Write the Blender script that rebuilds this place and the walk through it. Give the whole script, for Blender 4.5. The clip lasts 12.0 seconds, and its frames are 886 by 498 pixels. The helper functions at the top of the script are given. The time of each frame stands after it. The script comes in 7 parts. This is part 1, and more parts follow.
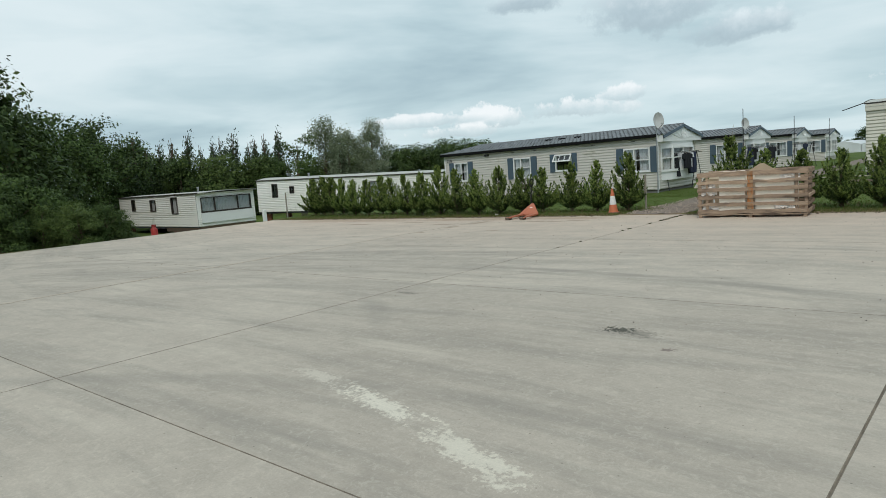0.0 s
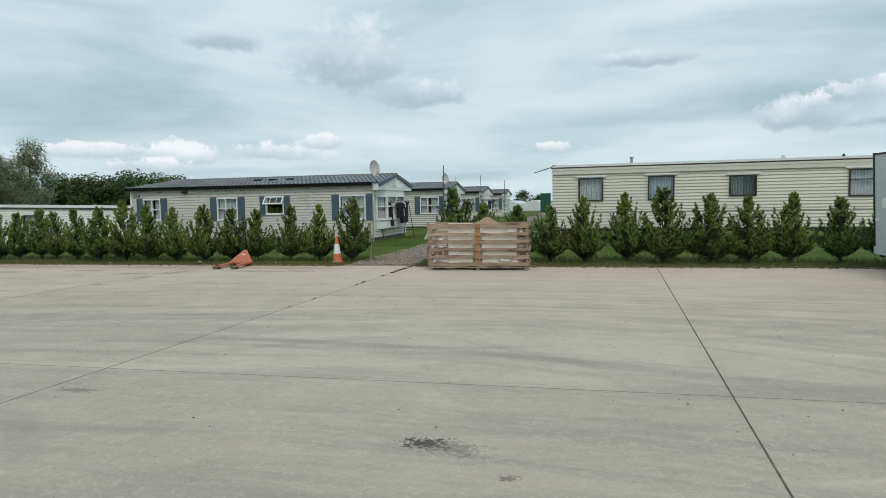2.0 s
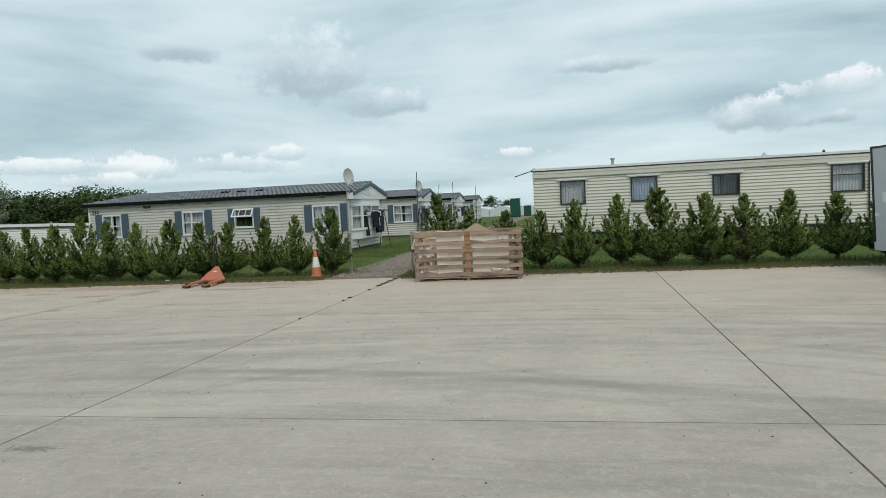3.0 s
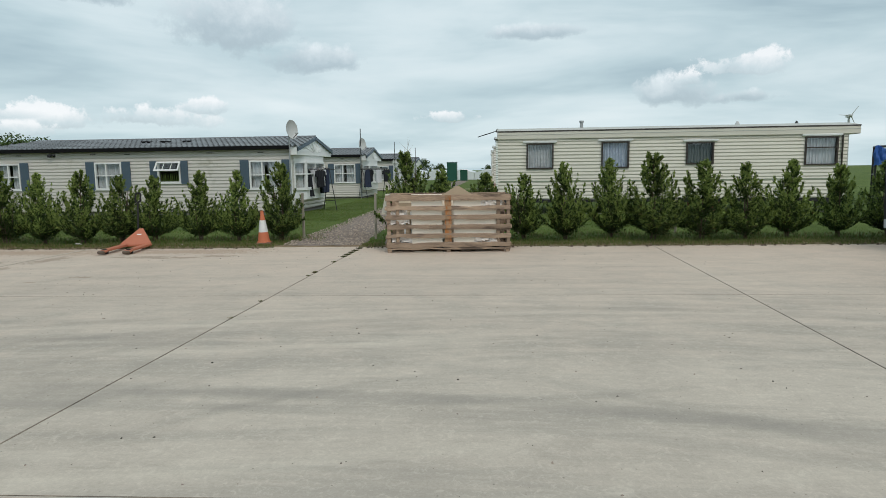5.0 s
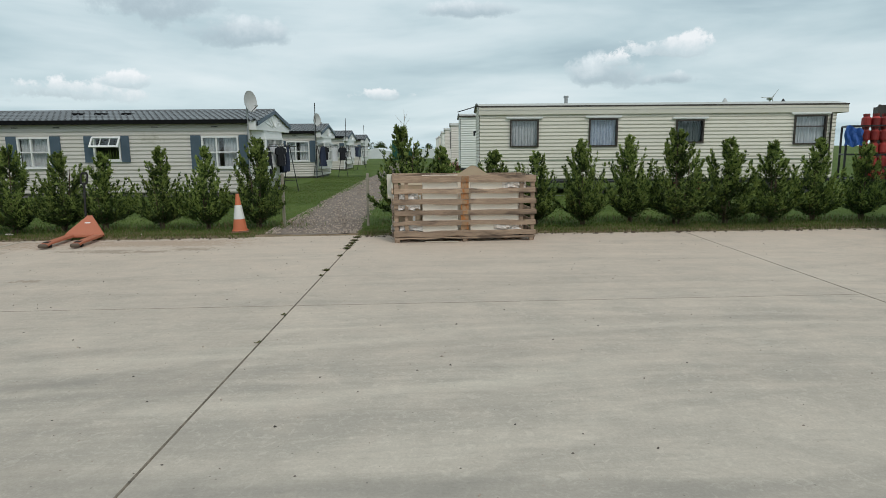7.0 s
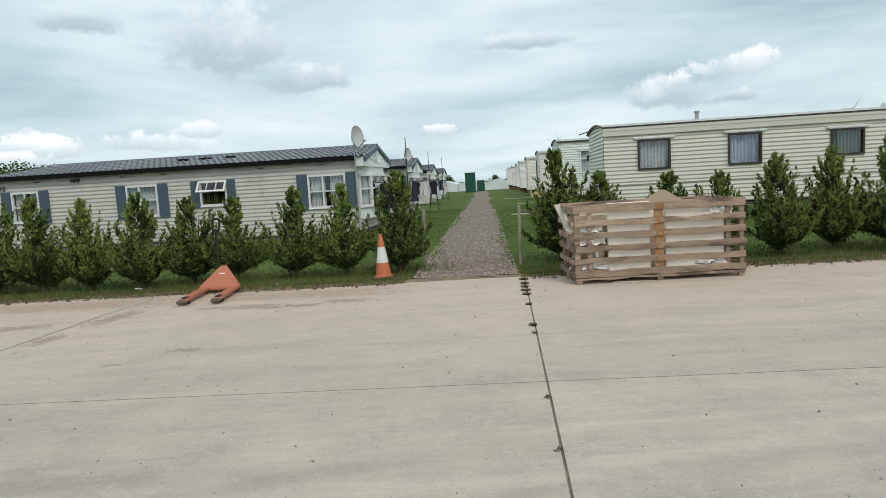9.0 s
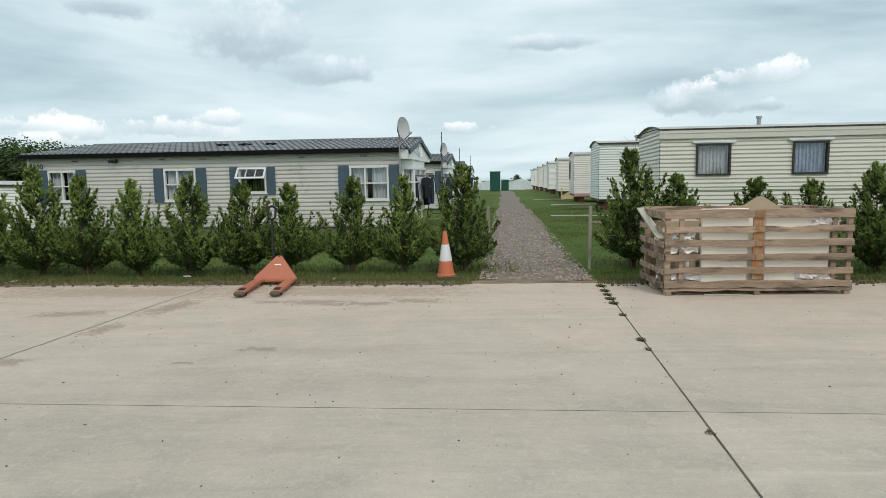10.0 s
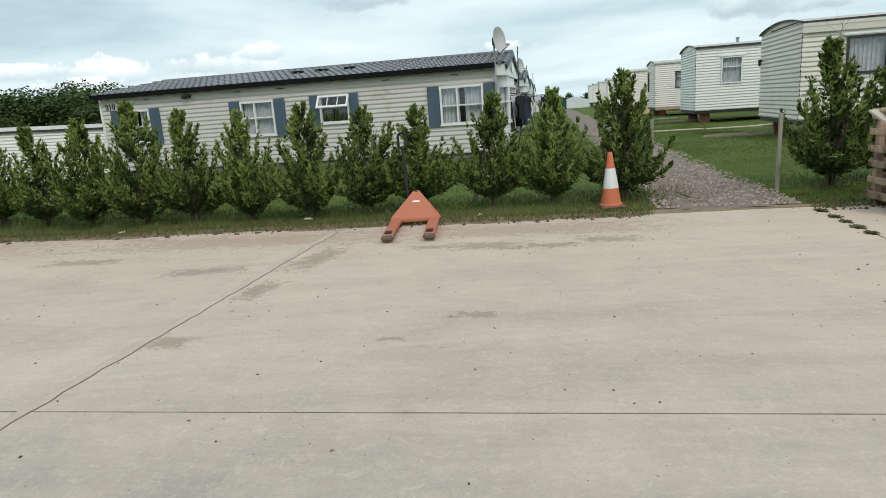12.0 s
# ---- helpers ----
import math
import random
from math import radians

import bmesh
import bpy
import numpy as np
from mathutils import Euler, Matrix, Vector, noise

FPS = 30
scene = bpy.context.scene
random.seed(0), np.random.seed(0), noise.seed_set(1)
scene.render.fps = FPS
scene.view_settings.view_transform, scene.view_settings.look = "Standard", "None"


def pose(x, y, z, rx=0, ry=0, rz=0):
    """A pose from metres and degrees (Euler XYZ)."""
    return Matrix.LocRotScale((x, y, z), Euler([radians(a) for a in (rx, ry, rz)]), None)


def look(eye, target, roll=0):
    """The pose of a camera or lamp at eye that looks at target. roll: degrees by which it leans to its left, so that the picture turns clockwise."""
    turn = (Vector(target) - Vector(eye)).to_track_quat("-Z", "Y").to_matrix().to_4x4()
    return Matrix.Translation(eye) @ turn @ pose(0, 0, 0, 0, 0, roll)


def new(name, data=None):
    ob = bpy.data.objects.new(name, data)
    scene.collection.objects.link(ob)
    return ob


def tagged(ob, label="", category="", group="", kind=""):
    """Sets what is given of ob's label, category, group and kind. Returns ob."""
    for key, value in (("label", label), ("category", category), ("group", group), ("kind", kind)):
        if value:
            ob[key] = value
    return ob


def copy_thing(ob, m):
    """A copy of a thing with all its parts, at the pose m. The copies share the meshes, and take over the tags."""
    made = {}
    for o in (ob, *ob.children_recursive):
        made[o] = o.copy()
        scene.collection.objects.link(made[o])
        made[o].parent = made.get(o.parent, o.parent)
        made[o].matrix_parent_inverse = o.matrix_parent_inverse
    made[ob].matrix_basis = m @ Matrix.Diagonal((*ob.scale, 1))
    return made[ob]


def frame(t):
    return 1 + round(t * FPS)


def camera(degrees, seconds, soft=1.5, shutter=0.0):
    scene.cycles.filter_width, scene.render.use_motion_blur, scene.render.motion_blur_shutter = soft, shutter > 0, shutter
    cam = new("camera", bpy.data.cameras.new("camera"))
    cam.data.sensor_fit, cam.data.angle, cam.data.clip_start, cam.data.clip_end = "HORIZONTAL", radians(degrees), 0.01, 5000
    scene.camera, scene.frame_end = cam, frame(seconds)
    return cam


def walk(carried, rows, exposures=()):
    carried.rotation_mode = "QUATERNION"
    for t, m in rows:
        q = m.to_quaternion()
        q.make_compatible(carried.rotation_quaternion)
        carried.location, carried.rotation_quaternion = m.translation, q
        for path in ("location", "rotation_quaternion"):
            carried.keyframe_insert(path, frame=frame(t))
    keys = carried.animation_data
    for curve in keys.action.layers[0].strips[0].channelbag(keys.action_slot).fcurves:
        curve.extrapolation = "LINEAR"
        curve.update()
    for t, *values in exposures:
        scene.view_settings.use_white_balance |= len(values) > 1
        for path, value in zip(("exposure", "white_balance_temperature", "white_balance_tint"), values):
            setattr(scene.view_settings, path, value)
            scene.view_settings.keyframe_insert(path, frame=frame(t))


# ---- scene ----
cam = camera(70.4, 12.0, soft=0.85)
PATH = [
    (0, (9.339, -17.945, 1.715), (7.992, -16.488, 1.468), -4.3),
    (0.5, (8.825, -17.681, 1.679), (7.562, -16.138, 1.529), -2.6),
    (1, (8.379, -17.318, 1.689), (7.307, -15.635, 1.546), -1.5),
    (1.5, (8.108, -16.848, 1.688), (7.403, -14.986, 1.498), -4.1),
    (2, (7.73, -16.416, 1.709), (7.199, -14.494, 1.558), -1.0),
    (2.5, (7.336, -16.101, 1.673), (6.862, -14.162, 1.545), -0.9),
    (3, (7.038, -15.682, 1.707), (6.607, -13.733, 1.577), -2.6),
    (3.2, (6.906, -15.515, 1.715), (6.499, -13.563, 1.569), -1.5),
    (4.8, (5.713, -13.987, 1.676), (5.534, -12.007, 1.463), -0.0),
    (5, (5.629, -13.834, 1.657), (5.425, -11.861, 1.405), -0.7),
    (5.5, (5.299, -13.421, 1.659), (5.153, -11.448, 1.363), -3.3),
    (6, (4.919, -13.015, 1.68), (4.854, -11.022, 1.529), 0.2),
    (6.5, (4.419, -12.601, 1.588), (4.536, -10.626, 1.302), 1.8),
    (6.7, (4.281, -12.473, 1.618), (4.332, -10.502, 1.281), 1.2),
    (8.3, (2.957, -11.152, 1.655), (2.909, -9.157, 1.513), -2.5),
    (8.5, (2.766, -10.996, 1.637), (2.688, -9.004, 1.479), -1.5),
    (9, (2.229, -10.703, 1.615), (2.028, -8.724, 1.402), -3.3),
    (9.5, (1.822, -10.465, 1.622), (1.64, -8.494, 1.334), -5.9),
    (10, (1.312, -10.15, 1.599), (1.063, -8.178, 1.38), -0.8),
    (10.5, (0.848, -9.887, 1.578), (0.567, -7.922, 1.335), -1.0),
    (11, (0.365, -9.542, 1.513), (0.0, -7.587, 1.303), -2.1),
    (11.5, (-0.108, -9.22, 1.497), (-0.559, -7.283, 1.287), -1.7),
    (12, (-0.476, -8.914, 1.533), (-0.876, -7.005, 1.09), -4.0),
]
walk(cam, [(t, look(eye, aim, roll)) for t, eye, aim, roll in PATH],
     [(0.0, -0.02, 6500, 10), (3.0, -0.02, 6500, 10), (5.0, 0.0, 6580, 12), (5.5, 0.03, 6590, 12.3), (6.5, -0.04, 6590, 12), (8.5, 0.05, 6590, 12.3), (9.5, 0.19, 6590, 12.3), (10.5, 0.1, 6590, 12), (11.0, 0.22, 6590, 12.3), (12.0, 0.26, 6590, 12.3)])


# ---- light and sky ----
world = bpy.data.worlds.new("sky")
scene.world = world
world.use_nodes = True


def nodes_of(tree):
    tree.nodes.clear()

    def add(kind, out=0, **inputs):
        """A node with its settings (lower case names that the node has) and its inputs (by name or by number, as i0, i1)."""
        n = tree.nodes.new(kind)
        for key, value in inputs.items():
            if key.startswith("set_"):
                name = key[4:]
                if name == "operation":
                    n.operation = value
                elif name == "blend":
                    n.data_type, n.blend_type = "RGBA", value
                elif name == "sky":
                    n.sky_type = value
                elif name == "dims":
                    n.noise_dimensions = value
                elif name == "feature":
                    n.feature = value
                elif name == "bands":
                    n.bands_direction = value
                continue
            if key[0] == "i" and key[1:].isdigit():
                sock = n.inputs[int(key[1:])]
            else:
                sock = n.inputs[key.replace("_", " ")]
            if isinstance(value, bpy.types.NodeSocket):
                tree.links.new(value, sock)
            else:
                sock.default_value = value
        return n

    return add


def ramp(add, fac, stops):
    n = add("ShaderNodeValToRGB", Fac=fac)
    el = n.color_ramp.elements
    while len(el) < len(stops):
        el.new(0.5)
    for e, (p, c) in zip(el, stops):
        e.position = p
        e.color = (*c, 1) if len(c) == 3 else c
    return n.outputs[0]


def grey(v):
    return (v, v, v)


def mathn(add, op, a, b=0.0):
    return add("ShaderNodeMath", set_operation=op, i0=a, i1=b).outputs[0]


def mixc(add, fac, a, b, blend="MIX"):
    n = add("ShaderNodeMix", set_blend=blend)
    tree = n.id_data
    for sock, value in ((n.inputs[0], fac), (n.inputs[6], a), (n.inputs[7], b)):
        if isinstance(value, bpy.types.NodeSocket):
            tree.links.new(value, sock)
        else:
            sock.default_value = value if isinstance(value, (int, float)) else (*value, 1)
    return n.outputs[2]


SUN_AZIMUTH, SUN_HEIGHT = 150.0, 48.0   # compass degrees from +y towards +x, degrees


def build_sky():
    add = nodes_of(world.node_tree)
    link = world.node_tree.links.new
    way = add("ShaderNodeTexCoord").outputs["Generated"]
    sep = add("ShaderNodeSeparateXYZ", Vector=way).outputs
    up = mathn(add, "MAXIMUM", sep[2], 0.0)
    flat = mathn(add, "ADD", up, 0.10)
    px, py = mathn(add, "DIVIDE", sep[0], flat), mathn(add, "DIVIDE", sep[1], flat)
    sheet = add("ShaderNodeCombineXYZ", X=px, Y=py, Z=0.0).outputs[0]
    big = add("ShaderNodeTexNoise", Vector=sheet, Scale=0.5, Detail=5.0, Roughness=0.5, Distortion=0.3).outputs[0]
    streak_at = add("ShaderNodeMapping", Vector=way, Scale=(1.0, 1.0, 5.0), Location=(3.1, 0.7, 0)).outputs[0]
    streak = add("ShaderNodeTexNoise", Vector=streak_at, Scale=2.5, Detail=5.0, Roughness=0.52, Distortion=0.35).outputs[0]
    # layered overcast: bright veil, grey-blue bands
    veil = ramp(add, mathn(add, "ADD", mathn(add, "MULTIPLY", big, 0.45), mathn(add, "MULTIPLY", streak, 0.55)),
                [(0.34, (0.375, 0.515, 0.58)), (0.44, (0.535, 0.69, 0.74)), (0.53, (0.675, 0.815, 0.855)), (0.64, (0.79, 0.905, 0.935))])
    zenith = ramp(add, up, [(0.0, (0.96, 0.98, 0.99)), (0.12, grey(0.97)), (0.35, grey(1.0)), (1.0, grey(0.98))])
    col = mixc(add, 1.0, veil, zenith, "MULTIPLY")
    # heaped clouds: where they stand, how wide, how high
    fluff = add("ShaderNodeTexNoise", Vector=way, Scale=15.0, Detail=8.0, Roughness=0.66).outputs[0]
    for az, el, wide, high, dark in HEAPS:
        a, e = radians(az), radians(el)
        fwd = (math.sin(a) * math.cos(e), math.cos(a) * math.cos(e), math.sin(e))
        side = (math.cos(a), -math.sin(a), 0.0)
        top = (-math.sin(a) * math.sin(e), -math.cos(a) * math.sin(e), math.cos(e))
        u = add("ShaderNodeVectorMath", set_operation="DOT_PRODUCT", i0=way, i1=side).outputs["Value"]
        v = add("ShaderNodeVectorMath", set_operation="DOT_PRODUCT", i0=way, i1=top).outputs["Value"]
        f = add("ShaderNodeVectorMath", set_operation="DOT_PRODUCT", i0=way, i1=fwd).outputs["Value"]
        u, v = mathn(add, "DIVIDE", u, radians(wide)), mathn(add, "DIVIDE", v, radians(high))
        low = mathn(add, "MULTIPLY", mathn(add, "MINIMUM", v, 0.0), 0.7)
        vv = mathn(add, "ADD", v, low)
        d = mathn(add, "SQRT", mathn(add, "ADD", mathn(add, "MULTIPLY", u, u), mathn(add, "MULTIPLY", vv, vv)))
        edge = mathn(add, "ADD", mathn(add, "SUBTRACT", 1.0, d), mathn(add, "MULTIPLY", mathn(add, "SUBTRACT", fluff, 0.5), 2.6))
        body = mathn(add, "MULTIPLY", ramp(add, edge, [(0.12 if dark else 0.24, grey(0.0)), (0.55 if dark else 0.44, grey(1.0))]), mathn(add, "GREATER_THAN", f, 0.3))
        tone = mathn(add, "ADD", mathn(add, "ADD", mathn(add, "MULTIPLY", v, 0.42), 0.5), mathn(add, "MULTIPLY", mathn(add, "SUBTRACT", fluff, 0.5), 0.9))
        if dark:
            shade = ramp(add, tone, [(0.1, (0.33, 0.425, 0.475)), (0.5, (0.47, 0.59, 0.645)), (0.9, (0.80, 0.90, 0.935))])
        else:
            shade = ramp(add, tone, [(0.05, (0.36, 0.46, 0.51)), (0.48, (0.62, 0.745, 0.79)), (0.78, (0.93, 0.98, 1.0))])
        col = mixc(add, mathn(add, "MULTIPLY", body, 0.92), col, shade)
    cloud = add("ShaderNodeBackground", Color=col, Strength=1.0).outputs[0]
    sky = add("ShaderNodeTexSky", set_sky="NISHITA")
    sky.sun_disc = False
    sky.sun_elevation, sky.sun_rotation = radians(SUN_HEIGHT), radians(SUN_AZIMUTH)
    clear = add("ShaderNodeBackground", Color=sky.outputs[0], Strength=0.1).outputs[0]
    both = add("ShaderNodeMixShader", Fac=0.93, i1=clear, i2=cloud).outputs[0]
    add("ShaderNodeOutputWorld", Surface=both)


# azimuth, height, half width, half height (degrees), dark or bright
HEAPS = [(-23.6, 11.8, 6.4, 4.1, True), (-16.8, 9.3, 5.6, 1.8, True), (13.9, 5.9, 4.4, 2.1, True), (19.4, 5.4, 3.0, 0.9, True), (2.5, 11.5, 5.0, 1.0, True), (-34.0, 13.5, 4.5, 1.4, True),
         (19.4, 7.8, 4.6, 1.6, False), (15.2, 7.0, 1.9, 1.1, False), (-5, 4.5, 2.9, 0.87, False), (-31, 4.3, 7.4, 1.6, False),
         (-37.5, 3.9, 6.0, 1.5, False), (-26, 5.3, 2.9, 1.16, False), (-44, 4.4, 6.52, 1.01, False), (-40, 3.2, 5.8, 1.01, False),
         (55, 12.0, 13.05, 4.35, True), (120, 14, 17.4, 5.8, False), (200, 12, 17.4, 5.8, True),
         (260, 16, 14.5, 5.8, False)]
build_sky()

sun = new("sun", bpy.data.lights.new("sun", "SUN"))
sun.data.energy, sun.data.angle, sun.data.color = 1.1, radians(14), (1.0, 0.93, 0.85)
sa, se = radians(SUN_AZIMUTH), radians(SUN_HEIGHT)
sun.matrix_world = look((40 * math.sin(sa) * math.cos(se), 40 * math.cos(sa) * math.cos(se), 40 * math.sin(se)), (0, 0, 0))

# ---- materials ----
MATS = {}


def material(name, base, dark=None, rough=0.6, metal=0.0, scale=6.0, grain=60.0, bump=0.15, amount=0.5, stretch=(1, 1, 1), spec=0.4, per=0.0, stain=None):
    """A surface with patchy tone at two scales and fine relief. per: how far single pieces differ."""
    m = bpy.data.materials.new(name)
    m.use_nodes = True
    add = nodes_of(m.node_tree)
    dark = dark or tuple(c * 0.6 for c in base)
    at = add("ShaderNodeTexCoord").outputs["Object"]
    at = add("ShaderNodeMapping", Vector=at, Scale=stretch).outputs[0]
    a = add("ShaderNodeTexNoise", Vector=at, Scale=scale, Detail=4.0, Roughness=0.6).outputs[0]
    b = add("ShaderNodeTexNoise", Vector=at, Scale=grain, Detail=3.0, Roughness=0.7).outputs[0]
    f = mathn(add, "ADD", mathn(add, "MULTIPLY", a, 0.65), mathn(add, "MULTIPLY", b, 0.35))
    f = ramp(add, f, [(0.5 - 0.22, grey(0.0)), (0.5 + 0.2, grey(1.0))])
    f = mathn(add, "ADD", mathn(add, "MULTIPLY", f, amount), 1.0 - amount)
    col = mixc(add, f, dark, base)
    if stain:
        s = add("ShaderNodeTexNoise", Vector=at, Scale=stain[1], Detail=5.0, Roughness=0.65, Distortion=0.3).outputs[0]
        col = mixc(add, ramp(add, s, [(stain[2], grey(0.0)), (stain[2] + 0.12, grey(1.0))]), col, stain[0])
    if per:
        r = add("ShaderNodeObjectInfo").outputs["Random"]
        isl = add("ShaderNodeNewGeometry").outputs["Random Per Island"]
        k = mathn(add, "FRACT", mathn(add, "ADD", r, isl))
        k = mathn(add, "ADD", mathn(add, "MULTIPLY", k, 2 * per), 1 - per)
        col = mixc(add, 1.0, col, add("ShaderNodeCombineColor", Red=k, Green=k, Blue=k).outputs[0], "MULTIPLY")
    bu = add("ShaderNodeBump", Strength=bump, Distance=0.01, Height=f)
    ro = mathn(add, "ADD", mathn(add, "MULTIPLY", b, 0.16), rough - 0.08)
    p = add("ShaderNodeBsdfPrincipled", Base_Color=col, Roughness=ro, Metallic=metal, Normal=bu.outputs[0])
    p.inputs["Specular IOR Level"].default_value = spec
    add("ShaderNodeOutputMaterial", Surface=p.outputs[0])
    MATS[name] = m
    return m


def leaf_material(name, base, tip, per=0.35):
    m = bpy.data.materials.new(name)
    m.use_nodes = True
    add = nodes_of(m.node_tree)
    isl = add("ShaderNodeNewGeometry").outputs["Random Per Island"]
    at = add("ShaderNodeTexCoord").outputs["Object"]
    n = add("ShaderNodeTexNoise", Vector=at, Scale=2.2, Detail=2.0).outputs[0]
    obj = add("ShaderNodeObjectInfo").outputs["Random"]
    k = mathn(add, "ADD", mathn(add, "MULTIPLY", isl, 0.6), mathn(add, "MULTIPLY", n, 0.4))
    col = mixc(add, k, base, tip)
    v = mathn(add, "ADD", mathn(add, "MULTIPLY", obj, per), 1 - per / 2)
    col = mixc(add, 1.0, col, add("ShaderNodeCombineColor", Red=v, Green=v, Blue=v).outputs[0], "MULTIPLY")
    p = add("ShaderNodeBsdfPrincipled", Base_Color=col, Roughness=0.62)
    p.inputs["Specular IOR Level"].default_value = 0.2
    t = add("ShaderNodeBsdfTranslucent", Color=col)
    s = add("ShaderNodeMixShader", Fac=0.11, i1=p.outputs[0], i2=t.outputs[0])
    add("ShaderNodeOutputMaterial", Surface=s.outputs[0])
    return m


def glass_material():
    m = bpy.data.materials.new("window_glass")
    m.use_nodes = True
    add = nodes_of(m.node_tree)
    fr = add("ShaderNodeFresnel", IOR=1.5).outputs[0]
    fr = mathn(add, "ADD", mathn(add, "MULTIPLY", fr, 0.9), 0.05)
    a = add("ShaderNodeBsdfTransparent", Color=(0.82, 0.86, 0.86, 1))
    g = add("ShaderNodeBsdfGlossy", Color=(0.9, 0.93, 0.95, 1), Roughness=0.03)
    s = add("ShaderNodeMixShader", Fac=fr, i1=a.outputs[0], i2=g.outputs[0])
    add("ShaderNodeOutputMaterial", Surface=s.outputs[0])
    return m


TRACKS = ((4.6, -22.2, 12.74, 0.16, 0.31), (4.6, -22.2, 14.5, 0.12, 0.22), (1.2, -15.75, 3.69, 0.22, 0.34), (1.5, -18.6, 10.55, 0.14, 0.28), (8.0, -24.4, 17.7, 0.12, 0.31), (7.0, -13.8, 5.24, 0.09, 0.31),
          (7.0, -13.4, 5.78, 0.12, 0.31), (7.0, -13.6, 7.2, 0.14, 0.22), (2.7, -37.7, 28.3, 0.16, 0.37), (3.45, -24.7, 14.97, 0.12, 0.28), (6.8, -23.7, 17.3, 0.12, 0.28), (2.7, -37.7, 30.4, 0.16, 0.22), (8.5, -24.5, 10.2, 0.2, 0.31))


def concrete_material():
    """Yard concrete: dusty, brushed by turning wheels, beige silt along the verge, worn pale marks, small stains."""
    m = bpy.data.materials.new("yard_concrete")
    m.use_nodes = True
    add = nodes_of(m.node_tree)
    at = add("ShaderNodeNewGeometry").outputs["Position"]
    sep = add("ShaderNodeSeparateXYZ", Vector=at).outputs
    big = add("ShaderNodeTexNoise", Vector=at, Scale=0.28, Detail=5.0, Roughness=0.6).outputs[0]
    mid = add("ShaderNodeTexNoise", Vector=at, Scale=1.7, Detail=6.0, Roughness=0.65, Distortion=0.4).outputs[0]
    fine = add("ShaderNodeTexNoise", Vector=at, Scale=55.0, Detail=4.0, Roughness=0.75).outputs[0]
    blot = add("ShaderNodeTexNoise", Vector=at, Scale=5.5, Detail=7.0, Roughness=0.72, Distortion=0.8).outputs[0]
    f = mathn(add, "ADD", mathn(add, "MULTIPLY", big, 0.42), mathn(add, "ADD", mathn(add, "MULTIPLY", mid, 0.33), mathn(add, "MULTIPLY", blot, 0.25)))
    col = ramp(add, f, [(0.36, (0.37, 0.322, 0.27)), (0.48, (0.438, 0.381, 0.32)), (0.6, (0.497, 0.434, 0.364)), (0.7, (0.558, 0.485, 0.405))])
    # arcs left by wheels, about two turning centres
    for cx, cy, k, lo in ((6.0, -44.0, 1.5, 0.5), (-2.0, 26.0, 1.1, 0.53)):
        dx, dy = mathn(add, "SUBTRACT", sep[0], cx), mathn(add, "SUBTRACT", sep[1], cy)
        r = mathn(add, "SQRT", mathn(add, "ADD", mathn(add, "MULTIPLY", dx, dx), mathn(add, "MULTIPLY", dy, dy)))
        ang = mathn(add, "ARCTAN2", dx, dy)
        arc = add("ShaderNodeCombineXYZ", X=mathn(add, "MULTIPLY", r, k), Y=mathn(add, "MULTIPLY", ang, 4.5), Z=cx).outputs[0]
        wipe = add("ShaderNodeTexNoise", Vector=arc, Scale=1.6, Detail=5.0, Roughness=0.65, Distortion=0.15).outputs[0]
        col = mixc(add, mathn(add, "MULTIPLY", ramp(add, wipe, [(lo, grey(0.0)), (lo + 0.14, grey(1.0))]), 0.55), col, (0.31, 0.278, 0.238))
        col = mixc(add, mathn(add, "MULTIPLY", ramp(add, wipe, [(0.3, grey(1.0)), (0.42, grey(0.0))]), 0.4), col, (0.60, 0.535, 0.445))
    fleck = add("ShaderNodeTexNoise", Vector=at, Scale=13.0, Detail=6.0, Roughness=0.75, Distortion=1.2).outputs[0]
    col = mixc(add, mathn(add, "MULTIPLY", ramp(add, fleck, [(0.52, grey(0.0)), (0.64, grey(1.0))]), 0.32), col, (0.63, 0.565, 0.478))
    col = mixc(add, mathn(add, "MULTIPLY", ramp(add, fleck, [(0.34, grey(1.0)), (0.46, grey(0.0))]), 0.26), col, (0.345, 0.298, 0.245))
    # single tracks of turning tyres: centre, radius, width, strength
    worn = add("ShaderNodeTexNoise", Vector=at, Scale=0.55, Detail=3.0, Roughness=0.6).outputs[0]
    scuff = add("ShaderNodeTexNoise", Vector=at, Scale=6.0, Detail=5.0, Roughness=0.7, Distortion=0.5).outputs[0]
    for cx, cy, radius, wide, amount in TRACKS:
        dx, dy = mathn(add, "SUBTRACT", sep[0], cx), mathn(add, "SUBTRACT", sep[1], cy)
        r = mathn(add, "SQRT", mathn(add, "ADD", mathn(add, "MULTIPLY", dx, dx), mathn(add, "MULTIPLY", dy, dy)))
        off = mathn(add, "DIVIDE", mathn(add, "ABSOLUTE", mathn(add, "SUBTRACT", r, radius)), wide)
        off = mathn(add, "ADD", off, mathn(add, "MULTIPLY", mathn(add, "SUBTRACT", scuff, 0.5), 1.1))
        ahead = ramp(add, mathn(add, "DIVIDE", dy, radius), [(0.35, grey(0.0)), (0.7, grey(1.0))])
        mark = mathn(add, "MULTIPLY", ramp(add, off, [(0.35, grey(1.0)), (1.0, grey(0.0))]), ramp(add, worn, [(0.4, grey(0.15)), (0.56, grey(1.0))]))
        col = mixc(add, mathn(add, "MULTIPLY", mathn(add, "MULTIPLY", mark, ahead), amount), col, (0.265, 0.24, 0.208))
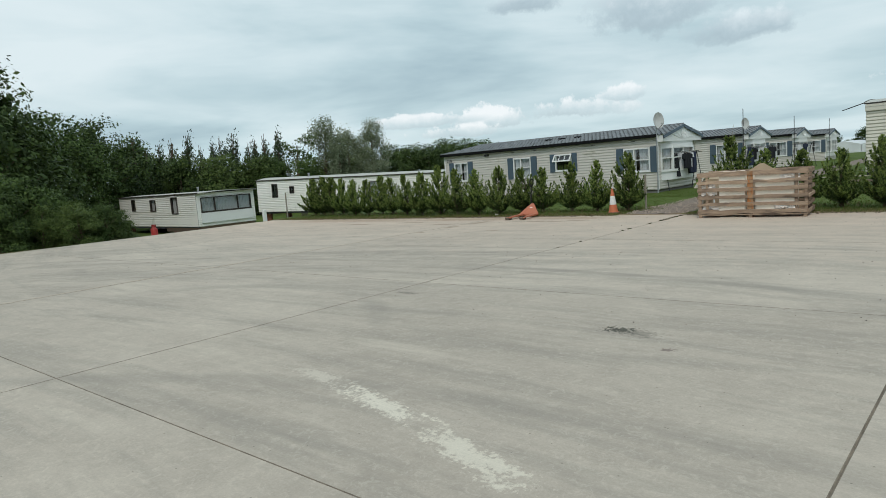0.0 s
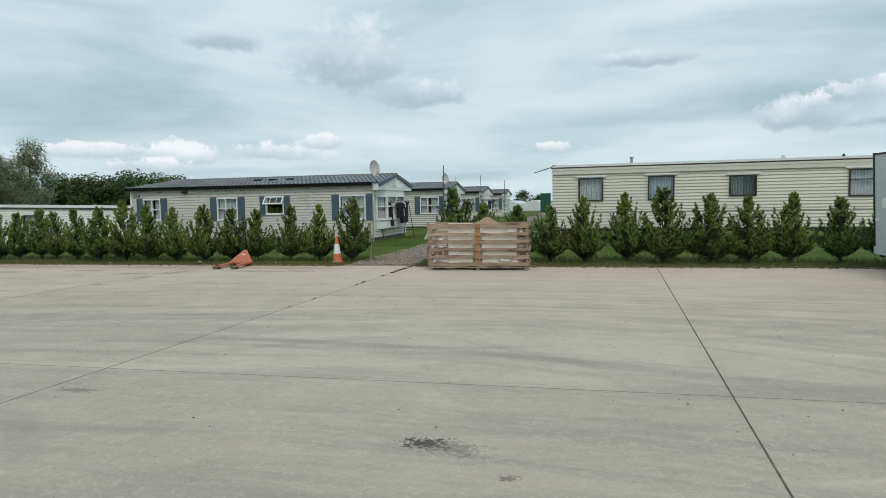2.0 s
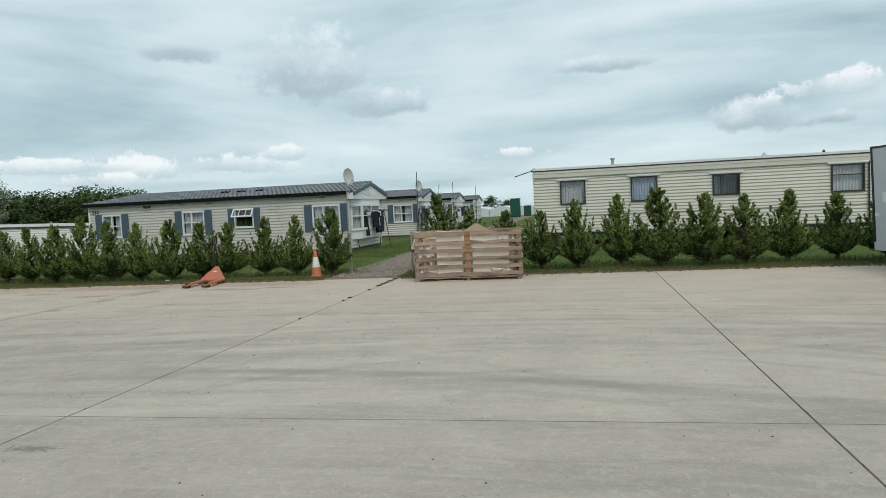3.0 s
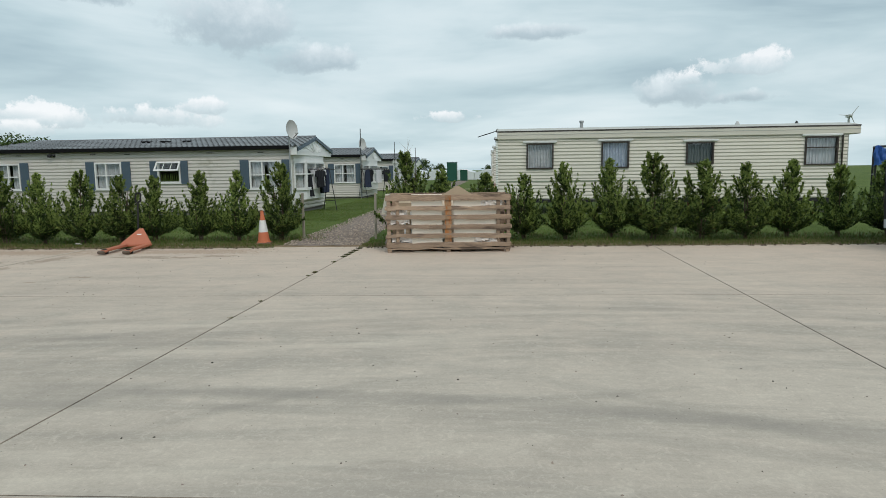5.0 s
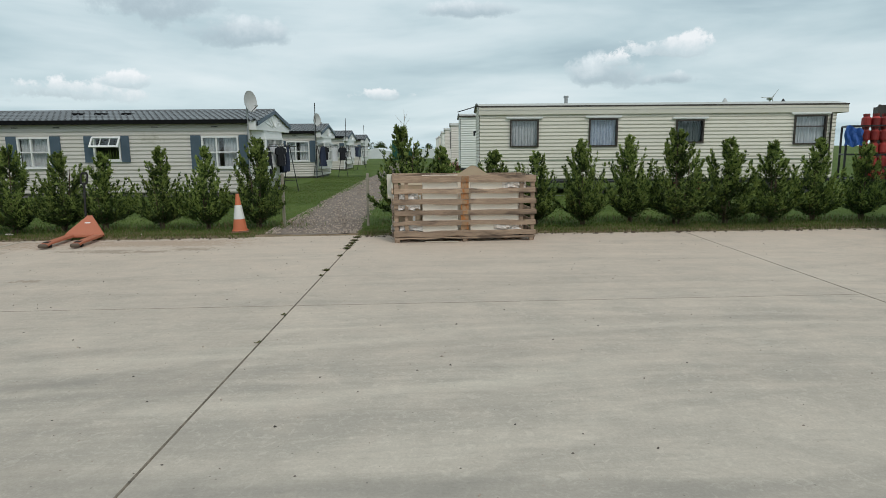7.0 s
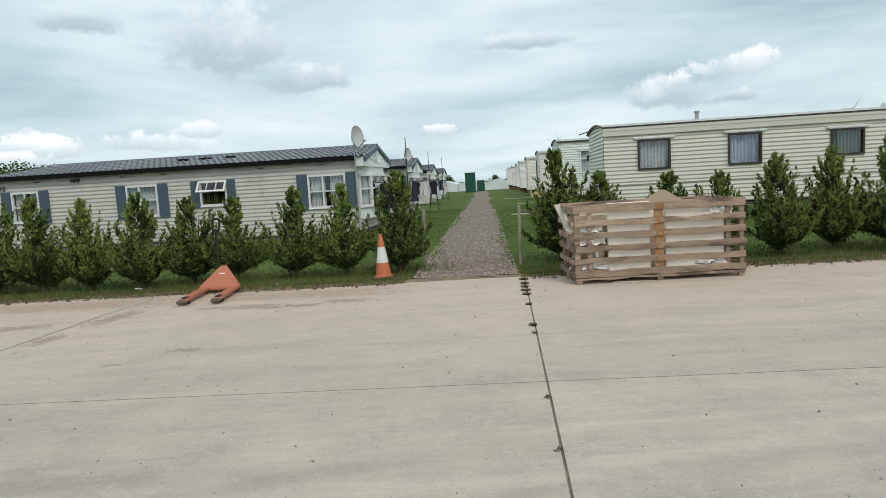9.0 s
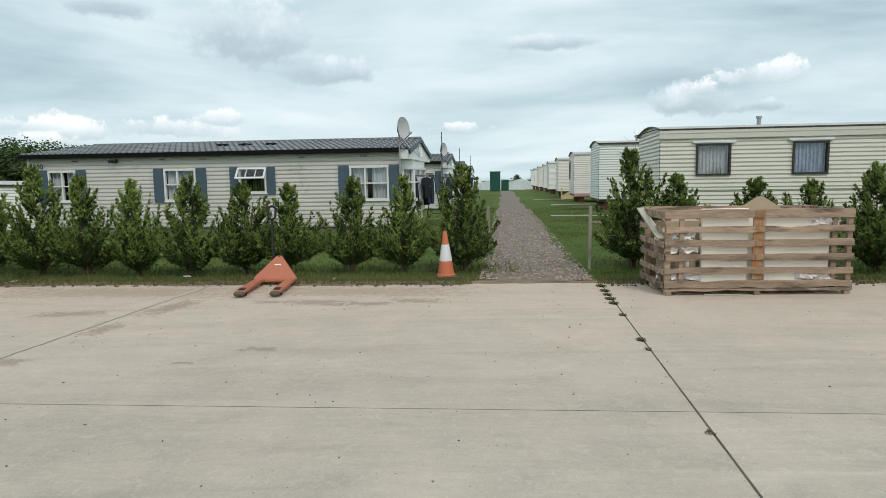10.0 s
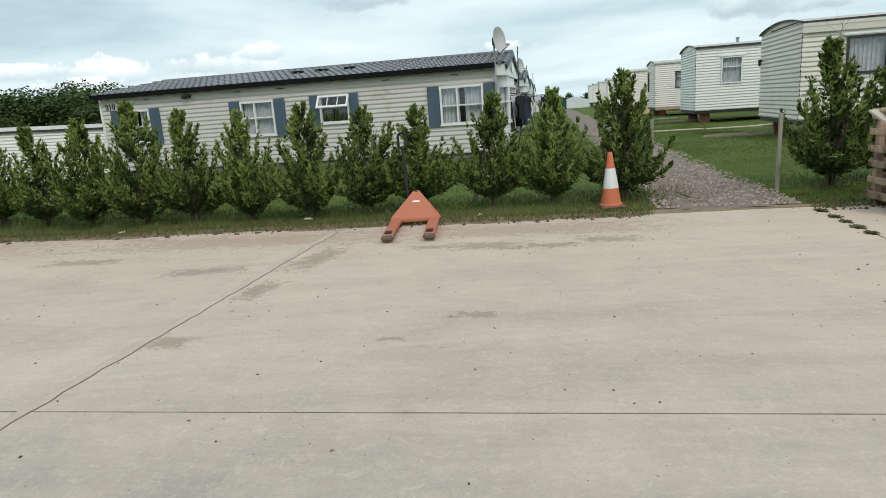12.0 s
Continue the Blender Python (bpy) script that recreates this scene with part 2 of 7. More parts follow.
    # silt washed towards the verge
    edge = mathn(add, "SUBTRACT", sep[1], mathn(add, "MULTIPLY", sep[0], 0.055))
    silt = mathn(add, "ADD", mathn(add, "DIVIDE", mathn(add, "ADD", edge, 9.0), 10.0), mathn(add, "MULTIPLY", mathn(add, "SUBTRACT", mid, 0.5), 0.9))
    col = mixc(add, mathn(add, "MULTIPLY", ramp(add, silt, [(0.0, grey(0.0)), (0.9, grey(1.0))]), 0.64), col, (0.625, 0.485, 0.388))
    # worn pale paint, an oily scab, smears of earth
    rag = add("ShaderNodeTexNoise", Vector=at, Scale=7.0, Detail=6.0, Roughness=0.75).outputs[0]
    crumb = add("ShaderNodeTexNoise", Vector=at, Scale=24.0, Detail=5.0, Roughness=0.7).outputs[0]
    for x, y, sx, sy, turn, c, amount in ((5.79, -14.95, 0.5, 0.105, -10, (0.72, 0.66, 0.555), 0.85), (6.93, -15.24, 0.5, 0.12, -17, (0.70, 0.64, 0.535), 0.8),
                                          (4.83, -14.78, 0.35, 0.09, -6, (0.64, 0.58, 0.49), 0.6), (6.43, -12.27, 0.15, 0.09, 8, (0.03, 0.03, 0.02), 0.9),
                                          (6.6, -12.3, 0.24, 0.12, -10, (0.12, 0.115, 0.095), 0.5), (7.1, -12.7, 0.07, 0.035, 10, (0.15, 0.11, 0.1), 0.7),
                                          (2.85, -11.75, 0.2, 0.06, 5, (0.14, 0.13, 0.11), 0.6),
                                          (-1, -1.35, 1.7, 0.4, 3, (0.40, 0.285, 0.21), 0.7), (-4.6, -1.6, 2.2, 0.45, 3, (0.40, 0.285, 0.21), 0.7), (-10.5, -1.9, 3.5, 0.6, 3, (0.40, 0.285, 0.21), 0.7),
                                          (-4.3, -3.1, 0.45, 0.16, 10, (0.27, 0.20, 0.148), 0.62), (-3.2, -2.6, 0.2, 0.55, -10, (0.27, 0.20, 0.148), 0.62), (-3.3, -3.8, 0.14, 0.3, -10, (0.27, 0.20, 0.148), 0.62), (-3.35, -5.1, 0.2, 0.13, 0, (0.27, 0.20, 0.148), 0.62), (-1.35, -2.2, 0.42, 0.2, 0, (0.27, 0.20, 0.148), 0.62), (-0.7, -2.25, 0.35, 0.13, 0, (0.27, 0.20, 0.148), 0.62), (-0.1, -2, 0.38, 0.17, 0, (0.27, 0.20, 0.148), 0.62), (-2, -2.2, 0.3, 0.1, 5, (0.27, 0.20, 0.148), 0.62), (-1.2, -4.5, 0.2, 0.08, 0, (0.27, 0.20, 0.148), 0.62), (-1.7, -5, 0.1, 0.04, 0, (0.27, 0.20, 0.148), 0.62), (-6.2, -2.6, 0.5, 0.15, 4, (0.27, 0.20, 0.148), 0.62), (-8.3, -3.2, 0.6, 0.2, 4, (0.27, 0.20, 0.148), 0.62)):
        p = add("ShaderNodeVectorMath", set_operation="SUBTRACT", i0=at, i1=(x, y, 0)).outputs[0]
        p = add("ShaderNodeVectorRotate", Vector=p, Angle=radians(-turn)).outputs[0]
        p = add("ShaderNodeVectorMath", set_operation="DIVIDE", i0=p, i1=(sx, sy, 1)).outputs[0]
        q = add("ShaderNodeSeparateXYZ", Vector=p).outputs
        d = mathn(add, "MAXIMUM", mathn(add, "ABSOLUTE", q[0]), mathn(add, "ABSOLUTE", q[1]))
        small = sx < 0.25 and x > 2
        d = mathn(add, "ADD", d, mathn(add, "MULTIPLY", mathn(add, "SUBTRACT", crumb, 0.5), 5.0 if small else 2.6))
        if not small:
            d = mathn(add, "ADD", d, mathn(add, "MULTIPLY", mathn(add, "SUBTRACT", rag, 0.5), 3.2))
        col = mixc(add, mathn(add, "MULTIPLY", ramp(add, d, [(0.55, grey(1.0)), (1.05, grey(0.0))]), amount), col, c)
    speck = add("ShaderNodeTexVoronoi", Vector=at, Scale=9.0).outputs["Distance"]
    col = mixc(add, ramp(add, speck, [(0.035, grey(0.55)), (0.07, grey(0.0))]), col, (0.11, 0.1, 0.085))
    brush_at = add("ShaderNodeMapping", Vector=at, Scale=(1.2, 9.0, 1), Rotation=(0, 0, radians(-3))).outputs[0]
    brush = add("ShaderNodeTexNoise", Vector=brush_at, Scale=2.2, Detail=6.0, Roughness=0.7, Distortion=0.3).outputs[0]
    tone = mathn(add, "ADD", mathn(add, "ADD", mathn(add, "MULTIPLY", fine, 0.44), mathn(add, "MULTIPLY", brush, 0.2)), 0.71)
    col = mixc(add, 1.0, col, add("ShaderNodeCombineColor", Red=tone, Green=tone, Blue=tone).outputs[0], "MULTIPLY")
    k = mathn(add, "ADD", mathn(add, "MULTIPLY", add("ShaderNodeObjectInfo").outputs["Random"], 0.08), 0.96)
    col = mixc(add, 1.0, col, add("ShaderNodeCombineColor", Red=k, Green=k, Blue=k).outputs[0], "MULTIPLY")
    bu = add("ShaderNodeBump", Strength=0.35, Distance=0.006, Height=mathn(add, "ADD", fine, mid))
    p = add("ShaderNodeBsdfPrincipled", Base_Color=col, Roughness=0.85, Normal=bu.outputs[0])
    p.inputs["Specular IOR Level"].default_value = 0.25
    add("ShaderNodeOutputMaterial", Surface=p.outputs[0])
    return m


def ground_material():
    """Lawn and field grass, with dry straw and bare earth along the yard."""
    m = bpy.data.materials.new("grass_ground")
    m.use_nodes = True
    add = nodes_of(m.node_tree)
    at = add("ShaderNodeNewGeometry").outputs["Position"]
    sep = add("ShaderNodeSeparateXYZ", Vector=at).outputs
    a = add("ShaderNodeTexNoise", Vector=at, Scale=0.35, Detail=4.0, Roughness=0.6).outputs[0]
    b = add("ShaderNodeTexNoise", Vector=at, Scale=4.0, Detail=6.0, Roughness=0.7).outputs[0]
    c = add("ShaderNodeTexNoise", Vector=at, Scale=45.0, Detail=3.0, Roughness=0.7).outputs[0]
    f = mathn(add, "ADD", mathn(add, "MULTIPLY", a, 0.4), mathn(add, "ADD", mathn(add, "MULTIPLY", b, 0.3), mathn(add, "MULTIPLY", c, 0.3)))
    col = ramp(add, f, [(0.36, (0.040, 0.068, 0.013)), (0.5, (0.082, 0.122, 0.024)), (0.6, (0.122, 0.158, 0.038)), (0.7, (0.20, 0.19, 0.07))])
    edge = mathn(add, "SUBTRACT", sep[1], mathn(add, "MULTIPLY", sep[0], 0.055))
    v = mathn(add, "ADD", edge, mathn(add, "MULTIPLY", mathn(add, "SUBTRACT", b, 0.5), 1.6))
    verge = ramp(add, mathn(add, "DIVIDE", mathn(add, "ADD", v, 1.2), 3.0), [(0.12, grey(1.0)), (0.55, grey(0.0))])
    col = mixc(add, mathn(add, "MULTIPLY", verge, 0.8), col, mixc(add, c, (0.11, 0.082, 0.05), (0.25, 0.195, 0.12)))
    bu = add("ShaderNodeBump", Strength=0.6, Distance=0.03, Height=mathn(add, "ADD", b, c))
    p = add("ShaderNodeBsdfPrincipled", Base_Color=col, Roughness=0.9, Normal=bu.outputs[0])
    p.inputs["Specular IOR Level"].default_value = 0.15
    add("ShaderNodeOutputMaterial", Surface=p.outputs[0])
    return m


CONCRETE, GRASS_GROUND, GLASS = concrete_material(), ground_material(), glass_material()
JOINT = material("joint_filler", (0.38, 0.32, 0.25), (0.075, 0.065, 0.052), rough=0.95, scale=2.2, grain=14, amount=1.0)
SIDING_BEIGE = material("beige_vinyl_siding", (0.61, 0.58, 0.535), (0.50, 0.475, 0.435), rough=0.5, scale=1.2, grain=25, amount=0.45, stain=((0.40, 0.38, 0.31), 0.9, 0.6))
SIDING_CREAM = material("cream_metal_siding", (0.68, 0.65, 0.565), (0.57, 0.545, 0.47), rough=0.42, scale=0.9, grain=18, amount=0.5, stain=((0.56, 0.54, 0.45), 0.7, 0.6))
SIDING_WHITE = material("white_metal_siding", (0.82, 0.815, 0.77), (0.70, 0.70, 0.65), rough=0.42, scale=0.9, grain=18, amount=0.5, stain=((0.5, 0.5, 0.42), 0.6, 0.62))
SIDING_GREEN = material("pale_green_metal_siding", (0.73, 0.75, 0.71), (0.63, 0.65, 0.61), rough=0.42, scale=0.9, grain=18, amount=0.5)
SIDING_PINK = material("pinkish_cream_siding", (0.78, 0.725, 0.67), (0.68, 0.625, 0.57), rough=0.45, scale=0.9, grain=18, amount=0.5)
TILE = material("grey_metal_roof_tile", (0.17, 0.18, 0.19), (0.07, 0.075, 0.08), rough=0.3, scale=2.0, grain=30, bump=0.1, spec=0.5)
ROOF_LOW = material("weathered_roof_sheet", (0.5, 0.5, 0.46), (0.33, 0.33, 0.3), rough=0.6, scale=1.2, grain=12)
BLACK = material("black_gutter_plastic", (0.010, 0.010, 0.011), rough=0.8, spec=0.1)
UPVC = material("white_window_plastic", (0.80, 0.81, 0.80), (0.70, 0.71, 0.70), rough=0.35, scale=3)
BROWN_FRAME = material("dark_brown_window_frame", (0.05, 0.04, 0.033), rough=0.45)
SHUTTER = material("slate_blue_shutter", (0.085, 0.125, 0.165), (0.06, 0.09, 0.12), rough=0.55, scale=3)
CURTAIN = material("net_curtain", (0.72, 0.74, 0.76), (0.55, 0.57, 0.6), rough=0.9, scale=4, grain=40)
CURTAIN_BLUE = material("patterned_blue_curtain", (0.66, 0.73, 0.82), (0.28, 0.34, 0.48), rough=0.9, scale=9, grain=30, amount=0.9)
CURTAIN_GREY = material("grey_curtain", (0.74, 0.75, 0.76), (0.34, 0.34, 0.36), rough=0.9, scale=9, grain=30, amount=0.8)
# grey-green cloth colour that paints the sky's reflection in a pane
PANE_REFLECTION = material("painted_pane_reflection", (0.20, 0.24, 0.24), (0.12, 0.15, 0.155), rough=0.7, scale=2)
INSIDE = material("dim_room_lining", (0.16, 0.14, 0.12), rough=0.9)
STEEL = material("galvanised_steel", (0.42, 0.43, 0.43), (0.3, 0.31, 0.31), rough=0.45, metal=0.7, scale=5)
DISH = material("pale_grey_dish_enamel", (0.50, 0.51, 0.50), (0.40, 0.41, 0.40), rough=0.5, scale=4)
DARKMETAL = material("dark_painted_steel", (0.035, 0.035, 0.037), rough=0.5, metal=0.2)
WOOD = material("weathered_crate_wood", (0.52, 0.375, 0.265), (0.16, 0.11, 0.078), rough=0.8, scale=3.2, grain=18, stretch=(0.5, 3, 3), bump=0.45, amount=1.0, per=0.4, stain=((0.12, 0.085, 0.062), 2.0, 0.52))
WOOD_RUST = material("rust_stained_wood", (0.44, 0.29, 0.17), (0.17, 0.10, 0.06), rough=0.85, scale=5, grain=26, stretch=(2, 2, 0.8), bump=0.35, amount=0.9, per=0.15, stain=((0.36, 0.14, 0.045), 6.0, 0.46))
POST_WOOD = material("grey_fence_post_wood", (0.33, 0.30, 0.24), (0.2, 0.18, 0.14), rough=0.85, scale=6, grain=40, stretch=(3, 3, 0.4), bump=0.3)
PLANK = material("bleached_plank", (0.52, 0.47, 0.38), (0.36, 0.32, 0.25), rough=0.85, scale=5, grain=30)
YELLOW_WOOD = material("new_yellow_timber", (0.62, 0.50, 0.27), (0.5, 0.4, 0.21), rough=0.8, scale=5)
FOAM = material("cream_foam_board", (0.86, 0.775, 0.665), (0.76, 0.67, 0.56), rough=0.8, scale=2.5, grain=30)
CARD = material("brown_cardboard", (0.44, 0.34, 0.235), (0.34, 0.26, 0.18), rough=0.85, scale=4)
PLASTIC_WHITE = material("crumpled_white_plastic", (0.82, 0.76, 0.71), (0.58, 0.5, 0.45), rough=0.4, scale=9)
ORANGE = material("chipped_orange_paint", (0.50, 0.165, 0.09), (0.36, 0.115, 0.068), rough=0.55, scale=5, grain=50, stain=((0.24, 0.10, 0.06), 3.0, 0.57))
WORN = material("bare_worn_steel", (0.16, 0.12, 0.09), (0.07, 0.055, 0.045), rough=0.6, metal=0.4, scale=14)
CONE_ORANGE = material("faded_orange_rubber", (0.62, 0.18, 0.085), (0.48, 0.14, 0.07), rough=0.65, scale=7, stain=((0.26, 0.12, 0.075), 4.0, 0.66))
CONE_WHITE = material("scuffed_reflective_white", (0.78, 0.78, 0.76), (0.55, 0.55, 0.53), rough=0.45, scale=9)
CONE_BASE = material("muddy_orange_base", (0.26, 0.13, 0.085), (0.12, 0.085, 0.06), rough=0.9, scale=9, amount=0.9)
RUBBER = material("dirty_black_rubber", (0.022, 0.021, 0.02), rough=0.8)
BARK = material("brown_bark", (0.12, 0.085, 0.06), (0.06, 0.045, 0.03), rough=0.9, scale=8, grain=40, stretch=(2, 2, 0.4), bump=0.5)
BRICK = material("red_support_block", (0.30, 0.12, 0.08), (0.18, 0.075, 0.055), rough=0.9, scale=6, per=0.2)
BLOCK = material("grey_support_block", (0.24, 0.235, 0.22), rough=0.9, scale=6, per=0.2)
GRAVEL = material("gravel_bed", (0.26, 0.21, 0.175), (0.14, 0.11, 0.092), rough=0.95, scale=9, grain=70, bump=0.8, amount=0.9)
EARTH = material("spilt_verge_earth", (0.33, 0.245, 0.16), (0.11, 0.08, 0.05), rough=0.95, scale=4, grain=60, bump=0.7, amount=0.9, stain=((0.07, 0.08, 0.03), 2.5, 0.6))
STONE = material("path_stone", (0.36, 0.295, 0.245), (0.2, 0.16, 0.135), rough=0.9, scale=14, grain=80, bump=0.3, per=0.45)
PEBBLE = material("loose_pebble", (0.14, 0.12, 0.10), (0.06, 0.05, 0.045), rough=0.9, scale=30, per=0.5)
TRUCK_PANEL = material("pale_grey_truck_panel", (0.56, 0.585, 0.61), (0.5, 0.525, 0.55), rough=0.4, scale=0.8, grain=20, stain=((0.45, 0.44, 0.42), 0.8, 0.68))
RED = material("faded_red_enamel", (0.36, 0.04, 0.035), (0.2, 0.028, 0.025), rough=0.5, scale=5, per=0.4)
RED_DULL = material("dull_red_steel", (0.22, 0.035, 0.03), (0.1, 0.02, 0.018), rough=0.6, scale=6, per=0.4)
BLUE = material("bright_blue_plastic", (0.035, 0.12, 0.42), rough=0.45, scale=3)
CONTAINER = material("dark_rusted_container", (0.085, 0.075, 0.068), (0.045, 0.04, 0.038), rough=0.7, scale=2, stain=((0.15, 0.07, 0.04), 1.5, 0.62))
GREEN_SHED = material("dark_green_plastic", (0.012, 0.085, 0.055), (0.01, 0.065, 0.042), rough=0.5, scale=2)
CLOTH_BLACK = material("black_cotton", (0.016, 0.017, 0.022), rough=0.95, scale=12)
CLOTH_TAN = material("tan_cotton", (0.40, 0.25, 0.15), rough=0.95, scale=12)
CLOTH_WHITE = material("white_cotton", (0.72, 0.73, 0.76), rough=0.95, scale=12)
CLOTH_NAVY = material("navy_cotton", (0.03, 0.04, 0.075), rough=0.95, scale=12)
FAR_WHITE = material("far_white_sheeting", (0.72, 0.75, 0.76), rough=0.5, scale=0.5)
# conifer: inner shade darkened into the leaf colour, tips light from daylight and young growth
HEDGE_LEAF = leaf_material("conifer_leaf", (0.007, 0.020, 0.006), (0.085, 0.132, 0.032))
HEDGE_TIP = leaf_material("lit_young_conifer_tip", (0.105, 0.172, 0.036), (0.30, 0.37, 0.10))
HEDGE_DRY = leaf_material("dry_conifer_leaf", (0.075, 0.062, 0.022), (0.14, 0.125, 0.045))
LEAF_DARK = leaf_material("dark_broad_leaf", (0.009, 0.025, 0.008), (0.105, 0.16, 0.04))
LEAF_MID = leaf_material("mid_green_leaf", (0.035, 0.065, 0.018), (0.15, 0.205, 0.055))
LEAF_GREY = leaf_material("grey_green_willow_leaf", (0.10, 0.135, 0.075), (0.27, 0.31, 0.19))
LEAF_FIR = leaf_material("blue_green_poplar_leaf", (0.022, 0.042, 0.022), (0.080, 0.115, 0.058))
BLADE = leaf_material("grass_blade", (0.042, 0.078, 0.014), (0.13, 0.178, 0.037))
STRAW = leaf_material("dry_grass_straw", (0.11, 0.088, 0.04), (0.26, 0.212, 0.108))


# ---- building tools ----
class Shape:
    """Collects corners and faces of one mesh."""

    def __init__(self):
        self.v, self.f, self.m = [], [], []

    def face(self, pts, slot=0):
        k = len(self.v)
        self.v += [tuple(p) for p in pts]
        self.f.append(tuple(range(k, k + len(pts))))
        self.m.append(slot)
        return self

    def box(self, lo, hi, slot=0, turn=None):
        (a, b, c), (d, e, f) = lo, hi
        pts = [(a, b, c), (d, b, c), (d, e, c), (a, e, c), (a, b, f), (d, b, f), (d, e, f), (a, e, f)]
        if turn is not None:
            pts = [tuple(turn @ Vector(p)) for p in pts]
        k = len(self.v)
        self.v += pts
        for q in ((0, 3, 2, 1), (4, 5, 6, 7), (0, 1, 5, 4), (1, 2, 6, 5), (2, 3, 7, 6), (3, 0, 4, 7)):
            self.f.append(tuple(k + i for i in q))
            self.m.append(slot)
        return self

    def tube(self, p0, p1, r0, r1=None, n=8, slot=0, caps=True):
        r1 = r0 if r1 is None else r1
        p0, p1 = Vector(p0), Vector(p1)
        z = (p1 - p0).normalized()
        x = z.orthogonal().normalized()
        y = z.cross(x)
        k = len(self.v)
        for p, r in ((p0, r0), (p1, r1)):
            for i in range(n):
                a = 2 * math.pi * i / n
                self.v.append(tuple(p + x * (r * math.cos(a)) + y * (r * math.sin(a))))
        for i in range(n):
            j = (i + 1) % n
            self.f.append((k + i, k + j, k + n + j, k + n + i))
            self.m.append(slot)
        if caps:
            self.f += [tuple(k + i for i in reversed(range(n))), tuple(k + n + i for i in range(n))]
            self.m += [slot, slot]
        return self

    def pipe(self, pts, r, n=8, slot=0):
        for a, b in zip(pts, pts[1:]):
            self.tube(a, b, r, r, n, slot)
        return self

    def mesh(self, name, mats, bevel=0.0, smooth=False):
        me = bpy.data.meshes.new(name)
        me.from_pydata(self.v, [], self.f)
        for m in mats if isinstance(mats, (list, tuple)) else [mats]:
            me.materials.append(m)
        me.polygons.foreach_set("material_index", self.m)
        if bevel:
            bm = bmesh.new()
            bm.from_mesh(me)
            bmesh.ops.remove_doubles(bm, verts=bm.verts, dist=1e-5)
            edges = [e for e in bm.edges if len(e.link_faces) == 2 and e.calc_face_angle(0) > 0.6]
            bmesh.ops.bevel(bm, geom=edges, offset=bevel, segments=1, affect="EDGES", clamp_overlap=True)
            bm.to_mesh(me)
            bm.free()
        if smooth:
            me.polygons.foreach_set("use_smooth", [True] * len(me.polygons))
        return me


def part(name, shape, mats, parent, label="", bevel=0.0, smooth=False):
    me = shape if isinstance(shape, bpy.types.Mesh) else shape.mesh(name, mats, bevel, smooth)
    ob = new(name, me)
    ob.parent = parent
    return tagged(ob, label)


def thing(name, m, label, category, group="", kind=""):
    ob = new(name)
    ob.empty_display_size = 0.2
    ob.matrix_basis = m
    return tagged(ob, label, category, group, kind)


def smoothstep(a, b, x):
    t = min(1.0, max(0.0, (x - a) / (b - a)))
    return t * t * (3 - 2 * t)


def verge(x):
    """Where the concrete ends."""
    return -0.45 + 0.055 * (x - 2.5)


YARD_LEFT = -16.45


def ground_z(x, y):
    """Height of the earth."""
    inside = smoothstep(0.0, 0.22, verge(x) - y) * smoothstep(0.0, 0.25, x - YARD_LEFT)
    z = 0.012 * math.sin(1.7 * x + 0.6 * y) + 0.010 * math.sin(2.3 * y - 0.9 * x)
    z += 0.035 * smoothstep(0.15, 0.7, y - verge(x)) - 0.012
    z -= 1.05 * smoothstep(-16.4, -23.0, x)
    z -= 0.9 * smoothstep(60, 140, y)
    return z * (1 - inside) - 0.15 * inside


# ---- ground, yard, path ----
def graded(lo, hi, fine_lo, fine_hi, step, grow=1.35):
    xs = list(np.arange(fine_lo, fine_hi + 1e-6, step))
    d = step
    while xs[-1] < hi:
        d *= grow
        xs.append(min(hi, xs[-1] + d))
    d = step
    while xs[0] > lo:
        d *= grow
        xs.insert(0, max(lo, xs[0] - d))
    return xs


def build_ground():
    xs, ys = graded(-1500, 1500, -24, 20, 0.5), graded(-1500, 1500, -3.5, 4.0, 0.2, 1.25)
    s = Shape()
    s.v = [(x, y, ground_z(x, y)) for y in ys for x in xs]
    n = len(xs)
    for j in range(len(ys) - 1):
        for i in range(n - 1):
            s.f.append((j * n + i, j * n + i + 1, (j + 1) * n + i + 1, (j + 1) * n + i))
            s.m.append(0)
    me = s.mesh("ground", GRASS_GROUND, smooth=True)
    tagged(new("ground", me), "mown green lawn and field with dry straw along the yard", "ground", kind="structure")


build_ground()
JOINT_X = [YARD_LEFT + 0.02, -9.9, -3.55, 2.5, 8.7, 14.9, 21.1, 27.3, 33.5]
JOINT_Y = [-0.45, -5.83, -11.03, -16.2, -21.4, -26.6, -31.8, -37.0]


def path_mid(y):
    return 1.52 - 0.03 * y


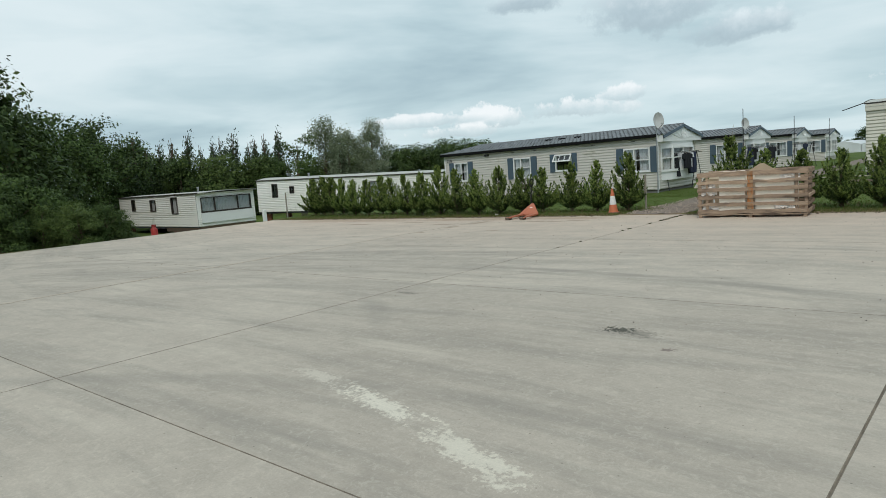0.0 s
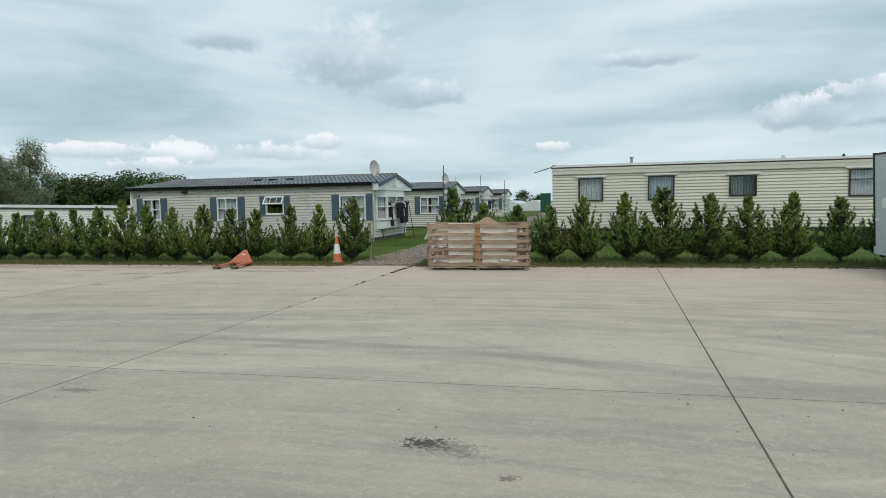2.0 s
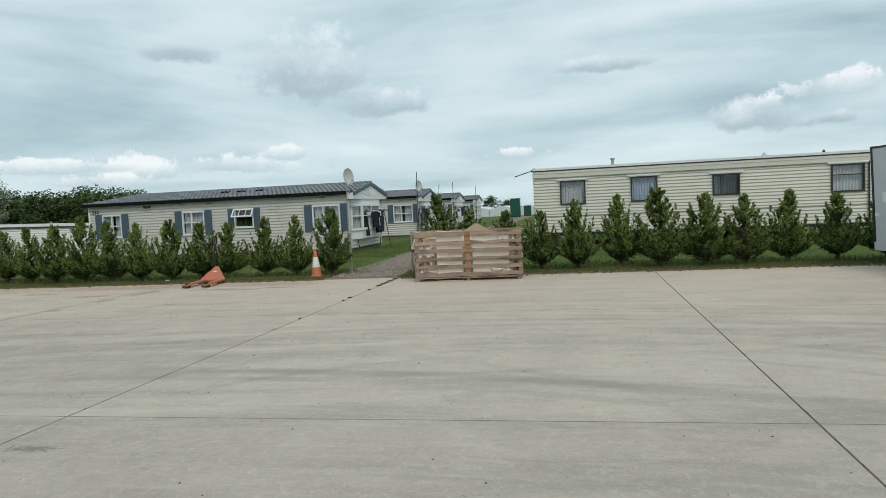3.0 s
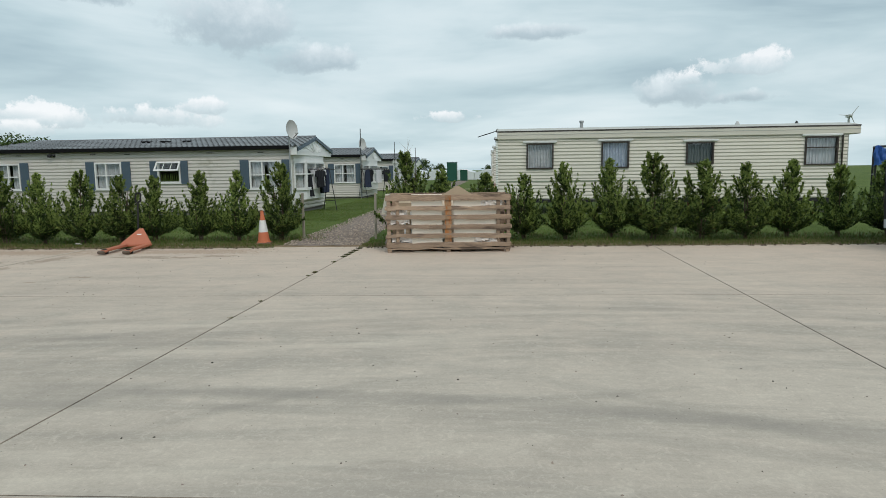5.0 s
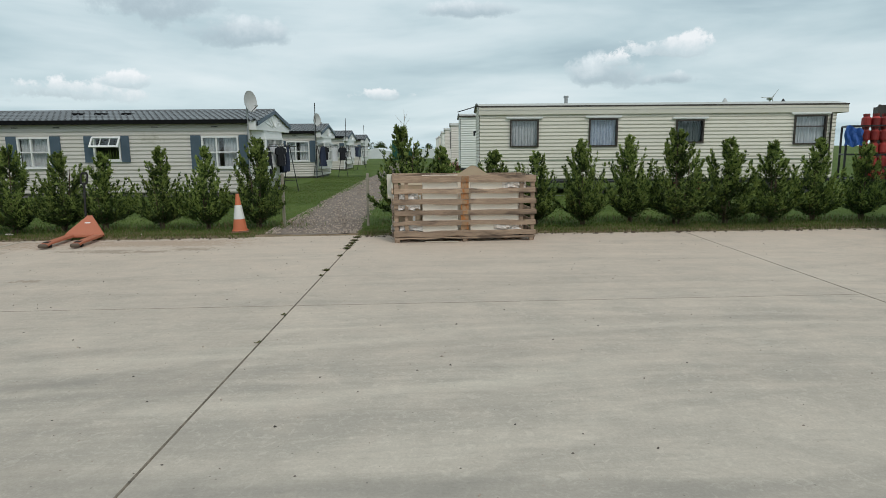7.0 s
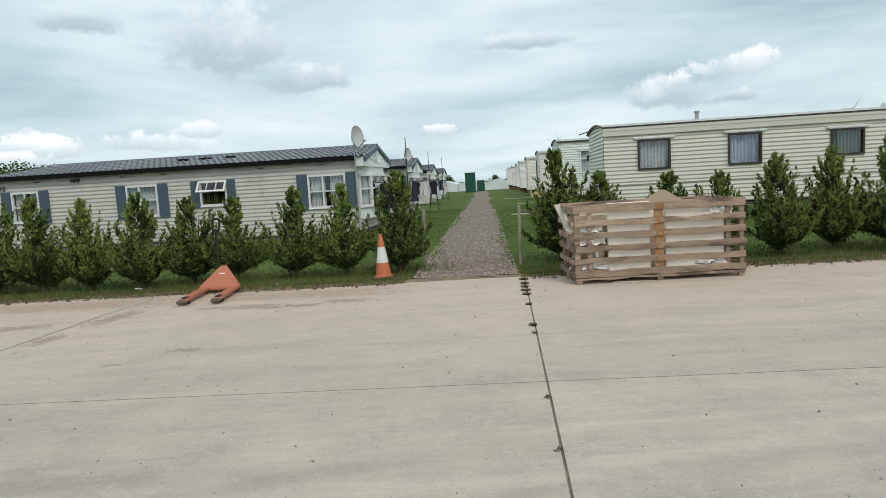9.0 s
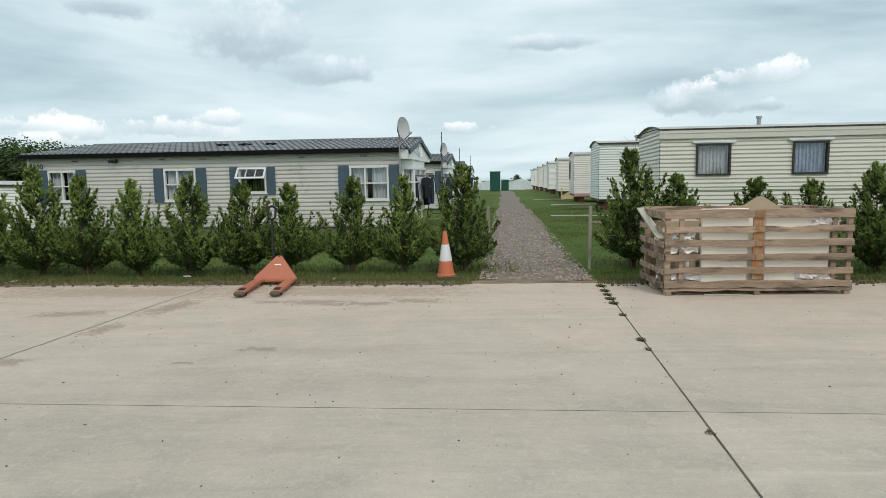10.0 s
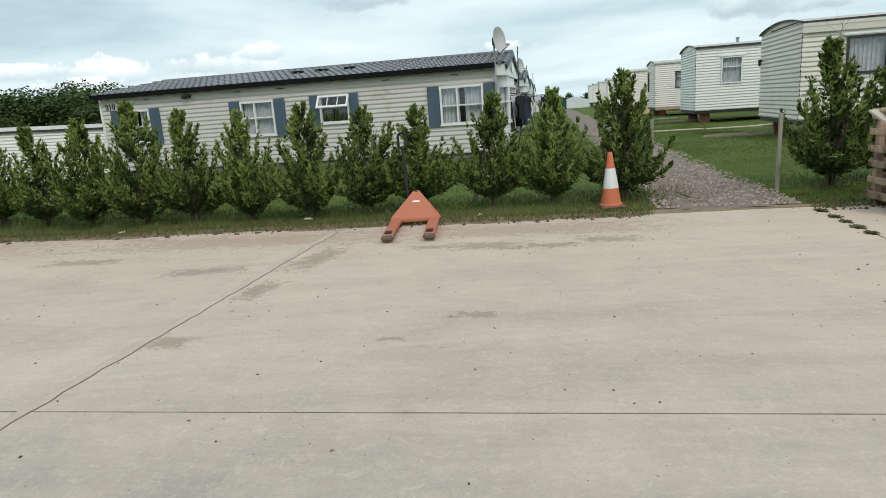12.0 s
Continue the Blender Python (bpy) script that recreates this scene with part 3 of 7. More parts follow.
def build_path():
    s = Shape()
    ys = list(np.arange(-0.5, 20, 0.5)) + list(np.arange(20, 83, 4))
    rows = []
    for y in ys:
        w = 0.86 + 0.05 * math.sin(y * 1.9) + 0.04 * math.sin(y * 4.3)
        rows.append([(path_mid(y) + u * w, max(y, verge(path_mid(y) + u * w) + 0.01), ground_z(path_mid(y), y) * (1 if y > 1 else 0.5) + (0.03 if abs(u) < 1 else -0.02) + 0.012 * math.sin(7 * u + y)) for u in (-1, -0.7, -0.35, 0, 0.35, 0.7, 1)])
    for a, b in zip(rows, rows[1:]):
        for i in range(6):
            s.face((a[i], a[i + 1], b[i + 1], b[i]))
    path = tagged(new("gravel_path", s.mesh("gravel_path", GRAVEL)), "brown gravel footpath between lawns", "path", kind="structure")
    rng = random.Random(5)
    st = Shape()
    for _ in range(5400):
        y = -0.3 + 22 * rng.random() ** 1.7
        x = path_mid(y) + rng.uniform(-0.88, 0.88)
        r = rng.uniform(0.009, 0.029) * (1.5 if rng.random() < 0.1 else 1)
        z = ground_z(path_mid(y), y) * (1 if y > 1 else 0.5) + 0.03
        turn = rng.random() * 6.28
        c, sn = math.cos(turn) * r, math.sin(turn) * r
        k = len(st.v)
        e = rng.uniform(0.5, 1.0)
        st.v += [(x + c, y + sn, z), (x - sn * e, y + c * e, z), (x - c, y - sn, z), (x + sn * e, y - c * e, z),
                 (x + c * 0.55, y + sn * 0.55, z + r * 0.7), (x - sn * e * 0.55, y + c * e * 0.55, z + r * 0.75), (x - c * 0.55, y - sn * 0.55, z + r * 0.6), (x + sn * e * 0.55, y - c * e * 0.55, z + r * 0.7)]
        st.f += [(k + 4, k + 5, k + 6, k + 7), (k, k + 1, k + 5, k + 4), (k + 1, k + 2, k + 6, k + 5), (k + 2, k + 3, k + 7, k + 6), (k + 3, k, k + 4, k + 7)]
        st.m += [0] * 5
    tagged(new("path_stones", st.mesh("path_stones", STONE)), "loose grey and brown stones on the footpath", "gravel", kind="stuff")


build_path()


# ---- mobile homes ----
def lap_wall(s, org, u, n, length, z0, z1, lap, holes=(), proud=0.021, thick=0.05, slot=0, inner=1):
    """Lapped cladding from org along u, facing n, with rectangular holes (a, b, low, high)."""
    org, u, n = Vector(org), Vector(u), Vector(n)
    zs = {z0, z1}
    k = 1
    zs.add(z0 + 0.33 * lap)
    while z0 + k * lap < z1 - 0.02:
        zs.add(z0 + k * lap)
        if z0 + (k + 0.33) * lap < z1 - 0.02:
            zs.add(z0 + (k + 0.33) * lap)
        k += 1
    for h in holes:
        zs |= {h[2], h[3]}
    zs = sorted(zs)

    def at(a, z, off):
        return org + u * a + Vector((0, 0, z)) + n * off

    for lo, hi in zip(zs, zs[1:]):
        mid = (lo + hi) / 2
        cuts = sorted((h[0], h[1]) for h in holes if h[2] < mid < h[3])
        spans, a = [], 0.0
        for c0, c1 in cuts:
            if c0 > a:
                spans.append((a, c0))
            a = max(a, c1)
        if a < length:
            spans.append((a, length))
        row = (mid - z0) // lap
        base = z0 + row * lap

        def out(z):
            q = (z - base) / lap
            return proud * (q / 0.33 if q < 0.33 else (1 - q) / 0.67)

        for a, b in spans:
            s.face((at(a, lo, out(lo)), at(b, lo, out(lo)), at(b, hi, out(hi)), at(a, hi, out(hi))), slot)
            s.face((at(b, lo, -thick), at(a, lo, -thick), at(a, hi, -thick), at(b, hi, -thick)), inner)


def oriented(u, n):
    """Maps window coordinates (along, out, up) to the home's."""
    u, n = Vector(u), Vector(n)
    return Matrix(((u.x, n.x, 0), (u.y, n.y, 0), (0, 0, 1))).to_4x4()


def window(home, org, u, n, w, h, frame_mat, cloth=None, bars=(), rows=(), rim=0.055, sill=True, rail=False, flap=False, parted=0.0):
    """A window whose lower corner is at org: frame, panes, curtain; bars and rows divide it."""
    m = Matrix.Translation(org) @ oriented(u, n)
    s = Shape()
    d0, d1 = -0.05, 0.05
    loops = []
    for inset, depth in ((0, d0), (0, d1), (rim, d1), (rim, d0)):
        loops.append([m @ Vector(q) for q in ((inset, depth, inset), (w - inset, depth, inset), (w - inset, depth, h - inset), (inset, depth, h - inset))])
    s.v = [tuple(p) for loop in loops for p in loop]
    for k in range(4):
        for i in range(4):
            j, n2 = (i + 1) % 4, (k + 1) % 4
            s.f.append((4 * k + i, 4 * k + j, 4 * n2 + j, 4 * n2 + i))
            s.m.append(0)
    win = part("window", s, [frame_mat], home)
    for b in bars:
        part("glazing_bar", Shape().box((b * w - rim * 0.45, d0, rim), (b * w + rim * 0.45, d1 - 0.006, h - rim), 0, m), [frame_mat], win)
    for r in rows:
        part("glazing_bar", Shape().box((rim, d0, r * h - rim * 0.35), (w - rim, d1 - 0.008, r * h + rim * 0.35), 0, m), [frame_mat], win)
    if sill:
        part("sill", Shape().box((-0.03, 0.0, -0.035), (w + 0.03, 0.06, -0.002), 0, m), [frame_mat], win, bevel=0.006)
    if rail:
        part("drip_rail", Shape().box((-0.07, 0.0, h + 0.012), (w + 0.07, 0.065, h + 0.065), 0, m), [UPVC], win, "white drip rail", bevel=0.005)
    cuts = [rim] + [b * w for b in bars] + [w - rim]
    for a, b in zip(cuts, cuts[1:]):
        top = h - rim
        if flap:
            top = h * 0.56
        p = part("pane", Shape().face([m @ Vector(q) for q in ((a, -0.012, rim), (b, -0.012, rim), (b, -0.012, top), (a, -0.012, top))]), [GLASS], win)
        p.visible_shadow = False
    if cloth:
        c = Shape()
        spans = [(rim, w - rim)] if not parted else [(rim, w * (0.5 - parted)), (w * (0.5 + parted), w - rim)]
        for a, b in spans:
            k = max(10, int((b - a) / 0.018))
            line = [(a + (b - a) * i / k, -0.10 + 0.022 * math.sin(i * 1.15 + 3 * w) + 0.008 * math.sin(i * 2.9)) for i in range(k + 1)]
            for (x0, y0), (x1, y1) in zip(line, line[1:]):
                c.face([m @ Vector(q) for q in ((x0, y0, 0.02), (x1, y1, 0.02), (x1, y1, h - 0.03), (x0, y0, h - 0.03))])
        part("curtain", c, [cloth], win)
    return win, m


def wavy_roof(s, x0, x1, y0, y1, z0, z1, hip=0.0, period=0.21, rows=6):
    """Tile-profiled sheet on one slope, eave at y0, ridge at y1; hip: how far the end at x0 slopes in."""
    for r in range(rows):
        fa, fb = r / rows, (r + 1) / rows
        ya, yb = y0 + (y1 - y0) * fa, y0 + (y1 - y0) * fb
        za, zb = z0 + (z1 - z0) * fa, z0 + (z1 - z0) * fb
        xa, xb = x0 + hip * fa, x0 + hip * fb
        k = int((x1 - x0) / period) * 6
        pts = []
        for i in range(k + 1):
            f = i / k
            x = x0 + (x1 - x0) * f
            wave = 0.046 * math.sin(2 * math.pi * (x - x0) / period)
            pts.append((x, wave))
        for (xi, wi), (xj, wj) in zip(pts, pts[1:]):
            if xj <= xa:
                continue
            pa = (max(xi, xa), ya, za + wi + 0.040), (max(xj, xa), ya, za + wj + 0.040)
            pb = (max(xj, xb), yb, zb + wj), (max(xi, xb), yb, zb + wi)
            s.face((pa[0], pa[1], pb[0], pb[1]))
            s.face(((pa[0][0], ya, za + wi - 0.012), (pa[1][0], ya, za + wj - 0.012), pa[1], pa[0]))


def lodge(m, label, number=False, detail=True):
    """A beige mobile home with shutters, tiled roof hipped at one end and a bay under a gable at the other.
    Local: x along the front, 0 at the hipped end, y inwards, z from the ground."""
    home = thing("mobile_home", m, label, "mobile home", "mobile homes left of the path")
    L, D, Z0, Z1, ZR = 12.65, 4.3, 0.16, 2.56, 3.0
    lap = 0.128
    wins = [(0.72, 1.0, 1.02), (4.84, 1.1, 1.03), (7.40, 0.92, 0.8), (11.05, 1.25, 1.06)]   # start, width, height
    tops = 2.06
    holes = [(a, a + w, tops - h, tops) for a, w, h in wins]
    s = Shape()
    lap_wall(s, (0, 0, 0), (1, 0, 0), (0, -1, 0), L, Z0, Z1, lap, holes)
    part("front_wall", s, [SIDING_BEIGE, INSIDE], home)
    s = Shape()
    lap_wall(s, (0, D, 0), (0, -1, 0), (-1, 0, 0), D, Z0, Z1, lap)
    part("end_wall", s, [SIDING_BEIGE, INSIDE], home)
    s = Shape()
    lap_wall(s, (L, D, 0), (-1, 0, 0), (0, 1, 0), L, Z0, Z1, lap)
    part("back_wall", s, [SIDING_BEIGE, INSIDE], home)
    s = Shape()
    bay = [(1.15, 3.15, 0.95, 2.02)]
    lap_wall(s, (L, 0, 0), (0, 1, 0), (1, 0, 0), D, Z0, Z1, lap, bay)
    part("gable_wall", s, [SIDING_BEIGE, INSIDE], home)
    part("floor", Shape().box((0.05, 0.05, Z0 - 0.06), (L - 0.05, D - 0.05, Z0 + 0.02)), [INSIDE], home)
    part("partition", Shape().box((3.6, 0.2, Z0), (3.65, D - 0.1, Z1 - 0.05)).box((6.9, 0.2, Z0), (6.95, D - 0.1, Z1 - 0.05)).box((9.9, 0.2, Z0), (9.95, D - 0.1, Z1 - 0.05)).box((0.1, 2.3, Z0), (L - 0.1, 2.34, Z1 - 0.05)), [INSIDE], home)
    part("skirt", Shape().box((0.08, 0.06, 0.0), (L - 0.08, 0.1, Z0)).box((L - 0.12, 0.1, 0.0), (L - 0.08, D - 0.1, Z0)), [BLOCK], home, "grey skirting blocks")
    # corner trims
    for x in (-0.012, L - 0.035):
        part("corner_trim", Shape().box((x, -0.04, Z0), (x + 0.06, 0.03, Z1)), [UPVC], home)
    # roof
    over = 0.16
    s = Shape()
    wavy_roof(s, -over, L + 0.35, -over, D / 2, Z1 + 0.02, ZR, hip=1.1)
    wavy_roof(s, -over, L + 0.35, D + over, D / 2, Z1 + 0.02, ZR, hip=1.1)
    s.face(((-over, -over, Z1 + 0.04), (-over + 1.1, D / 2, ZR), (-over, D + over, Z1 + 0.04)))
    part("roof", s, [TILE], home)
    part("ridge_cap", Shape().tube((-over + 1.05, D / 2, ZR + 0.02), (L + 0.35, D / 2, ZR + 0.02), 0.06, n=8), [TILE], home)
    part("ceiling", Shape().box((0.0, 0.0, Z1 - 0.03), (L, D, Z1)), [INSIDE], home)
    part("gutter", Shape().box((-over, -over - 0.07, Z1 - 0.095), (L + 0.02, -over + 0.02, Z1 + 0.045)), [BLACK], home, "black eaves gutter", bevel=0.01)
    part("soffit", Shape().box((-over, -over + 0.02, Z1 - 0.02), (L + 0.02, -0.016, Z1 - 0.002)), [BLACK], home)
    part("hip_gutter", Shape().box((-over - 0.06, -over, Z1 - 0.075), (-over + 0.03, D + over, Z1 + 0.045)), [BLACK], home)
    # gable with a sunburst
    g = Shape()
    g.face(((L + 0.3, -0.1, Z1 - 0.3), (L + 0.3, D + 0.1, Z1 - 0.3), (L + 0.3, D + 0.1, Z1), (L + 0.3, D / 2, ZR - 0.03), (L + 0.3, -0.1, Z1)))
    g.face(((L, -0.1, Z1 - 0.3), (L + 0.3, -0.1, Z1 - 0.3), (L + 0.3, -0.1, Z1), (L, -0.1, Z1)))
    g.face(((L, -0.1, Z1 - 0.3), (L, D + 0.1, Z1 - 0.3), (L + 0.3, D + 0.1, Z1 - 0.3), (L + 0.3, -0.1, Z1 - 0.3)))
    gable = part("gable", g, [UPVC], home, "white gable panel")
    for i in range(7):
        a = radians(22 + i * 22.6)
        c, w = Vector((L + 0.305, D / 2, Z1 - 0.22)), Vector((0, math.cos(a), math.sin(a) * 0.42))
        part("ray", Shape().tube(c + w * 0.25, c + w * 1.35, 0.012, n=5), [UPVC], gable)
    for sgn in (-1, 1):
        e = Vector((L + 0.33, D / 2 + sgn * (D / 2 + 0.16), Z1 - 0.04))
        r = Vector((L + 0.33, D / 2, ZR + 0.02))
        b = Shape()
        b.face((e, r, r + Vector((0, 0, -0.13)), e + Vector((0, 0, -0.13))))
        b.face((e + Vector((0.04, 0, 0)), e + Vector((0.04, 0, -0.13)), r + Vector((0.04, 0, -0.13)), r + Vector((0.04, 0, 0))))
        b.face((e, e + Vector((0.04, 0, 0)), r + Vector((0.04, 0, 0)), r))
        b.face((e + Vector((0, 0, -0.13)), r + Vector((0, 0, -0.13)), r + Vector((0.04, 0, -0.13)), e + Vector((0.04, 0, -0.13))))
        part("barge_board", b, [SHUTTER], home, "slate grey barge board")
    # front windows with shutters
    for i, ((a, w, h), (bars, rows)) in enumerate(zip(wins, (((0.5,), (0.5,)), ((0.42,), (0.52,)), ((), ()), ((0.4,), (0.5,))))):
        win, mm = window(home, (a, -0.012, tops - h), (1, 0, 0), (0, -1, 0), w, h, UPVC, CURTAIN if i != 2 else None, bars, rows, parted=0.1 if i == 0 else (0.06 if i == 3 else 0.0), flap=i == 2)
        if i == 2:   # top-hung light propped open
            fl = Shape()
            tm = mm @ Matrix.Translation((0, 0.03, h)) @ Matrix.Rotation(radians(36), 4, "X")
            fl.box((-0.03, -0.02, -0.42), (0.03, 0.02, 0), 0, tm).box((w - 0.03, -0.02, -0.42), (w + 0.03, 0.02, 0), 0, tm)
            fl.box((0.03, -0.02, -0.06), (w - 0.03, 0.02, 0), 0, tm).box((0.03, -0.02, -0.42), (w - 0.03, 0.02, -0.36), 0, tm)
            for q in (0.33, 0.67):
                fl.box((w * q - 0.012, -0.015, -0.36), (w * q + 0.012, 0.015, -0.06), 0, tm)
            f = part("open_light", fl, [UPVC], win, "top light propped open")
            p = part("pane", Shape().face([tm @ Vector(q) for q in ((0.03, 0, -0.38), (w - 0.03, 0, -0.38), (w - 0.03, 0, -0.03), (0.03, 0, -0.03))]), [GLASS], win)
            p.visible_shadow = False
            tr = Shape().box((0, -0.02, h * 0.56), (w, 0.03, h * 0.56 + 0.05), 0, mm)
            part("transom", tr, [UPVC], win)
            c = Shape()
            for q in range(9):
                x = 0.1 + q * 0.085
                c.tube(mm @ Vector((x, -0.07, 0.05)), mm @ Vector((x + 0.02 * math.sin(q * 2), -0.08, 0.34 + 0.05 * math.sin(q * 1.7))), 0.035, 0.012, 6)
            part("plant", c, [LEAF_MID], win, "green plants on the sill")
        for x in ((a - 0.36, a - 0.02) if i != 2 else (a - 0.3, a - 0.02)), ((a + w + 0.02, a + w + 0.36) if i != 2 else (a + w + 0.02, a + w + 0.3)):
            sh = Shape().box((x[0], -0.06, tops - h - 0.05), (x[1], -0.02, tops + 0.03))
            for z in np.arange(tops - h + 0.03, tops - 0.05, 0.075):
                sh.box((x[0] + 0.04, -0.067, z), (x[1] - 0.04, -0.06, z + 0.05))
            part("shutter", sh, [SHUTTER], home, "slate blue shutter")
    # bay window at the gable end: three lights under a white band
    bay_top, bay_low = 2.02, 0.95
    pts = [Vector((L, 0.25, 0)), Vector((L + 0.26, 0.95, 0)), Vector((L + 0.26, 3.35, 0)), Vector((L, 4.05, 0))]
    bs = Shape()
    for a, b in zip(pts, pts[1:]):
        for lo, hi in ((0.55, bay_low), (bay_top, Z1 - 0.3)):
            bs.face((a + Vector((0, 0, lo)), b + Vector((0, 0, lo)), b + Vector((0, 0, hi)), a + Vector((0, 0, hi))))
    bs.face([p + Vector((0, 0, 0.55)) for p in reversed(pts)])
    bay_body = part("bay", bs, [UPVC], home, "white bay below the gable")
    for a, b in zip(pts, pts[1:]):
        u = (b - a).normalized()
        n = Vector((u.y, -u.x, 0))
        long = (b - a).length
        window(home, a + Vector((0, 0, bay_low)), u, n, long, bay_top - bay_low, UPVC, CURTAIN, (0.5,) if long > 1.5 else (), (0.55,), rim=0.07)
    # roof vents, lamp, number
    for x in (6.15, 6.95, 7.9):
        part("roof_vent", Shape().box((x, 1.0, 2.76), (x + 0.34, 1.4, 2.91)), [BLACK], home, "low black roof vent", bevel=0.03)
    for x in (1.6, 3.0, 4.7, 6.1, 9.4, 11.4):
        part("wall_vent", Shape().box((x, -0.04, 2.36), (x + 0.22, -0.02, 2.385)), [BROWN_FRAME], home)
    lamp = Shape().tube((3.2, -0.01, 2.34), (3.2, -0.06, 2.34), 0.05, 0.045, 10)
    lamp.box((3.05, -0.17, 2.35), (3.28, -0.06, 2.41)).box((3.02, -0.2, 2.29), (3.14, -0.08, 2.39))
    part("wall_lamp", lamp, [DARKMETAL], home, "small dark wall lamp", bevel=0.01)
    if number:
        text = bpy.data.curves.new("house_number", "FONT")
        text.body, text.size, text.extrude = "210", 0.24, 0.006
        ob = bpy.data.objects.new("house_number", text)
        me = bpy.data.meshes.new_from_object(ob)
        bpy.data.objects.remove(ob)
        me.materials.append(DARKMETAL)
        n = part("house_number", me, None, home, "dark house number on the wall")
        n.matrix_basis = Matrix.Translation((0.2, -0.04, 2.13)) @ Matrix.Rotation(radians(90), 4, "X")
    return home


def dish(m, label="pale satellite dish on a tall steel pole"):
    """A satellite dish on a pole. Local origin at the pole's foot."""
    d = thing("satellite_dish", m, label, "satellite dish", "satellite dishes")
    part("pole", Shape().tube((0, 0, 0), (0, 0, 3.2), 0.032, 0.028, 10), [STEEL], d, smooth=False)
    part("bracket", Shape().box((-0.04, -0.1, 3.05), (0.04, 0.06, 3.25)), [DARKMETAL], d, bevel=0.01)
    c, n, up = Vector((0.13, -0.08, 3.17)), Vector((0.80, -0.58, 0.14)).normalized(), Vector((0, 0, 1))
    u = up.cross(n).normalized()
    w = n.cross(u)
    s, rings, seg = Shape(), 6, 28
    ring = []
    for i in range(rings + 1):
        f = i / rings
        ring.append([c + n * (0.10 * f * f - 0.05) + u * (0.25 * f * math.cos(t)) + w * (0.35 * f * math.sin(t)) for t in [2 * math.pi * k / seg for k in range(seg)]])
    for off in (0.0, -0.012):
        for a, b in zip(ring, ring[1:]):
            for k in range(seg):
                j = (k + 1) % seg
                s.face([p + n * off for p in (a[k], a[j], b[j], b[k])])
    for k in range(seg):
        j = (k + 1) % seg
        s.face((ring[-1][k], ring[-1][j], ring[-1][j] - n * 0.012, ring[-1][k] - n * 0.012))
    part("reflector", s, [DISH], d, smooth=True)
    tip = c + n * 0.36 - w * 0.2
    part("arm", Shape().tube(c - w * 0.35, tip, 0.012, n=6), [DARKMETAL], d)
    part("receiver", Shape().tube(tip, tip - n * 0.12 + w * 0.03, 0.035, 0.03, 10), [DISH], d)
    return d


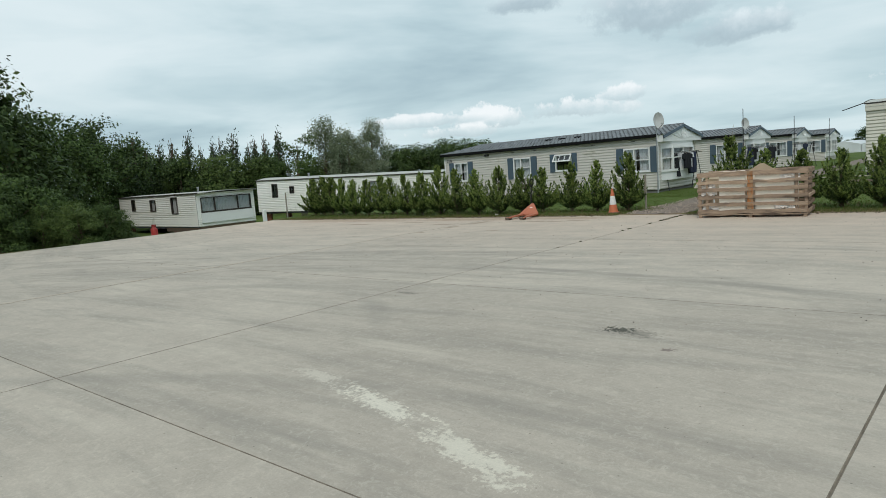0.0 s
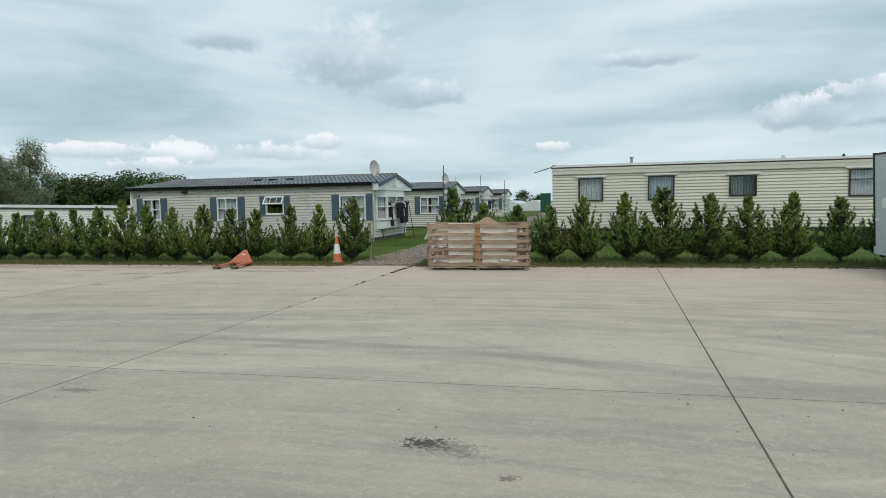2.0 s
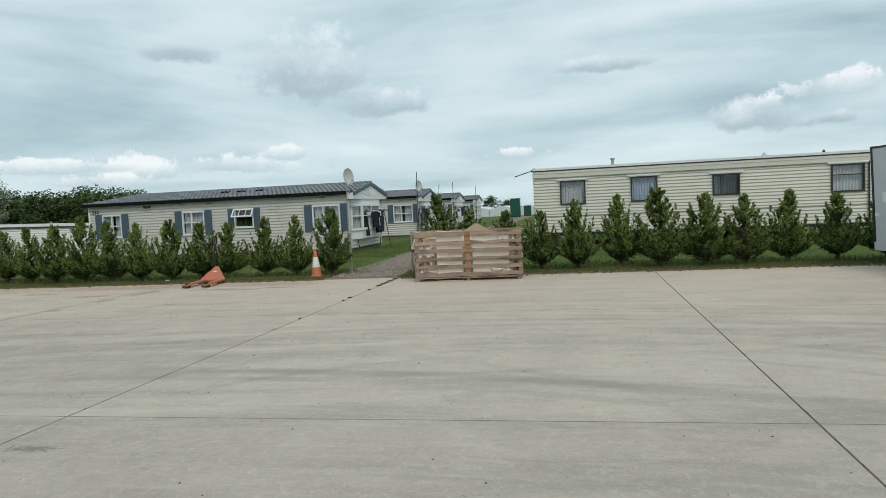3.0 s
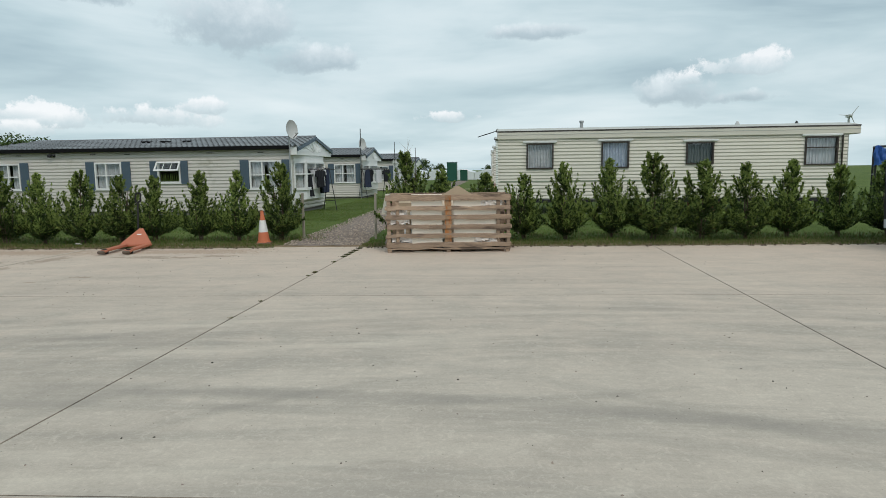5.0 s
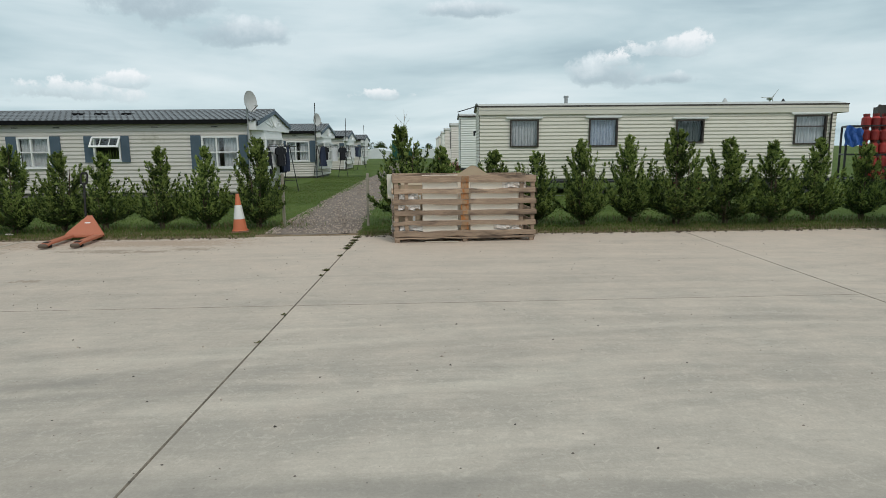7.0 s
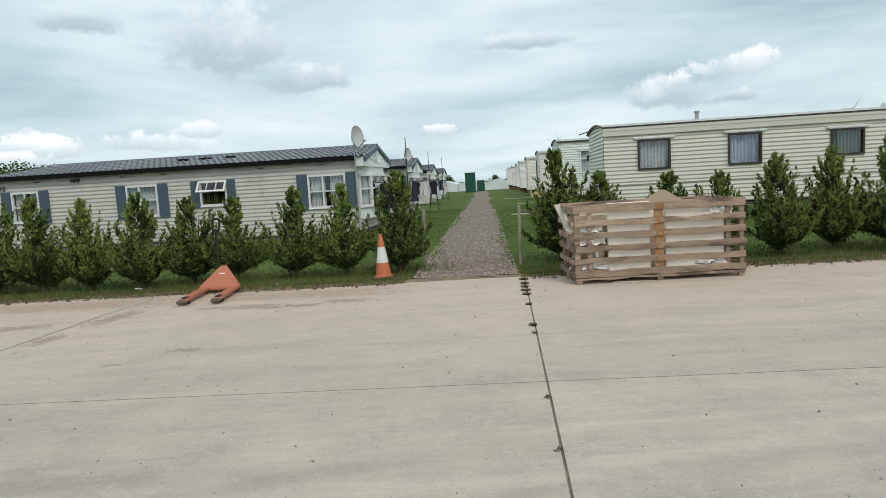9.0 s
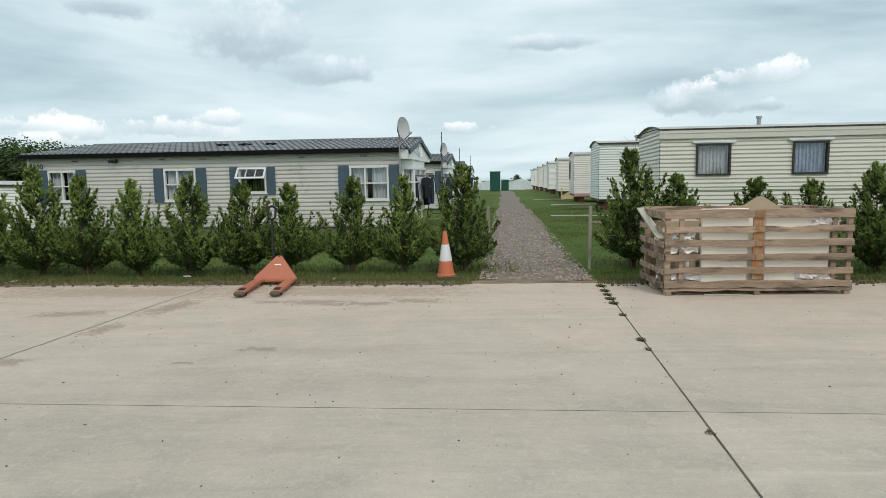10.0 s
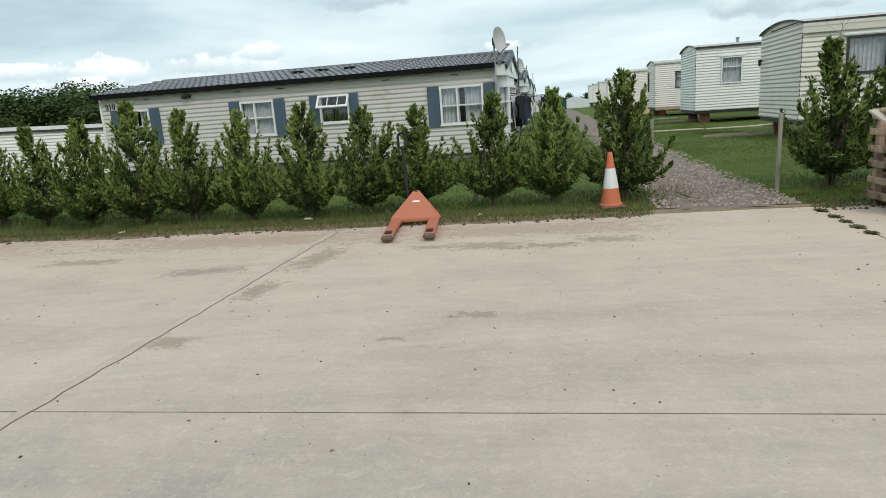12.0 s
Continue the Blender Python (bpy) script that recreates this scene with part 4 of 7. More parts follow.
def caravan(m, L, D, label, siding, wins, Z0=0.55, Z1=2.95, lap=0.118, frame_mat=None, rail=True, end_wins=(), rise=0.16, legs=True, flue=None, bay=False, group="mobile homes right of the path", roof_mat=None, far=False, band=False):
    """A metal-clad static caravan with a shallow curved roof on blocks.
    Local: x along the front, y inwards, z from the ground. wins: start, low, width, height, cloth."""
    frame_mat = frame_mat or BROWN_FRAME
    home = thing("static_caravan", m, label, "mobile home", group)
    s = Shape()
    lap_wall(s, (0, 0, 0), (1, 0, 0), (0, -1, 0), L, Z0, Z1, lap, [(a, a + w, z, z + h) for a, z, w, h, _ in wins])
    part("front_wall", s, [siding, INSIDE], home)
    s = Shape()
    lap_wall(s, (0, D, 0), (0, -1, 0), (-1, 0, 0), D, Z0, Z1, lap, [(a, a + w, z, z + h) for a, z, w, h, _ in end_wins])
    for i in range(8):
        y0, y1 = D * i / 8, D * (i + 1) / 8
        s.face(((0, y1, Z1), (0, y0, Z1), (0, y0, Z1 + rise * math.sin(math.pi * i / 8)), (0, y1, Z1 + rise * math.sin(math.pi * (i + 1) / 8))))
    part("end_wall", s, [siding, INSIDE], home)
    s = Shape()
    if not bay:
        lap_wall(s, (L, 0, 0), (0, 1, 0), (1, 0, 0), D, Z0, Z1, lap)
    else:
        lap_wall(s, (L, 0, 0), (0, 1, 0), (1, 0, 0), D, Z0, Z1, lap, [(0.25, D - 0.25, Z0 + 0.85, Z1 - 0.25)])
    part("far_end_wall", s, [siding, INSIDE], home)
    s = Shape()
    lap_wall(s, (L, D, 0), (-1, 0, 0), (0, 1, 0), L, Z0, Z1, lap)
    part("back_wall", s, [siding, INSIDE], home)
    part("floor", Shape().box((0.03, 0.03, Z0 - 0.12), (L - 0.03, D - 0.03, Z0 + 0.02)), [DARKMETAL], home, "dark chassis floor")
    if not far:
        part("partition", Shape().box((0.1, D * 0.55, Z0 + 0.02), (L - 0.1, D * 0.55 + 0.04, Z1)), [INSIDE], home)
    ov = 0.35 if bay else 0.05
    s, k = Shape(), 12
    prof = [(-0.06 + (D + 0.12) * i / k, Z1 + 0.01 + (rise + 0.02) * math.sin(math.pi * i / k) ** 0.8) for i in range(k + 1)]
    for (y0, z0), (y1, z1) in zip(prof, prof[1:]):
        s.face(((-0.05, y0, z0), (L + ov, y0, z0), (L + ov, y1, z1), (-0.05, y1, z1)))
        s.face(((-0.05, y1, z1 - 0.03), (L + ov, y1, z1 - 0.03), (L + ov, y0, z0 - 0.03), (-0.05, y0, z0 - 0.03)))
        for x in (-0.05, L + ov):
            s.face(((x, y0, z0 - 0.03), (x, y1, z1 - 0.03), (x, y1, z1), (x, y0, z0)))
    part("roof", s, [roof_mat or ROOF_LOW], home, "pale weathered sheet roof")
    low = 0.015 if band else 0.05
    part("eaves_trim", Shape().box((-0.06, -0.085, Z1 - 0.025), (L + ov, -0.02, Z1 + low)), [BROWN_FRAME if not far else ROOF_LOW], home, "thin dark eaves trim")
    tr = Shape()
    tr.pipe([(-0.07, y, z) for y, z in prof], 0.022, 6)
    part("end_trim", tr, [BROWN_FRAME], home)
    for a, z, w, h, cloth in wins:
        window(home, (a, -0.01, z), (1, 0, 0), (0, -1, 0), w, h, frame_mat, cloth, (), (0.62,) if cloth is CURTAIN else (), rim=0.05, sill=False, rail=rail)
    for a, z, w, h, cloth in end_wins:
        window(home, (-0.01, D - a, z), (0, -1, 0), (-1, 0, 0), w, h, frame_mat, cloth, (), (), rim=0.05, sill=False, rail=rail)
    if bay:
        window(home, (L + 0.01, 0.25, Z0 + 0.85), (0, 1, 0), (1, 0, 0), D - 0.5, Z1 - 0.25 - Z0 - 0.85, frame_mat, CURTAIN, (0.27, 0.73), (), rim=0.06, sill=True)
        part("bay_panel", Shape().box((L + 0.016, 0.2, Z0 + 0.2), (L + 0.09, D - 0.2, Z0 + 0.8)), [UPVC], home, "white panel below the end window", bevel=0.01)
    if band:
        part("fascia", Shape().box((-0.03, -0.075, Z1 - 0.28), (L + ov, -0.018, Z1 - 0.028)), [siding], home, "cream fascia under the roof edge", bevel=0.012)
        part("fascia_line", Shape().box((-0.03, -0.082, Z1 - 0.13), (L + ov, -0.075, Z1 - 0.11)), [ROOF_LOW], home, "thin brown line along the fascia")
        part("end_fascia", Shape().box((L + ov - 0.05, -0.018, Z1 - 0.28), (L + ov, D + 0.04, Z1 - 0.01)), [siding], home, "cream fascia over the bay window")
        part("downpipe", Shape().tube((L - 0.18, -0.06, Z0 + 0.1), (L - 0.18, -0.06, Z1 - 0.28), 0.028, n=8), [BROWN_FRAME], home, "dark downpipe")
        for a, z, w, h, _ in wins:
            part("drip_strip", Shape().box((a - 0.12, -0.085, z + h + 0.03), (a + w + 0.12, -0.02, z + h + 0.085)), [UPVC], home, "white drip strip over the window", bevel=0.008)
        part("waist_band", Shape().box((0.05, -0.022, Z0 + 0.62), (L - 0.05, -0.012, Z0 + 0.66)), [LEAF_BAND], home, "dull green waist line")
    if legs:
        for i in range(max(3, int(L / 2.4))):
            for y in (0.5, D - 0.5):
                x = 0.5 + i * (L - 1.0) / (max(3, int(L / 2.4)) - 1)
                part("support_block", Shape().box((x - 0.2, y - 0.1, -0.25), (x + 0.2, y + 0.1, Z0 - 0.12)), [BLOCK if i % 2 else BRICK], home)
    if flue:
        f = Shape().tube((flue, 1.0, Z1), (flue, 1.0, Z1 + 0.34), 0.06, 0.06, 12).tube((flue, 1.0, Z1 + 0.34), (flue, 1.0, Z1 + 0.4), 0.085, 0.085, 12)
        part("flue", f, [STEEL], home, "short metal flue with cap")
    return home


RAIL_PINK = material("faded_red_rail", (0.46, 0.30, 0.26), (0.33, 0.19, 0.16), rough=0.7, scale=4)
LEAF_BAND = material("dull_green_line", (0.30, 0.34, 0.26), rough=0.5)

lodge(pose(-15.1, 9.2, 0.0, 0, 0, 0), "beige clad mobile home with slate blue shutters and grey tiled roof", number=True)
lodge(pose(-15.45, 22.2, -0.05, 0, 0, 0), "beige clad mobile home with slate blue shutters, second in the row")
lodge(pose(-15.95, 35.2, -0.1, 0, 0, 0), "beige clad mobile home with slate blue shutters, third in the row")
lodge(pose(-16.4, 48.5, -0.15, 0, 0, 0), "beige clad mobile home far along the footpath")
dish(pose(-2.42, 9.05, 0.0))
dish(pose(-2.78, 22.0, -0.05), "pale satellite dish beside the second home")

# third window: the cloth is added as a painted sky reflection
caravan(pose(5.3, 8.95, 0.0, 0, 0, -1.2), 11.65, 3.75, "cream ribbed static caravan with dark framed windows", SIDING_CREAM,
        [(1.0, 1.62, 0.95, 0.90, CURTAIN_GREY), (3.6, 1.62, 0.95, 0.92, CURTAIN_BLUE), (6.45, 1.72, 0.92, 0.76, PANE_REFLECTION), (10.3, 1.64, 1.05, 0.96, CURTAIN)],
        flue=3.0, bay=True, band=True)
part("end_lamp", Shape().tube((-0.01, 3.62, 2.22), (-0.08, 3.62, 2.22), 0.035, 0.035, 10).box((-0.11, 3.58, 2.06), (-0.05, 3.66, 2.25)), [DARKMETAL], bpy.data.objects["static_caravan"], "small dark lamp on the end wall")
caravan(pose(5.0, 21.0, 0.0, 0, 0, 0), 11.0, 3.7, "pale green ribbed static caravan on brick supports", SIDING_GREEN,
        [(1.03, 1.65, 0.86, 1.12, CURTAIN)], frame_mat=UPVC, Z0=0.55, Z1=3.2, end_wins=(), flue=1.9, rise=0.2)
ROW = [(4.65, 31.5, SIDING_PINK, "cream static caravan with red chassis on blocks"), (4.25, 42.2, SIDING_PINK, "cream static caravan further along the path"), (3.95, 53.2, SIDING_WHITE, "white static caravan in the row"),
       (3.85, 64.0, SIDING_WHITE, "white static caravan in the row"), (3.5, 75.0, SIDING_PINK, "cream static caravan far down the row"), (3.2, 86.5, SIDING_WHITE, "white static caravan far down the row"), (2.9, 98.0, SIDING_WHITE, "white static caravan at the end of the row")]
for k, (x, y, mat, text) in enumerate(ROW):
    caravan(pose(x, y, -0.02 * k, 0, 0, 0), 10.5, 3.6, text, mat, [(2.2 if k else 1.15, 1.65, 1.0, 0.95, CURTAIN)], frame_mat=UPVC if k else BROWN_FRAME, Z1=3.1, far=True, end_wins=((0.4, 1.5, 0.5, 1.2, None),) if k % 2 == 0 else (), rise=0.2)
part("chassis_rail", Shape().box((0.02, -0.035, 0.40), (10.48, -0.028, 0.60)), [RAIL_PINK], bpy.data.objects["static_caravan.002"], "dull red rail along the lower edge")
# lower ground to the left
caravan(pose(-38.4, -0.15, -1.05), 11.6, 3.85, "old white static caravan with wide end window on lower ground", SIDING_WHITE,
        [(2.2, 1.55, 0.55, 0.8, None), (5.2, 1.5, 0.8, 0.75, CURTAIN_GREY), (8.3, 1.3, 0.85, 1.05, CURTAIN_GREY)], Z0=0.5, Z1=2.5, bay=True, group="caravans on lower ground", flue=10.0, rise=0.07)
old = bpy.data.objects["static_caravan.%03d" % (len(ROW) + 2)]
part("end_skirt", Shape().box((11.56, 0.1, 0.12), (11.6, 3.75, 0.5)).box((7.2, 0.02, 0.2), (11.56, 0.06, 0.44)), [BARK], old, "brown boards below the end window")
bx, by = -30.5, 6.2
caravan(pose(bx, by, -1.0, 0, 1.5, 25.4), 15.2, 3.7, "long white static caravan behind the shrub row", SIDING_WHITE,
        [(1.2, 1.75, 0.45, 0.95, None), (2.6, 2.0, 0.35, 0.5, None), (5.2, 1.7, 0.9, 0.9, CURTAIN), (8.6, 1.7, 0.9, 0.9, CURTAIN)], Z0=0.75, Z1=2.95, group="caravans on lower ground", flue=3.6, rail=False)


# ---- plants ----
def blades_mesh(name, quads, mats):
    """quads: rows of base, direction, width vector, slot, as arrays; one kite-shaped leaf each."""
    base, d, w, slot = (np.asarray(q, float) for q in quads)
    n = len(base)
    pts = np.stack([base, base + d * 0.45 + w, base + d, base + d * 0.45 - w], 1).reshape(-1, 3)
    me = bpy.data.meshes.new(name)
    me.from_pydata(pts.tolist(), [], np.arange(4 * n).reshape(n, 4).tolist())
    for m in mats:
        me.materials.append(m)
    me.polygons.foreach_set("material_index", slot.astype(int))
    return me


def unit(a):
    return a / np.maximum(np.linalg.norm(a, axis=-1, keepdims=True), 1e-9)


def conifer(seed, high, wide, open_top, name="hedge_shrub"):
    """A young hedge conifer: a few stems with bare feet, ragged rising plumes and a thin leader. Returns the thing at the origin."""
    rng = np.random.default_rng(seed)
    sh = thing(name, pose(0, 0, 0), "young green hedge conifer standing at the yard's edge", "shrub", "hedge conifers along the yard")
    st = Shape()
    tops = [np.array([rng.normal() * 0.03, rng.normal() * 0.03, high * 0.97])]
    for k in range(3 if open_top else 2):
        a = rng.uniform(0, 6.28)
        lean = rng.uniform(0.10, 0.2) * wide
        tops.append(np.array([lean * math.cos(a), lean * math.sin(a), high * rng.uniform(0.66, 0.86)]))
    feet = []
    for tip in tops:
        foot = np.array([rng.uniform(-0.06, 0.06), rng.uniform(-0.06, 0.06), -0.12])
        mid = foot + (tip - foot) * 0.45 + np.array([tip[0], tip[1], 0]) * 0.15
        feet.append((foot, mid))
        st.tube(tuple(foot), tuple(mid), 0.024, 0.016, 6, caps=False).tube(tuple(mid), tuple(tip), 0.016, 0.004, 6, caps=False)
    base, dirs, wid, slot = [], [], [], []
    count = 68
    for i in range(count):
        e = 0.2 + 0.8 * ((i + rng.random()) / count) ** 0.95   # height at which the plume ends
        k = 0 if e > 0.86 or rng.random() < 0.4 else rng.integers(0, len(tops))
        foot, mid = feet[k]
        tip = tops[k]
        # outline: narrow foot, full below the middle, thin leader
        prof = np.interp(e, (0.0, 0.12, 0.25, 0.38, 0.55, 0.72, 0.88, 1.0), (0.12, 0.36, 0.78, 1.0, 0.88, 0.58, 0.30, 0.10))
        reach = wide * 0.5 * prof * (rng.uniform(0.6, 1.35) if i % 4 else rng.uniform(0.3, 0.8))
        rise = reach * rng.uniform(0.45, 1.25) * (1.0 + 0.9 * e)
        f = min(0.97, max(0.16, (e * high - rise) / tip[2]))
        root = foot + (mid - foot) * f / 0.45 if f < 0.45 else mid + (tip - mid) * (f - 0.45) / 0.55
        h = e
        rise = max(0.04, e * high - root[2])
        az = i * 2.39996 + rng.normal() * 0.35
        out = np.array([math.cos(az), math.sin(az), 0.0])
        side = np.array([-out[1], out[0], 0.0])
        steps = max(5, int(9 + 26 * reach))
        last = root
        length = math.hypot(reach, rise)
        for j in range(steps):
            t = (j + rng.random()) / steps
            at0 = root + out * reach * (t ** 0.85) + np.array([0, 0, rise * (0.35 * t + 0.65 * t * t)])
            if j % 4 == 3:
                st.tube(tuple(last), tuple(at0), 0.005 * (1.2 - t), 0.004 * (1.15 - t), 4, caps=False)
                last = at0
            if t < 0.12 and h < 0.3:
                continue
            along = unit(out * reach * 0.8 + np.array([0, 0, rise * (0.35 + 1.3 * t)]))
            girth = (0.045 + 0.17 * length * 0.5) * math.sin(math.pi * min(0.97, 0.2 + 0.72 * t))
            for _ in range(3 if t > 0.35 else 1):
                td = unit(along * 1.1 + side * rng.normal() * 1.0 + rng.normal(size=3) * 0.4 + np.array([0, 0, 0.2]))
                tl = girth * rng.uniform(0.6, 1.35) + 0.02
                n = rng.integers(5, 9)
                u = rng.random((n, 1))
                pts = at0 + td * tl * u + rng.normal(size=(n, 3)) * 0.007
                ld = unit(td * 1.2 + side * rng.uniform(-0.7, 0.7, (n, 1)) + rng.normal(size=(n, 3)) * 0.3)
                ll = rng.uniform(0.032, 0.076, (n, 1))
                face_up = unit(out * 0.5 + np.array([0, 0, 0.9]) + rng.normal(size=(n, 3)) * 0.55)
                wv = unit(np.cross(ld, face_up)) * ll * rng.uniform(0.16, 0.25, (n, 1))
                base.append(pts), dirs.append(ld * ll), wid.append(wv)
                # outer leaves get the painted sunlit tone, inner ones keep the shade-dark colour
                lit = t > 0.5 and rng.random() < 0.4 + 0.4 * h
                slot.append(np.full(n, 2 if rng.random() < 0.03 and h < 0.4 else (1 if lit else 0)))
    part("stem", st, [BARK], sh)
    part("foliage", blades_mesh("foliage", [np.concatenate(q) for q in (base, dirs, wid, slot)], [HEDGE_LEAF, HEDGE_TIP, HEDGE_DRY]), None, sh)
    return sh


def crown_points(rng, lobes, n, clump, tall=0.6):
    """Leaf places in small clumps over the shells of overlapping lobes (centre, radii), with the way each leaf faces."""
    vol = np.array([r[0] * r[1] * r[2] for _, r in lobes]) ** (2 / 3)
    m = max(90, n // 48)
    pick = rng.choice(len(lobes), m, p=vol / vol.sum())
    d = unit(rng.normal(size=(m, 3)) + np.array([0, 0, 0.25]))
    rad = 1 - 0.5 * rng.random(m) ** 2.0 + np.clip(rng.normal(size=m), -1.5, 1.3) * 0.09
    mid = np.array([lobes[i][0] for i in pick]) + d * np.array([lobes[i][1] for i in pick]) * rad[:, None]
    own = rng.integers(0, m, n)
    off = np.clip(rng.normal(size=(n, 3)), -1.5, 1.5) * np.array([1, 1, tall]) * clump * rng.uniform(0.6, 1.3, m)[own][:, None]
    return mid[own] + off, unit(d[own] * 0.7 + unit(off) * 0.7 + np.array([0, 0, 0.75]))


def tree(seed, high, wide, mat, kind, label, leaves=9000, leaf=0.2):
    rng = np.random.default_rng(seed)
    t = thing("tree", pose(0, 0, 0), label, "tree", "trees beyond the caravans")
    st = Shape()
    clear = {"broad": 0.18, "spire": 0.08, "willow": 0.22, "sparse": 0.25, "bush": 0.02}[kind]
    r0 = 0.035 * high if kind != "spire" else 0.018 * high
    bend = Vector((rng.uniform(-0.1, 0.1) * wide, rng.uniform(-0.1, 0.1) * wide, 0))
    p = [Vector((0, 0, -0.3)), Vector((0, 0, high * 0.3)) + bend * 0.4, Vector((0, 0, high * 0.6)) + bend, Vector((0, 0, high * 0.93)) + bend * 1.2]
    for a, b, ra, rb in zip(p, p[1:], (r0, r0 * 0.75, r0 * 0.45), (r0 * 0.75, r0 * 0.45, r0 * 0.08)):
        st.tube(a, b, ra, rb, 8, caps=False)
    lobes = []
    count = {"broad": 26, "spire": 46, "willow": 24, "sparse": 13, "bush": 22}[kind]
    for i in range(count):
        h = clear + (1 - clear) * (i + rng.random()) / count
        if kind == "spire":
            span = wide * 0.5 * (1.03 - h) ** 0.8
        elif kind == "willow":
            span = wide * 0.5 * math.sin(math.pi * min(1, 0.18 + 0.72 * h)) * 0.9
        elif kind == "bush":
            span = wide * 0.5 * math.sqrt(max(0.05, 1 - h * h)) * 0.85
        else:
            span = wide * 0.5 * math.sin(math.pi * (0.16 + 0.74 * h)) ** 0.8
        a = rng.uniform(0, 6.28)
        dist = span * math.sqrt(rng.random()) * (0.9 if kind != "spire" else 1.0)
        c = np.array([dist * math.cos(a) + bend.x, dist * math.sin(a) + bend.y, h * high])
        s = {"broad": 0.19, "spire": 0.075 * (1.25 - h), "willow": 0.15, "sparse": 0.13, "bush": 0.20}[kind] * rng.uniform(0.7, 1.25)
        q = min(wide, high)
        up = {"broad": 0.8, "spire": 4.0, "willow": 1.5, "sparse": 0.7, "bush": 0.7}[kind]
        lobes.append((c, (s * q, s * q, s * q * up)))
        foot = Vector((bend.x * h, bend.y * h, high * max(0.1, h - 0.22)))
        st.tube(foot, tuple(c), r0 * 0.28 * (1.1 - h), 0.02, 5, caps=False)
    at, out = crown_points(rng, lobes, leaves, leaf * {"broad": 1.8, "spire": 0.55, "willow": 1.2, "sparse": 1.4, "bush": 1.6}[kind], 3.2 if kind == "spire" else (1.2 if kind == "willow" else 0.6))
    keep = at[:, 2] > 0.02 * high
    at, out = at[keep], out[keep]
    n = len(at)
    bias = {"spire": [0, 0, 1.3], "willow": [0, 0, -0.5], "broad": [0, 0, 0.15], "sparse": [0, 0, 0.1], "bush": [0, 0, 0.4]}[kind]
    facing = unit(out + rng.normal(size=(n, 3)) * 0.45)
    d = rng.normal(size=(n, 3)) * 0.8 + np.array(bias) + out * 0.2
    if kind != "spire":
        d = d - facing * (d * facing).sum(1, keepdims=True)
    d = unit(d)
    ll = rng.uniform(0.6, 1.3, (n, 1)) * leaf
    w = unit(np.cross(d, facing)) * ll * (0.3 if kind in ("broad", "bush", "sparse") else 0.17)
    part("trunk", st, [BARK], t)
    part("crown", blades_mesh("crown", [at, d * ll, w, np.zeros(n)], [mat]), None, t)
    return t


def build_hedge():
    kinds = [conifer(11 + k, 1.72, w, k % 2 == 1) for k, w in enumerate((1.5, 1.62, 1.42, 1.58, 1.5, 1.4))]
    rng = random.Random(8)
    first = set()
    # places along the row: x, y, height
    left = [(0.24, 0.85, 1.86), (-0.78, 0.74, 1.70), (-1.66, 0.66, 1.70), (-2.8, 0.6, 1.58), (-3.62, 0.42, 1.62), (-4.5, 0.3, 1.76), (-5.5, 0.25, 1.70),
            (-6.5, 0.2, 1.78), (-7.35, 0.15, 1.95), (-8.4, 0.2, 1.75), (-9.4, 0.25, 1.68), (-10.3, 0.3, 1.6), (-11.0, 0.35, 1.72), (-12.0, 0.4, 1.62), (-12.9, 0.45, 1.66), (-13.8, 0.5, 1.72), (-14.7, 0.55, 1.8), (-15.5, 0.6, 1.88), (-16.3, 0.7, 1.85)]
    right = [(3.2, 1.3, 2.12), (4.05, 1.55, 1.66), (5.1, 1.6, 1.58), (6.08, 1.65, 1.56), (7.05, 1.5, 1.78), (8.2, 1.85, 1.84), (9.12, 1.65, 2.0), (10.36, 1.85, 1.82), (11.3, 1.75, 1.74), (12.4, 1.95, 1.8), (13.6, 2.1, 1.7), (14.7, 2.2, 1.75), (15.9, 2.3, 1.7), (17.2, 2.4, 1.75)]
    for i, (x, y, h) in enumerate(left + right):
        y -= 0.3 if x < 3 else (0.15 if x < 4.5 else 0.85)
        x += 0.027 * (2 - x) if x < 3 else (0.055 * (5 - x) if x > 4.5 else 0.0)
        k = (i * 5 + (i // 3)) % len(kinds)
        s = 0.96 * h / 1.72
        fat = rng.uniform(0.80, 0.93) if x < 3.0 else rng.uniform(0.82, 0.96)
        m = pose(x, y, ground_z(x, y), 0, 0, rng.uniform(0, 360)) @ Matrix.Diagonal((s * fat, s * fat, s, 1))
        if k not in first:
            first.add(k)
            kinds[k].matrix_basis = m
            ob = kinds[k]
        else:
            ob = kinds[k].copy()
            scene.collection.objects.link(ob)
            for c in kinds[k].children:
                d = c.copy()
                scene.collection.objects.link(d)
                d.parent = ob
            ob.matrix_basis = m
        if 3 < x < 3.5:
            tw = Shape().tube((0.02, 0, 1.4), (0.08, 0.02, 1.95), 0.008, 0.003, 5)
            for q in range(7):
                za = 1.55 + 0.055 * q
                aa = q * 2.4
                tw.tube((0.04 + 0.005 * q, 0.01, za), (0.04 + 0.17 * math.cos(aa), 0.17 * math.sin(aa), za + 0.16), 0.004, 0.0015, 4)
            part("dead_twig", tw, [POST_WOOD], ob, "bare grey twigs at the top")
            tagged(ob, "tall dark green hedge conifer beside the wooden crate")
        elif h > 1.85:
            tagged(ob, "taller green hedge conifer in the row")


build_hedge()


